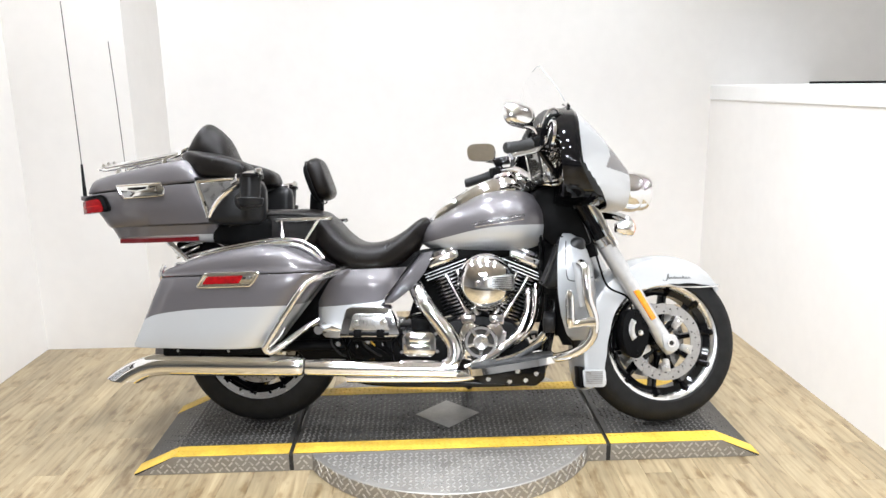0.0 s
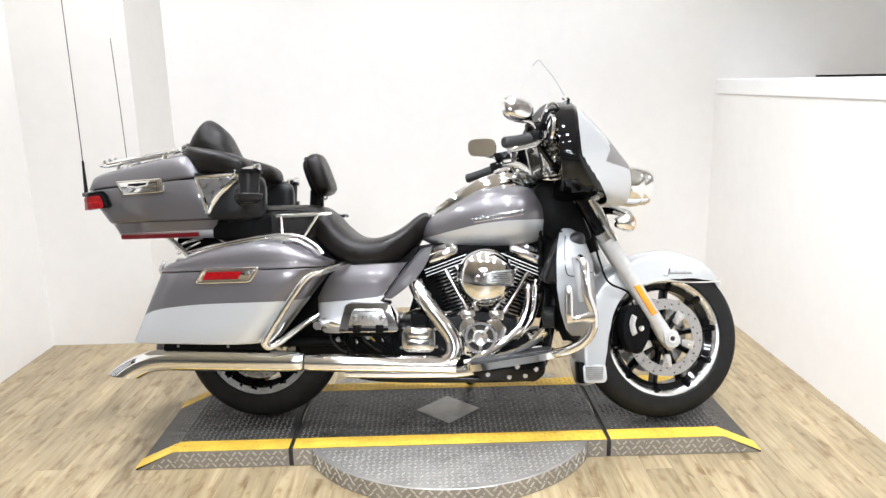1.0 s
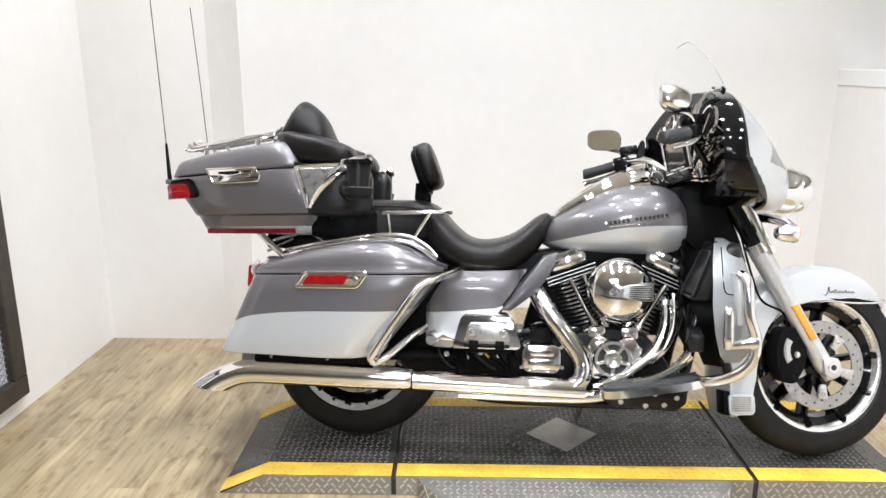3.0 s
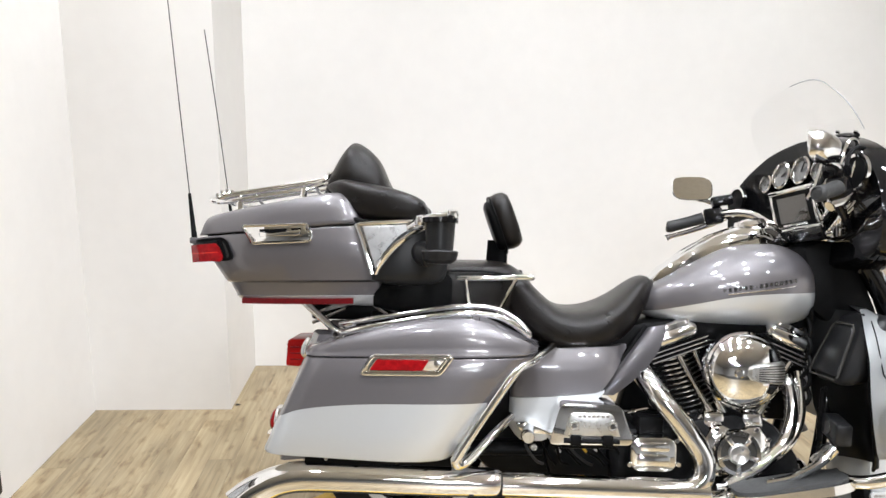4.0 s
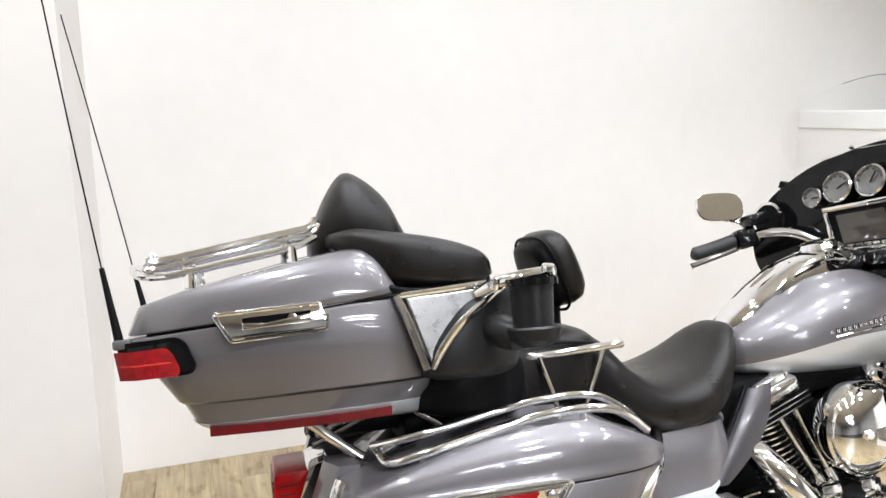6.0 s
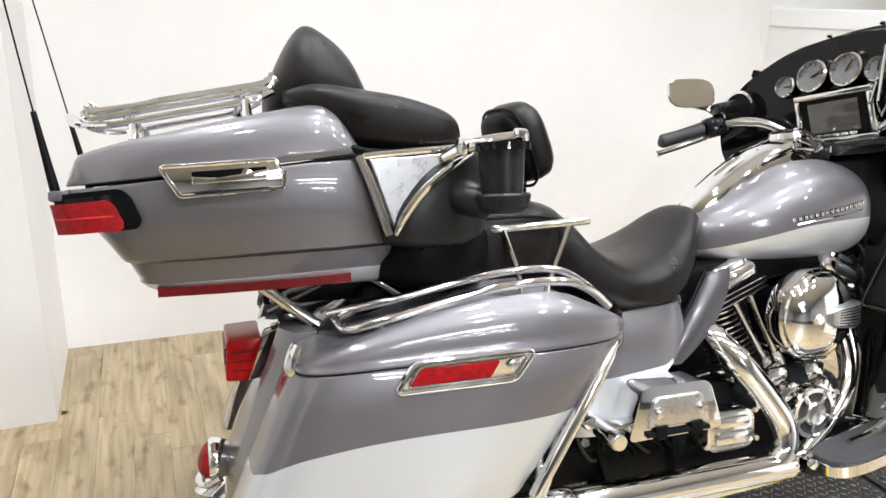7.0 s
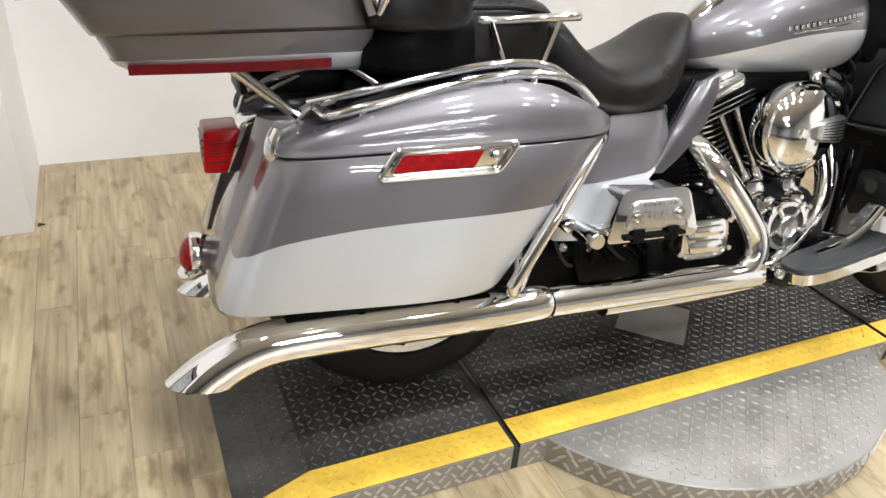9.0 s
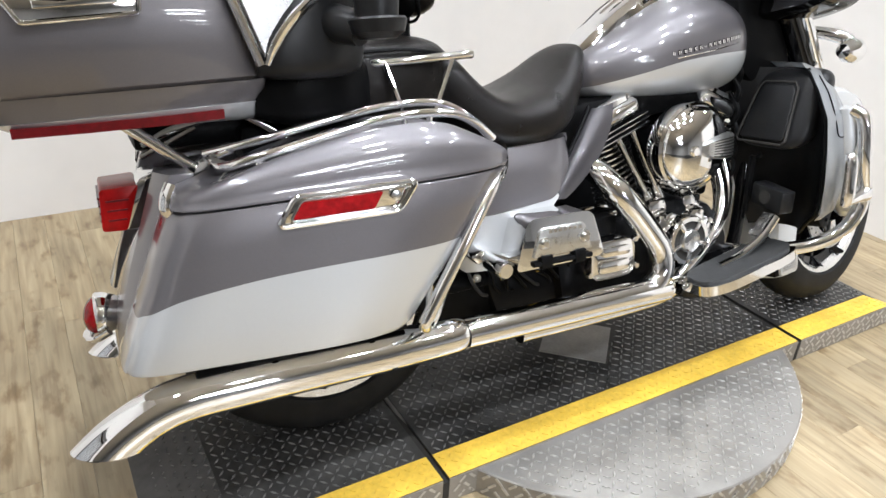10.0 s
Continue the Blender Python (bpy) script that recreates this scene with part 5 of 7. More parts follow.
for side in (1, -1):
    fl = (lambda b: b) if side == 1 else mirrored

    def turned(bm, deg=-5.5, at=(-0.39, -0.25, 0.9)):
        bmesh.ops.rotate(bm, cent=at, matrix=Matrix.Rotation(radians(deg), 3, "Z"), verts=bm.verts)
        return bm
    LAT = round_poly([(-0.488, 0.956), (-0.460, 0.909), (-0.298, 0.919), (-0.295, 0.944), (-0.305, 0.947), (-0.307, 0.965)], 0.006)
    P("latch", fl(turned(prism(LAT, -0.264, -0.240, 0.003))), "chrome", case, "chrome case latch")
    P("latch_rim", fl(turned(hoop(LAT, -0.2635, 0.0038))), "chrome", case, "rounded chrome rim")
    P("latch_recess", fl(turned(prism([(-0.440, 0.948), (-0.440, 0.928), (-0.324, 0.934), (-0.324, 0.954)], -0.2665, -0.2635))), "black", case, "dark latch recess", smooth=0)
    P("latch_handle", fl(turned(prism([(-0.440, 0.941), (-0.440, 0.928), (-0.324, 0.934), (-0.324, 0.950), (-0.36, 0.944), (-0.40, 0.938)], -0.273, -0.267, 0.002))), "chrome", case, "chrome latch handle")
    P("latch_lock", fl(turned(revolve([(0, 0), (0.008, 0), (0.008, 0.004), (0, 0.005)], (-0.355, -0.2672, 0.944), (0, -1, 0), 16))), "chrome", case)
    # wrap-round lamp in a black surround
    def wrap(xl, xr_top, xr_bot, zl, zr, off, th, round_from=0.78, n=26):
        """A slab wrapped round the case's corner: ends xl and xr, heights zl (low, high) and zr, with a rounded front end."""
        rows = []
        for k in range(n + 1):
            u = k / n
            q = max(0.0, (u - round_from) / (1 - round_from))
            h = max(0.12, (1 - q ** 3.2)) ** (1 / 3.2)
            lo_, hi_ = zl[0] + (zr[0] - zl[0]) * u, zl[1] + (zr[1] - zl[1]) * u
            c_, hh = (lo_ + hi_) / 2, (hi_ - lo_) / 2 * h
            def at(z):
                f = (z - c_) / max(1e-6, (hi_ - lo_) / 2) * 0.5 + 0.5
                xe = xr_bot + (xr_top - xr_bot) * f
                x = xl + (xe - xl) * u + 0.010 * (1 - u) * (1 - f)
                y = -float(np.interp(x, (-0.67, -0.648, -0.622, -0.59, -0.55, -0.50), (0.150, 0.176, 0.203, 0.219, 0.231, 0.238)))
                return x, y
            (xa, ya), (xb, yb) = at(c_ - hh), at(c_ + hh)
            rows.append([Vector((xa, ya - off, c_ - hh)), Vector((xb, yb - off, c_ + hh)), Vector((xb, yb - off + th, c_ + hh)), Vector((xa, ya - off + th, c_ - hh))])
        return loft(rows)
    P("lamp_surround", fl(wrap(-0.656, -0.540, -0.515, (0.853, 0.914), (0.860, 0.926), 0.010, 0.03)), "satin", case, "black lamp surround", smooth=25)
    P("surround_rim", fl(wrap(-0.640, -0.546, -0.523, (0.858, 0.9075), (0.866, 0.918), 0.0125, 0.006)), "black", case, smooth=25)
    P("side_lamp", fl(wrap(-0.661, -0.563, -0.542, (0.851, 0.899), (0.860, 0.908), 0.0165, 0.008, 0.86)), "red", case, "red wrap-round lamp", smooth=25)
    for k in range(10):
        x0 = -0.652 + 0.0098 * k
        P("lens_rib", fl(wrap(x0, x0 + 0.0016, x0 + 0.0030, (0.856, 0.894), (0.857, 0.896), 0.0172, 0.004, 0.9, 3)), "red", case, smooth=0)
    P("lens_rib", fl(wrap(-0.655, -0.566, -0.556, (0.8745, 0.8765), (0.8815, 0.8835), 0.0174, 0.004, 0.95, 14)), "redbright", case, smooth=0)
    bar_pts = [(-0.508, -0.184, 0.747), (-0.40, -0.203, 0.749), (-0.28, -0.217, 0.752), (-0.185, -0.223, 0.756)]
    P("reflector_bar", fl(loft([[(x, y - 0.005, z - 0.010), (x, y - 0.007, z + 0.006), (x, y + 0.02, z + 0.006), (x, y + 0.02, z - 0.011)] for x, y, z in bar_pts])), "darkred", case, "dark red side reflector strip", smooth=0)
    # speaker pod with bright trim
    pod_st = [(-0.128, -0.225, 0.812, 0.85, 0.05, 4), (-0.10, -0.235, 0.806, 0.895, 0.058, 4), (-0.05, -0.24, 0.803, 0.948, 0.058, 4.5), (0.0, -0.235, 0.803, 0.972, 0.056, 4.5), (0.035, -0.225, 0.806, 0.976, 0.050, 4), (0.062, -0.215, 0.815, 0.968, 0.036, 4), (0.075, -0.21, 0.84, 0.94, 0.02, 3)]
    pod = P("speaker_pod", fl(body(stations(pod_st, 4), 28)), "pod_black", None, "black passenger speaker pod", smooth=60)
    P("pod_lower", fl(body(stations([(-0.13, -0.17, 0.735, 0.80, 0.05, 3), (-0.06, -0.18, 0.72, 0.83, 0.065, 3), (0.03, -0.175, 0.71, 0.85, 0.065, 3), (0.09, -0.15, 0.72, 0.83, 0.05, 3)], 4), 24)), "satin", pod, smooth=60)
    P("pod_socket", fl(revolve([(0, 0), (0.020, 0), (0.020, 0.006), (0.012, 0.004), (0, 0.004)], (-0.04, -0.238, 0.795), (0, -1, -0.3), 20)), "black", pod)
    P("arc_trim", fl(tube([(-0.117, -0.292, 0.832), (-0.100, -0.297, 0.865), (-0.065, -0.300, 0.908), (-0.015, -0.294, 0.945), (0.03, -0.280, 0.968)], [0.006, 0.011, 0.011, 0.009, 0.005], 10, flat=0.7)), "chrome", pod, "chrome curved trim")
    P("post_trim", fl(tube([(-0.172, -0.271, 0.968), (-0.155, -0.276, 0.925), (-0.125, -0.282, 0.832)], 0.0085, 10)), "chrome", pod, "chrome upright trim")
    P("trim_panel", fl(prism([(-0.158, 0.962), (0.015, 0.972), (-0.02, 0.948), (-0.065, 0.912), (-0.098, 0.868), (-0.118, 0.842)], -0.284, -0.20, 0.003)), "disc_steel", pod, "bright metal corner panel", smooth=0)
    P("top_trim", fl(tube([(-0.165, -0.275, 0.967), (-0.06, -0.283, 0.975), (0.04, -0.268, 0.982)], 0.006, 10)), "chrome", pod)
    swing = 0.0 if side == 1 else -0.040      # the far cup holder is swung back
    cx_, cy_ = 0.056 + swing, -0.352
    P("cup_holder", fl(revolve([(0, 0), (0.030, 0.0), (0.044, 0.010), (0.049, 0.030), (0.046, 0.034), (0.041, 0.030), (0.036, 0.012), (0, 0.009)], (cx_, cy_, 0.866), (0, 0.05, 1), 32)), "pod_black", pod, "black cup holder dish")
    P("cup_stem", fl(tube([(0.0, -0.27, 0.90), (0.015, -0.30, 0.890), (0.035 + swing, -0.33, 0.882)], [0.030, 0.032, 0.028], 14)), "pod_black", pod)
    P("cup_wall", fl(revolve([(0.0335, 0.014), (0.0365, 0.050), (0.0400, 0.106), (0.0365, 0.106), (0.0330, 0.050), (0.0300, 0.014)], (cx_, cy_, 0.868), (0, 0.05, 1), 32, closed=True)), "pod_black", pod, "dark rubber cup insert")
    P("cup_ring", fl(revolve([(0.039, -0.006), (0.047, -0.006), (0.047, 0.007), (0.039, 0.007)], (cx_, cy_, 0.978), (0, 0.05, 1), 32, closed=True)), "black", pod, "black cup ring")
    arm_pts = [(-0.030, -0.292, 0.962), (0.0, -0.312, 0.978), (0.035 + swing * 0.6, -0.335, 0.988), (0.085 + swing, -0.352, 0.996)]
    P("cup_arm", fl(tube(arm_pts, [0.010, 0.013, 0.012, 0.010], 12, flat=0.7)), "chrome", pod, "chrome cup holder arm")
    for (x, y, z), r_ in (((0.002, -0.313, 0.982), 0.015), ((0.088 + swing, -0.354, 0.996), 0.014)):
        P("arm_knob", fl(revolve([(0, -0.012), (r_, -0.012), (r_ * 1.1, 0.0), (r_ * 0.8, 0.011), (0, 0.013)], (x, y, z), (0, -0.3, 1), 16)), "chrome", pod, "chrome knob")
    # antenna: both whips sway the same way
    WHIP = [(-0.650, -0.178, 0.915), (-0.686, -0.145, 1.10), (-0.730, -0.118, 1.36), (-0.785, -0.09, 1.71)] if side == 1 else [(-0.645, -0.178, 0.915), (-0.690, -0.232, 1.10), (-0.757, -0.305, 1.38), (-0.830, -0.38, 1.675)]
    an = P("antenna", fl(tube(WHIP, 0.0016, 6)), "satin", None, "thin black whip antenna")
    low_end = spline(WHIP, 8)[6]
    P("antenna_base", fl(tube([(-0.648, -0.178, 0.905), tuple(spline(WHIP, 8)[1]), tuple(low_end)], [0.009, 0.0075, 0.0045], 12)), "satin", an)
    P("antenna_mount", fl(B(-0.66, -0.62, -0.195, -0.165, 0.905, 0.922, bevel=0.004)), "grey_charcoal", an)

# wrap-round passenger backrest on the case
cush = body(stations([(-0.300, 0, 1.020, 1.085, 0.06, 2.4), (-0.285, 0, 1.015, 1.125, 0.085, 2.2), (-0.255, 0, 1.01, 1.185, 0.105, 2.0), (-0.222, 0, 1.005, 1.222, 0.115, 1.9), (-0.185, 0, 1.0, 1.210, 0.115, 1.9), (-0.14, 0, 0.99, 1.168, 0.11, 2.0), (-0.112, 0, 0.98, 1.110, 0.10, 2.2), (-0.075, 0, 0.97, 1.035, 0.08, 2.4), (-0.06, 0, 0.97, 1.00, 0.06, 2.4)], 4), 32)
prest = P("passenger_backrest", cush, "leather", None, "black vinyl wrap-round passenger backrest", smooth=70)
for s in (1, -1):
    fl = (lambda b: b) if s == 1 else mirrored
    arm = body(stations([(-0.275, -0.100, 1.066, 1.086, 0.050, 2.4), (-0.255, -0.118, 1.050, 1.093, 0.074, 2.6), (-0.220, -0.145, 1.020, 1.096, 0.090, 3.0), (-0.165, -0.168, 0.982, 1.086, 0.099, 3.4), (-0.09, -0.182, 0.972, 1.072, 0.100, 3.6), (-0.03, -0.190, 0.972, 1.054, 0.094, 3.6), (0.005, -0.198, 0.975, 1.036, 0.074, 3.2), (0.020, -0.20, 0.984, 1.012, 0.045, 2.8)], 4), 32)
    P("arm_pad", fl(arm), "leather", prest, "black arm pad", smooth=70)
    P("pad_edge", fl(tube([(-0.275, -0.175, 1.054), (-0.235, -0.222, 1.018), (-0.175, -0.258, 0.978), (-0.08, -0.276, 0.969), (0.0, -0.255, 0.972)], 0.008, 8)), "satin", prest)

# chrome rack on the lid
rack = P("luggage_rack", tube([(-0.296, -0.12, 1.085), (-0.345, -0.148, 1.066), (-0.50, -0.154, 1.038), (-0.575, -0.150, 1.026), (-0.622, -0.125, 1.030), (-0.640, -0.06, 1.044), (-0.643, 0.0, 1.048), (-0.640, 0.06, 1.044), (-0.622, 0.125, 1.030), (-0.575, 0.150, 1.026), (-0.50, 0.154, 1.038), (-0.345, 0.148, 1.066), (-0.296, 0.12, 1.085)], 0.006, 10), "chrome", None, "chrome tubular luggage rack on the top case")
for y in (-0.112, -0.072, -0.025, 0.025, 0.072, 0.112):
    h = 0.012 - 1.6 * y * y
    P("rack_bar", tube([(-0.610, y, 1.060 + h), (-0.595, y, 1.048 + h), (-0.50, y, 1.064 + h), (-0.345, y, 1.091 + h), (-0.300, y, 1.101 + h), (-0.286, y * 0.9, 1.118 + h)], 0.0058, 10), "chrome", rack)
P("cross_bar", tube([(-0.540, -0.152, 1.030), (-0.540, -0.08, 1.050), (-0.540, 0.0, 1.060), (-0.540, 0.08, 1.050), (-0.540, 0.152, 1.030)], 0.006, 10), "chrome", rack)
P("cross_bar", tube([(-0.348, -0.148, 1.062), (-0.348, -0.08, 1.080), (-0.348, 0.0, 1.090), (-0.348, 0.08, 1.080), (-0.348, 0.148, 1.062)], 0.006, 10), "chrome", rack)
for x, z in ((-0.530, 1.036), (-0.345, 1.068)):
    for y in (-0.150, 0.150):
        P("rack_post", tube([(x, y, z), (x, y * 1.03, z - 0.034)], [0.008, 0.011], 10), "chrome", rack)
for s in (-1, 1):
    P("case_strut", tube([(-0.36, s * 0.13, 0.755), (-0.262, s * 0.15, 0.675), (-0.235, s * 0.155, 0.655)], 0.0105, 12), "chrome", None, "chrome top case strut")
    P("case_strut", tube([(-0.155, s * 0.15, 0.755), (-0.075, s * 0.16, 0.70), (-0.06, s * 0.165, 0.68)], 0.0095, 12), "chrome", None, "chrome top case strut")
for y0 in (-0.125, 0.125):
    P("case_lever", tube([(-0.318, y0, 0.700), (-0.27, y0 * 1.05, 0.722), (-0.205, y0 * 1.1, 0.738)], [0.005, 0.007, 0.006], 10), "chrome", None, "chrome case release lever")
    P("case_lever", tube([(-0.322, y0 * 0.8, 0.676), (-0.27, y0 * 0.85, 0.700), (-0.222, y0 * 0.9, 0.722)], 0.005, 10), "chrome", None, "chrome case release lever")
P("case_bracket", B(-0.33, -0.08, -0.09, 0.09, 0.685, 0.740, bevel=0.01), "satin", None, "black top case bracket")

# ---- rear mudguard and lamps
rf = arch(75, 186, 50, lerp([(75, 0.375), (120, 0.378), (160, 0.398), (190, 0.425), (205, 0.438)]), lerp([(75, 0.30), (100, 0.22), (150, 0.24), (180, 0.28), (205, 0.33)]), lerp([(75, 0.10), (120, 0.130), (160, 0.150), (205, 0.158)]), (0, 0, 0.322))
rear_fender = P("rear_fender", rf, "grey_charcoal", None, "charcoal rear mudguard")
both("fender_filler", lambda: loft([[(x, -0.128, z), (x - 0.004, -0.15, z - 0.004), (x + 0.02, -0.195, z - 0.006), (x + 0.06, -0.195, z - 0.006), (x + 0.05, -0.128, z)] for x, z in ((-0.305, 0.66), (-0.342, 0.56), (-0.385, 0.44), (-0.405, 0.37))]), "grey_charcoal", rear_fender, "charcoal filler panel")
tl = P("tail_lamp", prism(round_poly([(-0.400, 0.621), (-0.405, 0.543), (-0.362, 0.541), (-0.332, 0.624)], 0.007), -0.078, 0.078, 0.004), "tail_red", None, "red rectangular tail lamp")
P("lamp_base", prism(round_poly([(-0.366, 0.538), (-0.335, 0.627), (-0.290, 0.640), (-0.305, 0.545)], 0.010), -0.070, 0.070, 0.006), "chrome", tl, "chrome lamp base")
for k in range(4):
    P("lens_rib", B(-0.4050, -0.398, -0.070, 0.070, 0.560 + 0.014 * k, 0.564 + 0.014 * k), "darkred", tl, smooth=0)
for side in (-1, 1):
    for k in range(3):
        P("lens_rib", B(-0.392, -0.352 - 0.004 * k, side * 0.0785 - 0.0012, side * 0.0785 + 0.0012, 0.597 - 0.018 * k, 0.600 - 0.018 * k), "darkred", tl, smooth=0)


def dome(x0, z0, hw, hz, out, turns=24, rows=9):
    rings = []
    for k in range(rows):
        t = k / (rows - 1) * math.pi / 2 * 0.97
        rings.append([(x0 - out * math.sin(t), hw * math.cos(t) * math.cos(a), z0 + hz * math.cos(t) * math.sin(a) - 0.25 * out * math.sin(t)) for a in (2 * math.pi * j / turns for j in range(turns))])
    return loft(rings)


tip = P("fender_lamp", loft([[(x, w * math.cos(a), 0.362 + h * math.sin(a)) for a in (2 * math.pi * j / 28 for j in range(28))] for x, w, h in ((-0.385, 0.024, 0.016), (-0.405, 0.040, 0.032), (-0.428, 0.047, 0.042), (-0.442, 0.048, 0.043), (-0.446, 0.045, 0.040))]), "chrome", None, "rounded chrome mudguard lamp with a red lens", smooth=60)
P("lamp_brow", tube([(-0.425, -0.050, 0.338), (-0.452, -0.040, 0.324), (-0.466, 0.0, 0.318), (-0.452, 0.040, 0.324), (-0.425, 0.050, 0.338)], 0.006, 10, flat=1.8), "chrome", tip, "chrome brow below the lens")
P("lens", dome(-0.443, 0.362, 0.042, 0.037, 0.026), "red", tip, "domed red lens", smooth=60)

# ---- exhaust
def cut_off(bm, at, normal):
    """Saw the mesh off along a plane and close it."""
    g = list(bm.verts) + list(bm.edges) + list(bm.faces)
    r = bmesh.ops.bisect_plane(bm, geom=g, dist=1e-6, plane_co=at, plane_no=normal, clear_outer=True)
    bmesh.ops.holes_fill(bm, edges=[e for e in bm.edges if e.is_boundary], sides=0)
    return bm


for side in (1, -1):
    fl = (lambda b: b) if side == 1 else mirrored
    pipe = cut_off(tube([(0.2285, -0.274, 0.2715), (0.205, -0.2755, 0.2725), (0.05, -0.283, 0.276), (-0.20, -0.29, 0.281), (-0.31, -0.292, 0.280), (-0.37, -0.293, 0.268), (-0.425, -0.294, 0.242), (-0.470, -0.295, 0.208), (-0.530, -0.296, 0.155)],
                           [0.0315, 0.0385, 0.041, 0.041, 0.041, 0.041, 0.043, 0.046, 0.048], 28, 5), (-0.48, 0, 0.229), (-0.17, 0, -1.0))
    hang = Vector((0, 0, 0)) if side == 1 else Vector((0.025, -0.035, -0.050))
    drop = (lambda b: (bmesh.ops.translate(b, vec=hang, verts=b.verts), b)[1])
    mu = P("muffler", drop(fl(pipe)), "chrome", None, "chrome muffler with a turned-down tip")
    # flat dark disc on the closed tip, painting the shade inside the pipe
    mouth = [m_ for m_ in (Vector((-0.470 + 0.030 * math.cos(a), -0.295 + 0.040 * math.sin(a), 0.2262 - 0.17 * 0.030 * math.cos(a))) for a in (2 * math.pi * k / 24 for k in range(24)))]
    P("muffler_mouth", drop(fl(loft([mouth, [q + Vector((0, 0, -0.0015)) for q in mouth]]))), "dirt", mu, "dark muffler mouth")
    P("seal_ring", fl(tube([(0.234, -0.2735, 0.2705), (0.218, -0.274, 0.271)], 0.0300, 24)), "dirt", mu, "black seal ring")
    shield = P("heat_shield", fl(tube([(0.235, -0.272, 0.268), (0.45, -0.262, 0.262), (0.68, -0.252, 0.256), (0.80, -0.245, 0.252)], 0.033, 24)), "chrome", None, "chrome exhaust heat shield")
    P("lower_pipe", fl(tube([(0.385, -0.245, 0.226), (0.60, -0.235, 0.222), (0.80, -0.22, 0.222), (0.875, -0.20, 0.228)], 0.023, 18)), "chrome", shield, "chrome lower pipe")
P("rear_header", tube([(0.640, -0.13, 0.560), (0.655, -0.18, 0.535), (0.685, -0.215, 0.49), (0.745, -0.228, 0.415), (0.790, -0.235, 0.345), (0.790, -0.242, 0.290), (0.760, -0.246, 0.260)], 0.031, 22), "chrome", None, "chrome rear exhaust header")
P("header_clamp", tube([(0.672, -0.204, 0.507), (0.680, -0.211, 0.497)], 0.035, 20), "chrome")
P("front_header", tube([(1.085, -0.075, 0.545), (1.084, -0.110, 0.495), (1.070, -0.148, 0.435), (1.035, -0.176, 0.372), (0.97, -0.200, 0.322), (0.905, -0.216, 0.284), (0.86, -0.23, 0.262)], 0.0195, 20), "chrome", None, "chrome front exhaust header")
P("front_pipe", tube([(1.115, -0.085, 0.56), (1.112, -0.118, 0.49), (1.098, -0.145, 0.43), (1.06, -0.168, 0.37), (1.00, -0.185, 0.325)], 0.012, 14), "chrome", None, "thin chrome oil pipe")
P("header_flange", tube([(1.085, -0.085, 0.530), (1.085, -0.097, 0.514)], 0.025, 18), "alloy", None, "exhaust flange")

# ---- engine
case_o = [(0.56, 0.22), (0.60, 0.19), (1.06, 0.19), (1.10, 0.22), (1.09, 0.33), (1.02, 0.42), (0.90, 0.45), (0.74, 0.42), (0.60, 0.40), (0.54, 0.34)]
P("crankcase", prism(case_o, -0.165, 0.165, 0.02), "engine", None, "black V-twin crankcase")


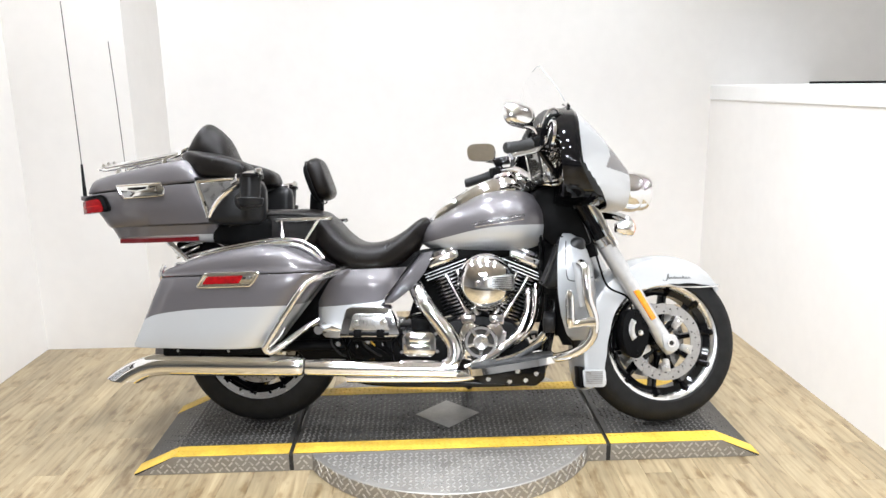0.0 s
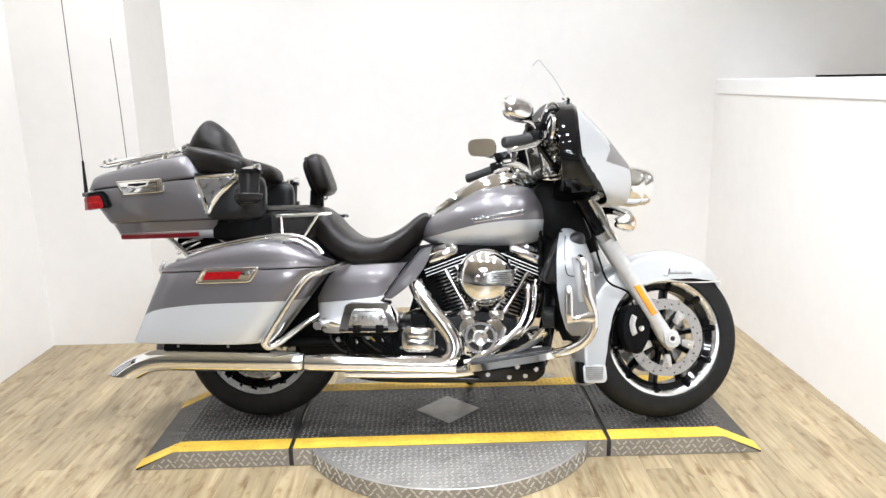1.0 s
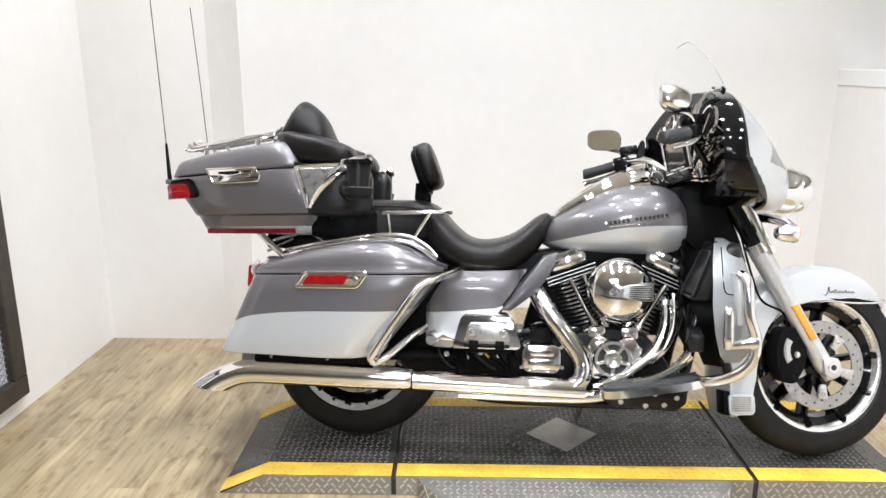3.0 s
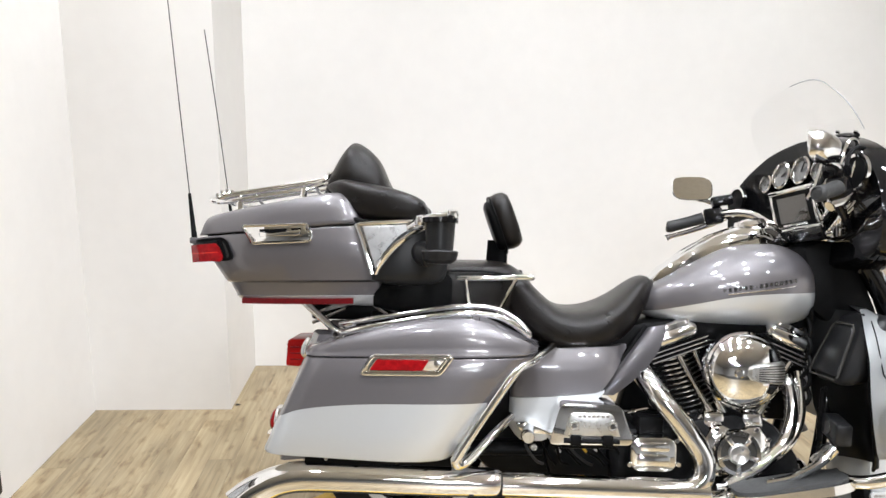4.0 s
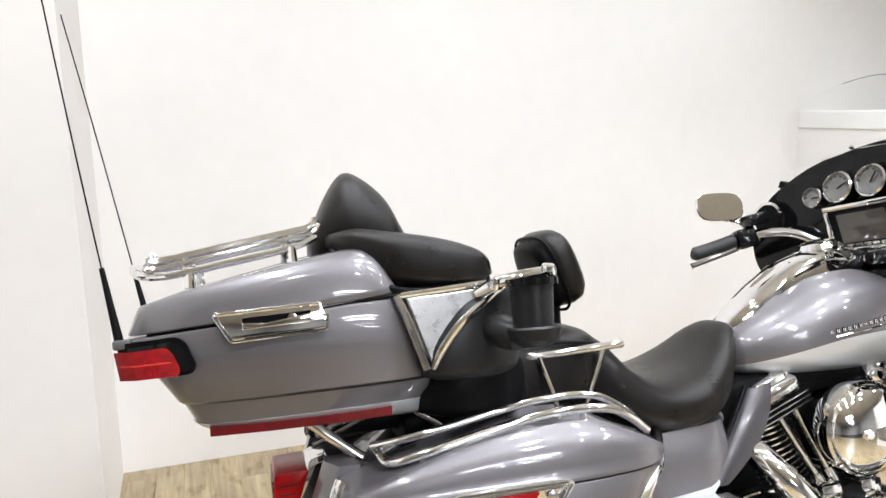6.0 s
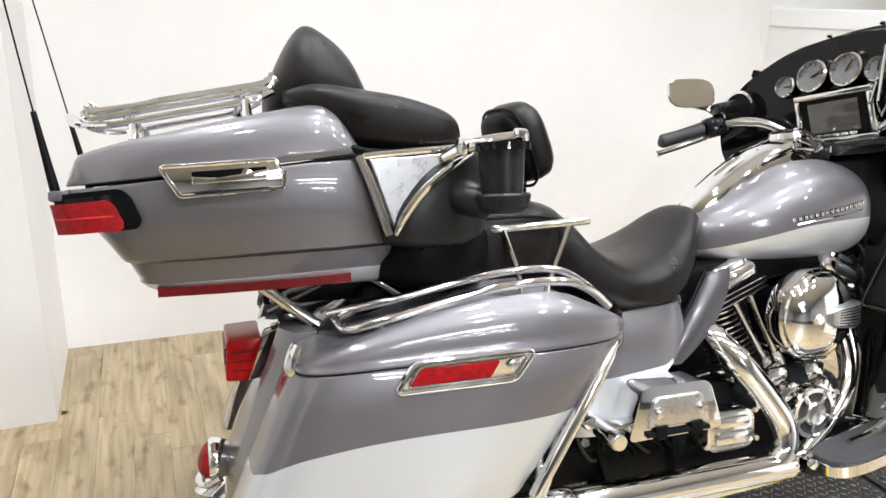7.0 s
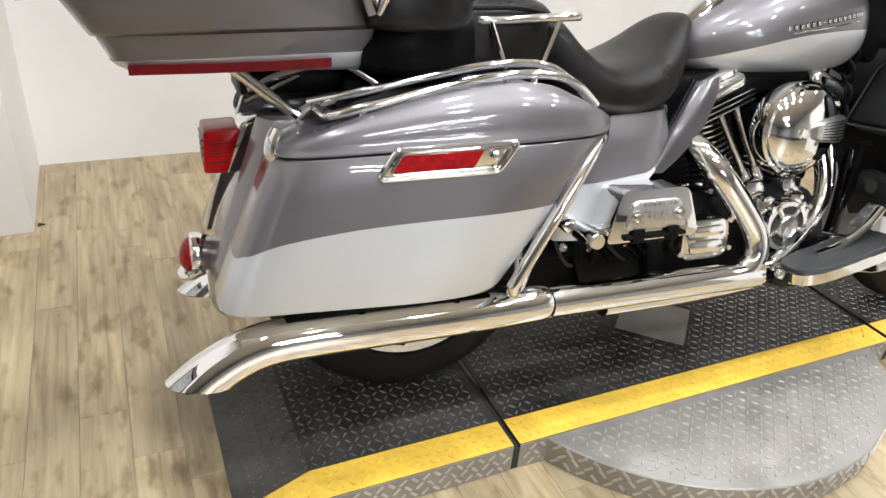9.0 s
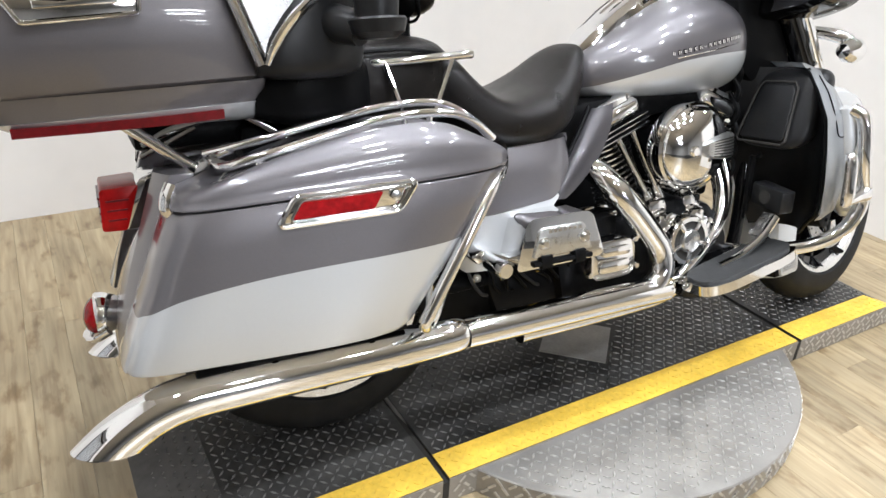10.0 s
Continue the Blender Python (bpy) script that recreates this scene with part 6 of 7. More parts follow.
def cylinder(name, base, top, label):
    b0, t0 = Vector(base), Vector(top)
    d = (t0 - b0).normalized()
    L = (t0 - b0).length
    cyl = P(name, revolve([(0, 0), (0.058, 0), (0.058, L * 0.78), (0, L * 0.78)], base, d, 32), "engine", None, label)
    for k in range(13):
        h = 0.012 + k * (L * 0.74 - 0.012) / 12
        r = 0.080 if k < 11 else 0.083
        f = P("cooling_fin", revolve([(0.05, h - 0.0022), (r, h - 0.0016), (r, h + 0.0016), (0.05, h + 0.0022)], base, d, 40, closed=True), "engine", cyl)
        P("fin_edge", revolve([(r - 0.0015, h - 0.0026), (r + 0.0012, h - 0.0022), (r + 0.0012, h + 0.0022), (r - 0.0015, h + 0.0026)], base, d, 40, closed=True), "fin_edge", cyl)
    m = Matrix.Translation(b0) @ turn_axis(d)
    side = m.to_3x3().inverted()
    # square head with fins, bright rocker cover
    ax = d
    ux = Vector((d.z, 0, -d.x))
    def hbox(u0, u1, y0, y1, h0, h1, bev):
        bm = bmesh.new()
        vs = bmesh.ops.create_cube(bm, size=1)["verts"]
        for v in vs:
            c = v.co.copy()
            v.co = b0 + ux * (u0 + (u1 - u0) * (c.x + 0.5)) + Vector((0, y0 + (y1 - y0) * (c.y + 0.5), 0)) + ax * (h0 + (h1 - h0) * (c.z + 0.5))
        if bev:
            bmesh.ops.bevel(bm, geom=list(bm.edges), offset=bev, segments=3, affect="EDGES", profile=0.5)
        return bm
    for k in range(3):
        h = L * 0.78 + 0.002 + 0.0125 * k
        P("head_fin", hbox(-0.088, 0.088, -0.115, 0.10, h, h + 0.0042, 0.0012), "engine", cyl)
        P("head_fin_edge", hbox(-0.0885, 0.0885, -0.1165, -0.1135, h + 0.0006, h + 0.0036, 0.0), "fin_edge", cyl, smooth=0)
    P("cylinder_head", hbox(-0.070, 0.070, -0.095, 0.09, L * 0.76, L * 0.99, 0.008), "engine", cyl)
    P("rocker_cover", hbox(-0.068, 0.068, -0.128, 0.095, L * 0.925, L * 1.10, 0.018), "chrome", cyl, "chrome rocker cover")
    P("rocker_cap", hbox(-0.050, 0.050, -0.118, 0.085, L * 1.08, L * 1.16, 0.016), "chrome", cyl)
    for s in (-1, 1):
        P("rocker_bolt", bolt(tuple(b0 + ux * (0.05 * s) + Vector((0, -0.10, 0)) + ax * L * 1.10), tuple(ax), 0.009, 0.012), "chrome", cyl)
    for dy, du in ((-0.118, 0.024), (-0.118, -0.006)):
        p0 = b0 + ux * du + Vector((0, dy, 0)) - ax * 0.015 + Vector((0.5 * (0.905 - b0.x), -0.012, 0))
        p1 = b0 + ux * (du * 1.6) + Vector((0, dy + 0.012, 0)) + ax * L * 0.78
        P("pushrod_tube", tube([tuple(p0), tuple(p0.lerp(p1, 0.33))], [0.0135, 0.0135], 14), "chrome", cyl, "chrome pushrod tube")
        P("pushrod_upper", tube([tuple(p0.lerp(p1, 0.32)), tuple(p1)], 0.0095, 12), "chrome", cyl)
    return cyl


cylinder("rear_cylinder", (0.838, 0, 0.415), (0.747, 0, 0.660), "black finned rear cylinder")
cylinder("front_cylinder", (0.968, 0, 0.415), (1.070, 0, 0.660), "black finned front cylinder")
cam_o = [(0.815, 0.30), (0.835, 0.275), (0.95, 0.275), (0.985, 0.31), (0.995, 0.38), (0.965, 0.425), (0.93, 0.42), (0.90, 0.405), (0.86, 0.425), (0.825, 0.42), (0.805, 0.38)]
camc = P("cam_cover", prism(cam_o, -0.200, -0.16, 0.012), "chrome", None, "chrome cam cover")
P("timer_cover", revolve([(0, 0), (0.064, 0), (0.064, 0.020), (0.060, 0.030), (0.050, 0.030), (0.049, 0.024), (0, 0.024)], (0.893, -0.198, 0.352), (0, -1, 0), 40), "chrome", camc, "round chrome timer cover")
# thin dark ring whose colour gives the recess its shade
P("cover_recess", revolve([(0.026, 0.0), (0.049, 0.0), (0.049, 0.0015), (0.026, 0.0015)], (0.893, -0.2218, 0.352), (0, -1, 0), 40, closed=True), "dirt", camc, "black recess", smooth=0)
for k in range(5):
    a = radians(72 * k + 54)
    m = pose(0.893, -0.2225, 0.352) @ Matrix.Rotation(-a, 4, "Y")
    P("cover_spoke", B(0.022, 0.053, -0.008, 0.001, -0.007, 0.007, bevel=0.003, m=m), "chrome", camc)
    P("cover_bolt", bolt((0.893 + 0.055 * math.cos(a), -0.2275, 0.352 + 0.055 * math.sin(a)), r=0.007, h=0.006), "chrome", camc)
P("cover_hub", revolve([(0, 0), (0.029, 0), (0.029, 0.010), (0.025, 0.014), (0.020, 0.010), (0, 0.008)], (0.893, -0.222, 0.352), (0, -1, 0), 28), "satin_metal", camc, "dished bright hub")
for k, (x, z) in enumerate(((0.825, 0.29), (0.96, 0.29), (0.985, 0.385), (0.95, 0.413), (0.84, 0.413), (0.815, 0.36))):
    P("cover_bolt", bolt((x, -0.199, z), r=0.007), "chrome", camc)
for x, z in ((0.845, 0.415), (0.955, 0.415)):
    P("lifter_block", B(x - 0.030, x + 0.030, -0.165, -0.10, z - 0.01, z + 0.035, bevel=0.008), "chrome", camc)
P("oil_filter", revolve([(0, 0), (0.036, 0), (0.038, 0.006), (0.038, 0.085), (0.030, 0.095), (0, 0.096)], (1.06, -0.06, 0.245), (1, 0, 0.15), 28), "chrome", None, "chrome oil filter")
# air cleaner
ac = P("air_cleaner", revolve([(0, 0.0), (0.100, 0.0), (0.1065, 0.010), (0.1065, 0.045), (0.102, 0.060), (0.088, 0.074), (0.055, 0.085), (0.02, 0.089), (0, 0.0895)], (0.915, -0.145, 0.578), (0, -1, 0), 64), "chrome", None, "polished chrome round air cleaner")
P("cleaner_plate", revolve([(0.0, -0.012), (0.092, -0.012), (0.092, 0.0), (0.0, 0.0)], (0.915, -0.150, 0.578), (0, -1, 0), 40), "black", ac)
ins_st = [(0.908, 0.578, 0.010, -0.236), (0.918, 0.578, 0.019, -0.245), (0.94, 0.578, 0.025, -0.247), (0.985, 0.578, 0.030, -0.243), (1.012, 0.578, 0.031, -0.232), (1.020, 0.578, 0.028, -0.215)]
P("cleaner_insert", loft([[(x, -0.19, z - h), (x, y + 0.008, z - h), (x, y, z - h * 0.8), (x, y, z + h * 0.8), (x, y + 0.008, z + h), (x, -0.19, z + h)] for x, z, h, y in ins_st]), "satin_metal", ac, "ribbed bright insert")
for k in range(7):
    q = -0.75 + 0.25 * k
    P("insert_rib", tube([(0.935, -0.2475, 0.578 + 0.024 * q), (0.985, -0.2438, 0.578 + 0.029 * q), (1.012, -0.2328, 0.578 + 0.030 * q)], 0.0012, 5), "satin", ac, smooth=0)
P("cleaner_bolt", bolt((0.886, -0.231, 0.576), r=0.013, h=0.009), "chrome", ac)
P("cleaner_rim", revolve([(0.1065, 0.040), (0.1095, 0.044), (0.1095, 0.052), (0.104, 0.058)], (0.915, -0.145, 0.578), (0, -1, 0), 64, closed=True), "chrome", ac)
P("intake", tube([(0.915, -0.14, 0.58), (0.905, -0.06, 0.58), (0.905, 0.0, 0.56)], 0.04, 20), "engine", None, "black intake manifold")
# gearbox side, starter
P("gearbox", prism([(0.40, 0.20), (0.62, 0.18), (0.66, 0.30), (0.64, 0.40), (0.42, 0.42), (0.36, 0.32)], -0.14, 0.16, 0.02), "engine", None, "black gearbox housing")
gc = P("gearbox_cover", prism(rounded(0.594, 0.722, 0.296, 0.392, 0.028), -0.228, -0.14, 0.012), "chrome", None, "chrome clutch release cover")
P("cover_panel", prism(rounded(0.612, 0.702, 0.312, 0.345, 0.014), -0.235, -0.226, 0.004), "chrome", gc)
P("cover_panel", prism(rounded(0.620, 0.700, 0.355, 0.378, 0.008), -0.235, -0.226, 0.004), "chrome", gc)
for x, z in ((0.602, 0.39), (0.722, 0.385), (0.727, 0.318), (0.592, 0.315)):
    P("cover_bolt", bolt((x, -0.218, z), r=0.008, h=0.012), "chrome", gc)
P("starter_box", B(0.625, 0.695, -0.19, -0.08, 0.392, 0.440, bevel=0.006), "satin", None, "black starter relay box")
tb_o = round_poly([(0.362, 0.386), (0.388, 0.482), (0.402, 0.491), (0.542, 0.491), (0.558, 0.480), (0.588, 0.392), (0.578, 0.382), (0.370, 0.380)], 0.010)
tb = P("side_box", prism(tb_o, -0.278, -0.15, 0.014, segs=4), "chrome", None, "chrome side box cover")
P("box_panel", prism([(0.400, 0.406), (0.415, 0.462), (0.424, 0.469), (0.524, 0.469), (0.533, 0.462), (0.552, 0.406)], -0.2845, -0.2775, 0.005, segs=3), "satin_metal", tb, "satin metal face")
for x in (0.432, 0.518):
    P("box_hinge", B(x - 0.015, x + 0.015, -0.290, -0.262, 0.380, 0.410, bevel=0.004), "satin", tb, "black hinge")
    P("bolt_washer", revolve([(0, 0), (0.015, 0), (0.014, 0.003), (0, 0.003)], (x + (0.012 if x > 0.5 else -0.006), -0.284, 0.436), (0, -1, 0), 24), "alloy", tb)
    P("box_bolt", bolt((x + (0.012 if x > 0.5 else -0.006), -0.287, 0.436), r=0.0095, h=0.006), "chrome", tb)
P("hinge_pin", tube([(0.40, -0.283, 0.392), (0.55, -0.283, 0.392)], 0.006, 8), "satin", tb)
P("box_base", prism([(0.40, 0.360), (0.55, 0.360), (0.565, 0.388), (0.385, 0.388)], -0.245, -0.15, 0.006), "satin", tb)
for k in range(7):
    P("box_script", B(0.437 + 0.0125 * k, 0.446 + 0.0125 * k, -0.2855, -0.284, 0.457, 0.464), "alloy", tb, smooth=0)
both("passenger_peg", lambda: tube([(0.335, -0.16, 0.405), (0.31, -0.24, 0.41), (0.298, -0.325, 0.415), (0.298, -0.345, 0.415)], [0.012, 0.017, 0.019, 0.015], 16), "chrome", None, "folded chrome passenger peg")
P("peg_mount", prism([(0.275, 0.418), (0.30, 0.432), (0.365, 0.405), (0.37, 0.395), (0.29, 0.40)], -0.24, -0.15, 0.006), "chrome")
# side covers in two colours
def curved_panel(x0, x1, lo, hi, y_of, nx=18, nz=10, th=0.03):
    """A bulging side panel: lower and upper edges lo(x), hi(x); y_of(u, z) its outer face."""
    rows = []
    for i in range(nx + 1):
        u = i / nx
        x = x0 + (x1 - x0) * u
        front = []
        for j in range(nz + 1):
            z = lo(x) + (hi(x) - lo(x)) * j / nz
            front.append(Vector((x, y_of(u, z), z)))
        rows.append(front + [Vector((p.x, min(p.y + th, -0.09), p.z)) for p in front[::-1]])
    return loft(rows)


def cover_y(u, z):
    bulge = max(0.0, 1 - abs(2 * u - 0.92) ** 3.5) ** 0.6
    return -0.135 - 0.068 * bulge + 0.30 * max(0.0, z - 0.57) ** 1.35 * 3.0 + 0.05 * max(0.0, u - 0.86)


line_c = lambda x: float(np.interp(x, (0.25, 0.32, 0.42, 0.50, 0.56, 0.62), (0.482, 0.490, 0.499, 0.508, 0.528, 0.578)))
both("side_cover", lambda: curved_panel(0.262, 0.604, lambda x: float(np.interp(x, (0.25, 0.32, 0.42, 0.50, 0.52, 0.61), (0.482, 0.490, 0.499, 0.506, 0.514, 0.630))), lambda x: float(np.interp(x, (0.26, 0.31, 0.36, 0.45, 0.58, 0.62), (0.50, 0.585, 0.625, 0.632, 0.634, 0.634))), cover_y, 26), "grey_charcoal", None, "charcoal frame side cover", smooth=60)
both("lower_side_cover", lambda: curved_panel(0.262, 0.525, lambda x: float(np.interp(x, (0.26, 0.285, 0.36, 0.40, 0.47, 0.526), (0.40, 0.366, 0.366, 0.43, 0.455, 0.508))), lambda x: max(line_c(x) - 0.0015, 0.40), lambda u, z: cover_y(u * 0.769, z) + 0.001 + 0.10 * max(0.0, 0.42 - z)), "silver", None, "silver lower side cover", smooth=60)


def deflector():
    def edge(a, b, c, t):
        a, b, c = Vector(a), Vector(b), Vector(c)
        m = 2 * b - (a + c) / 2
        return a * (1 - t) ** 2 + m * 2 * t * (1 - t) + c * t * t
    rows = []
    for t in np.linspace(0, 1, 13):
        lft = edge((0.513, -0.176, 0.500), (0.583, -0.150, 0.594), (0.662, -0.126, 0.687), t)
        rgt = edge((0.552, -0.185, 0.498), (0.662, -0.170, 0.594), (0.708, -0.146, 0.698), t)
        row = []
        for k in range(11):
            q = k / 10
            p_ = lft.lerp(rgt, q)
            p_ += Vector((-0.35, -0.93, 0)) * (0.016 * math.sin(math.pi * q ** 0.6) * (0.55 + 0.45 * math.sin(math.pi * t)))
            row.append(p_)
        rows.append(row)
    bm = loft(rows, caps=False, closed=False)
    bmesh.ops.solidify(bm, geom=list(bm.faces), thickness=0.007)
    return bm


both("heat_deflector", deflector, "grey_charcoal", None, "charcoal knee heat deflector", smooth=60)
both("deflector_lip", lambda: tube([(0.516, -0.175, 0.495), (0.551, -0.161, 0.545), (0.583, -0.150, 0.592), (0.619, -0.138, 0.641), (0.654, -0.126, 0.690)], 0.006, 10), "satin")
# frame tubes
for s in (-1, 1):
    P("frame_tube", tube([(1.24, s * 0.04, 0.74), (1.20, s * 0.10, 0.58), (1.16, s * 0.13, 0.35), (1.12, s * 0.13, 0.215), (1.02, s * 0.13, 0.182), (0.50, s * 0.13, 0.182), (0.36, s * 0.13, 0.22)], 0.018, 12), "black", None, "black frame tube")
    P("swing_arm", tube([(0.36, s * 0.13, 0.33), (0.10, s * 0.135, 0.325), (-0.03, s * 0.135, 0.322)], 0.024, 12, flat=0.7), "satin", None, "black swing arm")
    P("shock", tube([(0.08, s * 0.15, 0.33), (0.02, s * 0.15, 0.55)], 0.024, 12), "satin", None, "black shock absorber")
P("oil_pan", B(0.50, 1.05, -0.11, 0.11, 0.170, 0.23, bevel=0.02), "satin", None, "black oil pan")
P("lower_cover", prism([(0.86, 0.215), (0.90, 0.195), (1.10, 0.185), (1.135, 0.215), (1.14, 0.27), (1.10, 0.29), (0.88, 0.26)], -0.24, -0.15, 0.012), "black", None, "black brake linkage cover")
for x, z in ((0.92, 0.215), (1.0, 0.205), (1.06, 0.21), (1.03, 0.245), (1.10, 0.235)):
    P("linkage_bolt", bolt((x, -0.239, z), r=0.009, h=0.006), "alloy")
P("centre_mass", prism([(0.60, 0.42), (0.66, 0.62), (0.75, 0.68), (1.08, 0.68), (1.17, 0.60), (1.14, 0.40)], -0.03, 0.03, 0.01), "satin", None, "black wiring and frame backbone behind the engine")
P("backbone", prism([(0.30, 0.62), (0.66, 0.70), (1.22, 0.76), (1.22, 0.70), (0.70, 0.62), (0.40, 0.50)], -0.10, 0.10, 0.02), "satin", None, "black frame backbone")
P("rear_inner", prism([(0.10, 0.36), (0.16, 0.60), (0.40, 0.60), (0.40, 0.22), (0.24, 0.22)], -0.12, 0.14, 0.02), "satin", None, "black battery and swing arm mount")
P("side_stand", tube([(0.80, 0.16, 0.17), (0.84, 0.27, 0.08), (0.86, 0.33, 0.078)], 0.013, 10), "satin", None, "black side stand")

# ---- footboards, brake pedal
for side in (1, -1):
    fl = (lambda b: b) if side == 1 else mirrored
    fm = pose(1.005, -0.285, 0.292, 0, -9, 2)
    def plan(x0, x1, hw, z0, z1):
        bm = bmesh.new()
        pts = []
        for k in range(28):
            a = 2 * math.pi * k / 28
            c, s_ = math.cos(a), math.sin(a)
            pts.append(((x0 + x1) / 2 + (x1 - x0) / 2 * math.copysign(abs(c) ** 0.5, c), hw * math.copysign(abs(s_) ** 0.6, s_)))
        return loft([[fm @ Vector((x, y, z)) for x, y in pts] for z in (z0, z1)], bm)
    fb = P("footboard", fl(plan(-0.165, 0.165, 0.064, -0.024, 0.001)), "chrome", None, "chrome-edged black rubber footboard")
    P("board_pad", fl(plan(-0.152, 0.152, 0.052, 0.0015, 0.008)), "grip", fb, "black rubber pad")
    P("board_arm", fl(tube([(0.97, -0.16, 0.26), (0.99, -0.23, 0.268), (0.99, -0.29, 0.275)], 0.014, 12)), "chrome", fb)
P("brake_pedal", tube([(0.95, -0.27, 0.285), (1.02, -0.275, 0.305), (1.09, -0.275, 0.345), (1.13, -0.275, 0.385)], [0.010, 0.010, 0.011, 0.012], 12, flat=1.8), "chrome", None, "chrome brake pedal")
P("pedal_pad", B(-0.036, 0.036, -0.022, 0.022, -0.004, 0.006, bevel=0.004, m=pose(1.105, -0.262, 0.368, 0, -46, 0)), "alloy", None, "bright brake pedal pad")
P("brake_rod", tube([(0.83, -0.235, 0.262), (1.00, -0.24, 0.285), (1.16, -0.235, 0.315)], 0.008, 10), "alloy")

# ---- lower fairings with engine guard
for side in (1, -1):
    fl = (lambda b: b) if side == 1 else mirrored
    rows = []
    for z, x0, x1, yo, yi in ((0.372, 1.225, 1.300, -0.315, -0.16), (0.40, 1.200, 1.318, -0.348, -0.15), (0.47, 1.178, 1.328, -0.368, -0.14), (0.55, 1.166, 1.326, -0.374, -0.13), (0.64, 1.166, 1.318, -0.364, -0.12), (0.70, 1.172, 1.298, -0.330, -0.115), (0.745, 1.185, 1.268, -0.29, -0.115), (0.762, 1.20, 1.24, -0.25, -0.12)):
        row = []
        for k in range(13):
            t = k / 12
            a = t * math.pi / 2
            row.append(Vector((x0 + (x1 - x0) * math.sin(a) ** 0.7, yo + (yi - yo) * (1 - math.cos(a) ** 0.55), z)))
        rows.append(row)
    sh = loft(rows, caps=False, closed=False)
    bmesh.ops.solidify(sh, geom=list(sh.faces), thickness=0.006)
    low = P("lower_fairing", fl(sh), "silver", None, "silver lower leg fairing", smooth=50)
    def leaning(bm, k=0.41, z0=0.565):
        for v in bm.verts:
            v.co.x += k * (v.co.z - z0)
        return bm
    upper = leaning(body(stations([(1.128, -0.205, 0.575, 0.705, 0.055, 5), (1.138, -0.212, 0.560, 0.735, 0.082, 5), (1.165, -0.220, 0.556, 0.748, 0.094, 4.5), (1.205, -0.215, 0.565, 0.742, 0.088, 4), (1.235, -0.19, 0.60, 0.70, 0.065, 3)], 4), 36))
    P("inner_lining", fl(upper), "pod_black", low, "black inner lining with pocket", smooth=50)
    rows = []
    for z, x0, x1, yo, yi in ((0.325, 1.240, 1.300, -0.262, -0.125), (0.366, 1.222, 1.300, -0.300, -0.12), (0.40, 1.200, 1.318, -0.338, -0.115), (0.47, 1.180, 1.328, -0.360, -0.11), (0.55, 1.168, 1.326, -0.366, -0.105), (0.64, 1.168, 1.318, -0.356, -0.10), (0.70, 1.174, 1.298, -0.325, -0.10), (0.75, 1.190, 1.268, -0.28, -0.10)):
        rows.append([Vector((x0 + 0.004 + 0.055 * math.sin(math.pi * q) ** 0.7 - 0.03 * q, yo + 0.004 + (yi - yo) * q, z)) for q in np.linspace(0, 1, 17)])
    lining = loft(rows, caps=False, closed=False)
    bmesh.ops.solidify(lining, geom=list(lining.faces), thickness=0.006)
    P("lower_lining", fl(lining), "pod_black", low, "black hollowed lower lining", smooth=60)
    P("lining_edge", fl(tube([tuple(r[0]) for r in rows], 0.005, 8)), "satin", low)
    door_o = [(-0.068, -0.062), (-0.060, -0.070), (0.060, -0.070), (0.068, -0.062), (0.052, 0.052), (0.040, 0.064), (-0.040, 0.064), (-0.052, 0.052)]
    dbm = prism(door_o, -0.006, 0.006, 0.004, segs=3)
    for v in dbm.verts:
        a_, b_, c_ = v.co
        v.co = Vector((1.1265 + b_ + 0.41 * (c_ + 0.648 - 0.565), -0.208 + a_, 0.648 + c_))
    P("pocket_door", fl(dbm), "pod_black", low, "black pocket door", smooth=40)
    groove_pts = [(1.1215 + 0.41 * (0.648 + c_ * 1.10 - 0.565), -0.208 + a_ * 1.10, 0.648 + c_ * 1.10) for a_, c_ in door_o]
    P("door_groove", fl(tube(groove_pts + groove_pts[:1], 0.003, 6, smooth_path=False)), "dirt", low)
    P("speaker_box", fl(B(-0.055, 0.055, -0.022, 0.022, -0.030, 0.030, bevel=0.008, m=pose(1.150, -0.245, 0.432, 0, -6, 82))), "pod_black", low, "black box with a round opening")
    P("box_hole", fl(revolve([(0, 0), (0.017, 0), (0.017, 0.003), (0, 0.003)], (1.1275, -0.241, 0.434), (-1, 0.1, 0.1), 20)), "dirt", low)
    P("lining_rib", fl(tube([(1.148, -0.175, 0.53), (1.142, -0.172, 0.45), (1.14, -0.17, 0.38)], 0.008, 8)), "satin", low)
    P("lining_bolt", fl(bolt((1.139, -0.205, 0.535), (-1, 0, 0), 0.007, 0.006)), "satin", low)
    LOWZ = ((0.372, 1.225, 1.300, -0.315, -0.16), (0.40, 1.200, 1.318, -0.348, -0.15), (0.47, 1.178, 1.328, -0.368, -0.14), (0.55, 1.166, 1.326, -0.374, -0.13), (0.64, 1.166, 1.318, -0.364, -0.12), (0.70, 1.172, 1.298, -0.330, -0.115), (0.745, 1.185, 1.268, -0.29, -0.115))

    def low_y(x, z):
        x0, x1, yo, yi = (float(np.interp(z, [r[0] for r in LOWZ], [r[c] for r in LOWZ])) for c in (1, 2, 3, 4))
        sn = min(1.0, max(0.0, (x - x0) / (x1 - x0))) ** (1 / 0.7)
        return yo + (yi - yo) * (1 - math.sqrt(1 - sn * sn) ** 0.55)
    seam_pts = [(x, low_y(x, z) - 0.0008, z) for x, z in ((1.205, 0.735), (1.200, 0.70), (1.197, 0.66), (1.198, 0.62), (1.205, 0.598), (1.225, 0.592), (1.25, 0.594), (1.275, 0.598), (1.30, 0.602))]
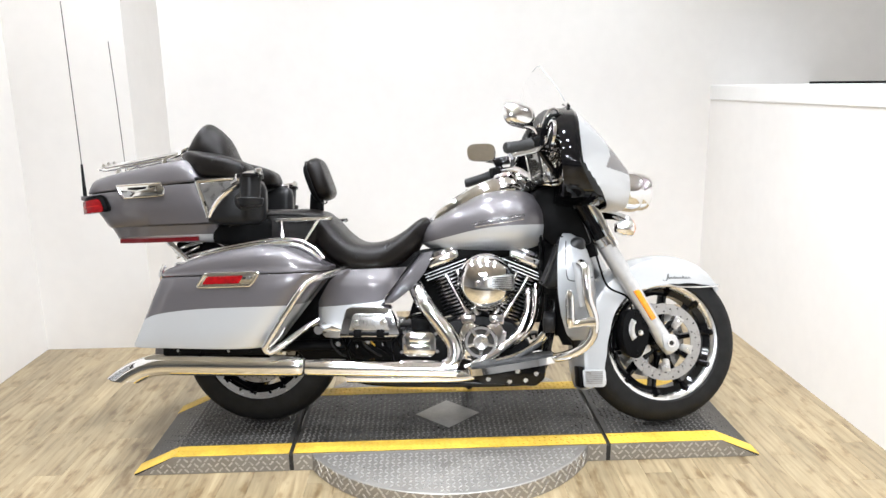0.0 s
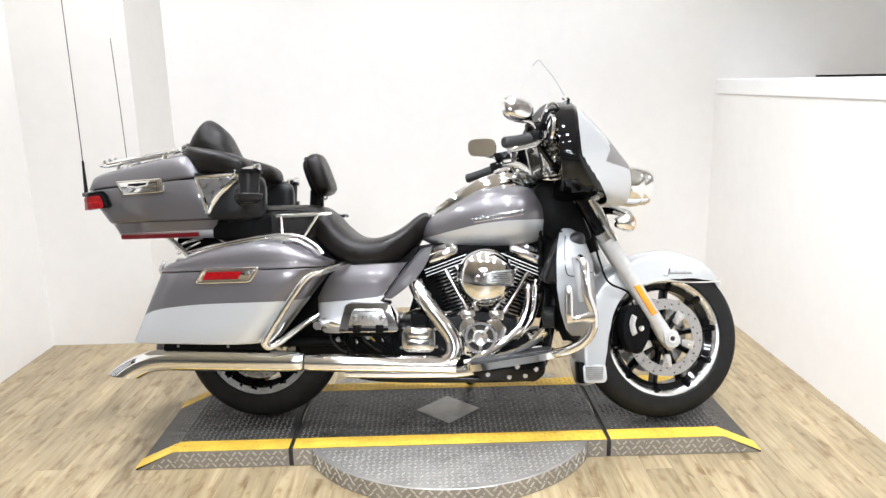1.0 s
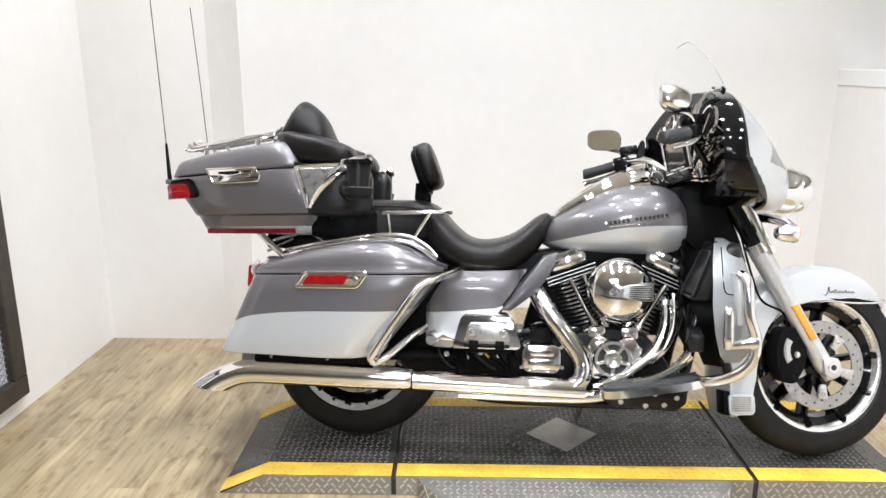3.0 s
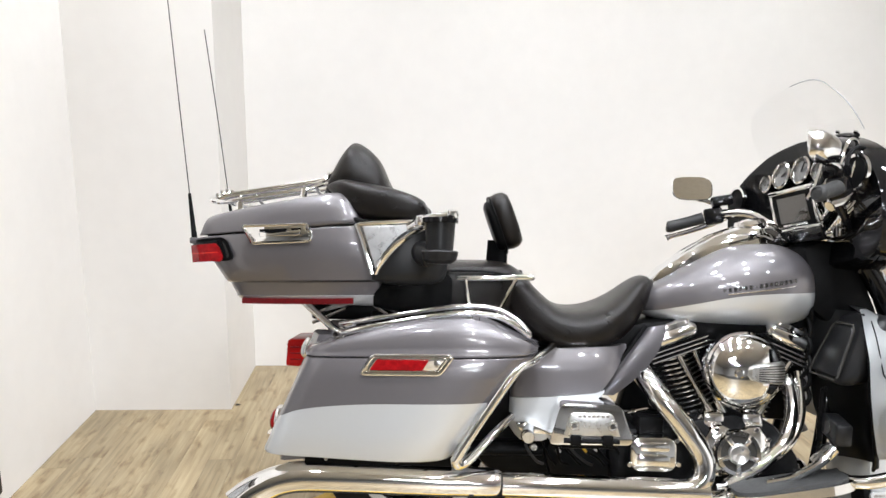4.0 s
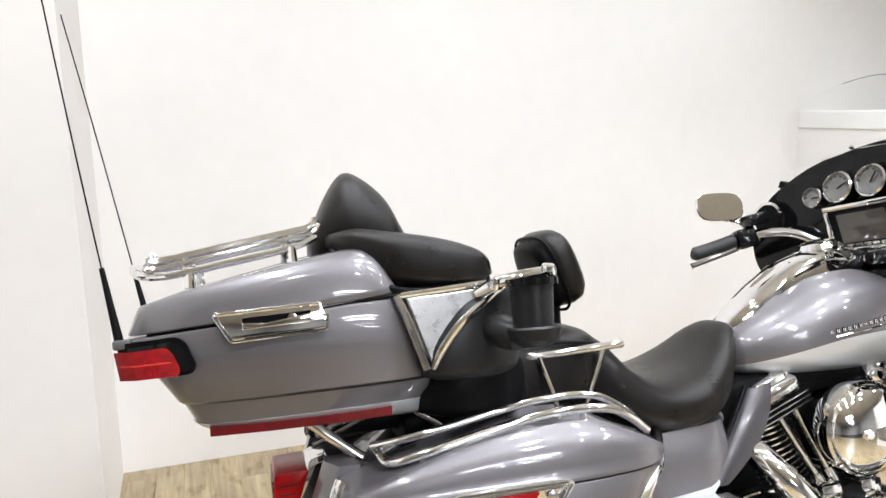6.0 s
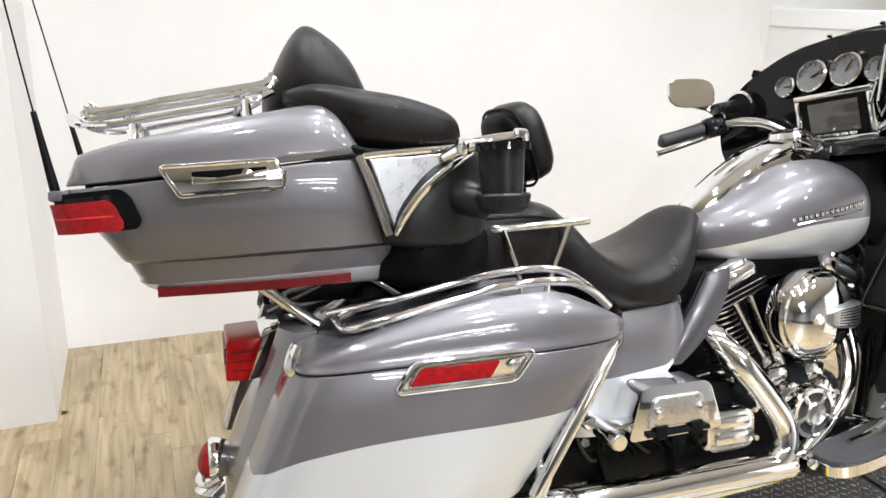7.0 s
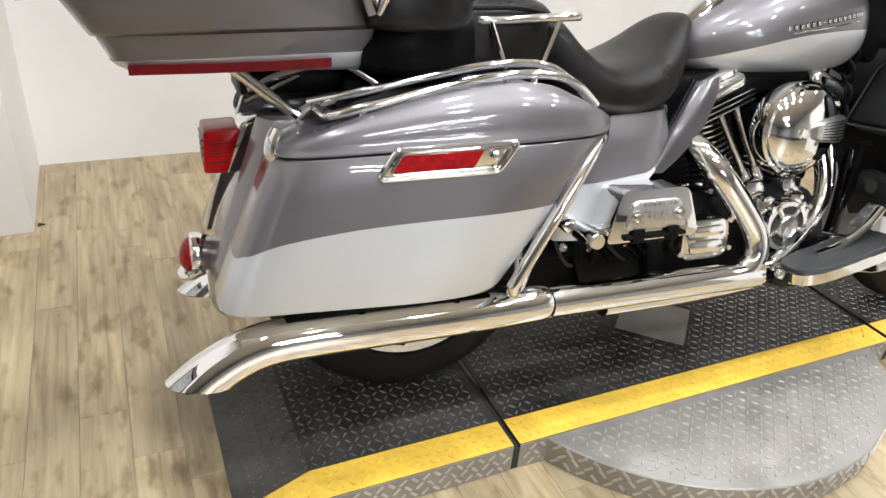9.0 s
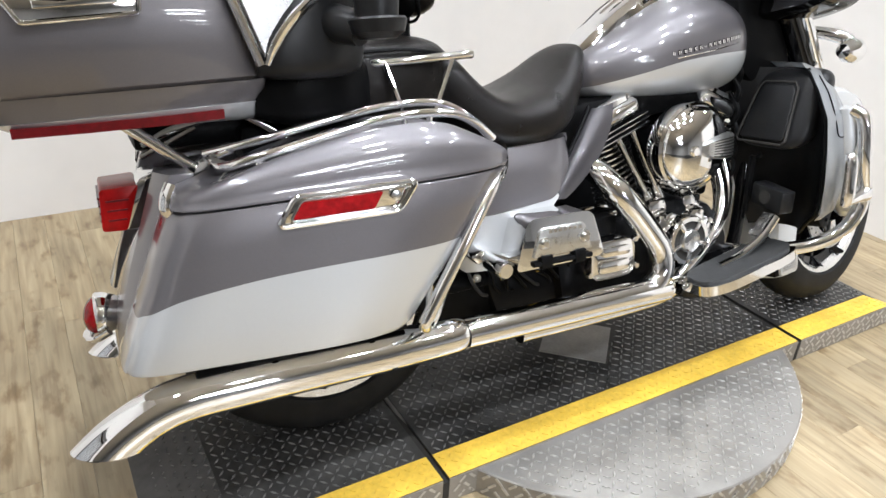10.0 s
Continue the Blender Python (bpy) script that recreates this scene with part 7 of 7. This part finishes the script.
    P("panel_seam", fl(tube(seam_pts, 0.0016, 6)), "satin", low)
    g = [(1.245, -0.365, 0.655), (1.258, -0.385, 0.640), (1.262, -0.395, 0.60), (1.268, -0.398, 0.53), (1.290, -0.392, 0.46), (1.286, -0.385, 0.40), (1.252, -0.37, 0.352), (1.19, -0.33, 0.316), (1.12, -0.24, 0.292), (1.08, -0.15, 0.28)]
    eg = P("engine_guard", fl(tube(g, 0.0175, 16)), "chrome", None, "chrome tubular engine guard")
    P("highway_peg", fl(tube([(1.200, -0.405, 0.560), (1.203, -0.41, 0.54), (1.205, -0.41, 0.46), (1.203, -0.405, 0.432)], [0.009, 0.016, 0.016, 0.010], 14)), "chrome", eg, "chrome highway peg")
    P("peg_clamp", fl(tube([(1.205, -0.405, 0.440), (1.25, -0.402, 0.448), (1.288, -0.392, 0.452)], [0.012, 0.015, 0.024], 14)), "chrome", eg)
    P("guard_recess", fl(tube([(1.240, -0.352, 0.66), (1.252, -0.358, 0.58), (1.258, -0.358, 0.50)], [0.020, 0.024, 0.014], 16)), "silver", low)

# ---- wiring and small hardware in the dark gaps
for k in range(9):
    x = 0.31 + 0.035 * k
    P("wiring_loom", tube([(x, -0.13, 0.40 - 0.01 * (k % 3)), (x + 0.02 * math.sin(k), -0.165, 0.345), (x + 0.03, -0.155, 0.30 + 0.012 * (k % 2)), (x + 0.055, -0.14, 0.285)], 0.0042, 8), "satin" if k % 4 else "grip", None, "black wiring loom")
P("earth_wire", tube([(0.462, -0.168, 0.372), (0.468, -0.178, 0.350), (0.482, -0.172, 0.332)], 0.0035, 8), "yellow", None, "yellow-green wire")
for x, z, r in ((0.335, 0.335, 0.012), (0.405, 0.325, 0.010), (0.452, 0.345, 0.013), (0.515, 0.335, 0.010), (0.560, 0.315, 0.009), (0.30, 0.375, 0.009), (0.585, 0.425, 0.009), (0.72, 0.43, 0.008)):
    P("frame_bolt", bolt((x, -0.142, z), r=r, h=0.010), "alloy")
for k in range(5):
    P("oil_line", tube([(0.60 + 0.02 * k, -0.12, 0.43), (0.66 + 0.03 * k, -0.15, 0.455 - 0.01 * k), (0.74 + 0.02 * k, -0.14, 0.44)], 0.0055, 8), "satin" if k % 2 else "chrome", None, "oil line")
for k, (x, z) in enumerate(((-0.24, 0.335), (-0.16, 0.333), (-0.05, 0.334), (0.03, 0.332))):
    P("bracket_bolt", bolt((x, -0.301, z), r=0.006, h=0.006), "satin" if k % 2 else "alloy")
for k in range(6):
    z = 0.44 + 0.05 * k
    P("guard_hose", tube([(1.10 + 0.008 * k, -0.10, z), (1.13, -0.13, z + 0.05), (1.125, -0.10, z + 0.10)], 0.0065, 8), "satin", None, "black hose")


# ---------------------------------------------------------------- floor planks
floor = new("floor")
floor.matrix_world = ROOM
tagged(floor, "light oak vinyl plank floor with grey streaks", "floor", kind="structure")
PW, PL = 0.104, 0.92


def plank_mesh(length):
    bm = bmesh.new()
    a, b, g = PW / 2 - 0.00015, length / 2 - 0.00015, 0.0005
    lo_ = [bm.verts.new((x, y, -0.006)) for x, y in ((-a, -b), (a, -b), (a, b), (-a, b))]
    hi_ = [bm.verts.new((x, y, -0.0008)) for x, y in ((-a, -b), (a, -b), (a, b), (-a, b))]
    tp = [bm.verts.new((x, y, 0)) for x, y in ((-a + g, -b + g), (a - g, -b + g), (a - g, b - g), (-a + g, b - g))]
    for r0, r1 in ((lo_, hi_), (hi_, tp)):
        for k in range(4):
            bm.faces.new((r0[k], r0[(k + 1) % 4], r1[(k + 1) % 4], r1[k]))
    bm.faces.new(tp)
    return finish("plank", bm, M["plank"], 0)


full = plank_mesh(PL)
cols = int((FAR - WL) / PW) + 1
shift = [random.random() for _ in range(cols)]
field = bmesh.new()
for c in range(cols):
    v = BACK - shift[c] * PL
    while v < WB:
        a, b = max(v, BACK), min(v + PL, WB)
        u = WL + (c + 0.5) * PW
        if b - a > 0.02:
            if u < WR + 0.05 and b > -2.9:
                ob = new("plank", full if b - a > PL - 1e-4 else plank_mesh(b - a))
                ob.parent = floor
                ob.location = (u, (a + b) / 2, 0)
            else:
                box(field, u - PW / 2 + 0.0003, u + PW / 2 - 0.0003, a + 0.0003, b - 0.0003, -0.006, 0.0)
        v += PL
# the same planks run on into the unseen open bay added beyond the side wall
for c in range(int((WL - OPEN) / PW)):
    v = BACK - PL * ((c * 0.37) % 1.0)
    while v < -1.15:
        a, b = max(v, BACK), min(v + PL, -1.15)
        if b - a > 0.02:
            u = WL - (c + 0.5) * PW
            box(field, u - PW / 2 + 0.0003, u + PW / 2 - 0.0003, a + 0.0003, b - 0.0003, -0.006, 0.0)
        v += PL
far_planks = new("far_planks", finish("far_planks", field, M["plank"], 0))
far_planks.parent = floor
tagged(far_planks, "", kind="stuff")
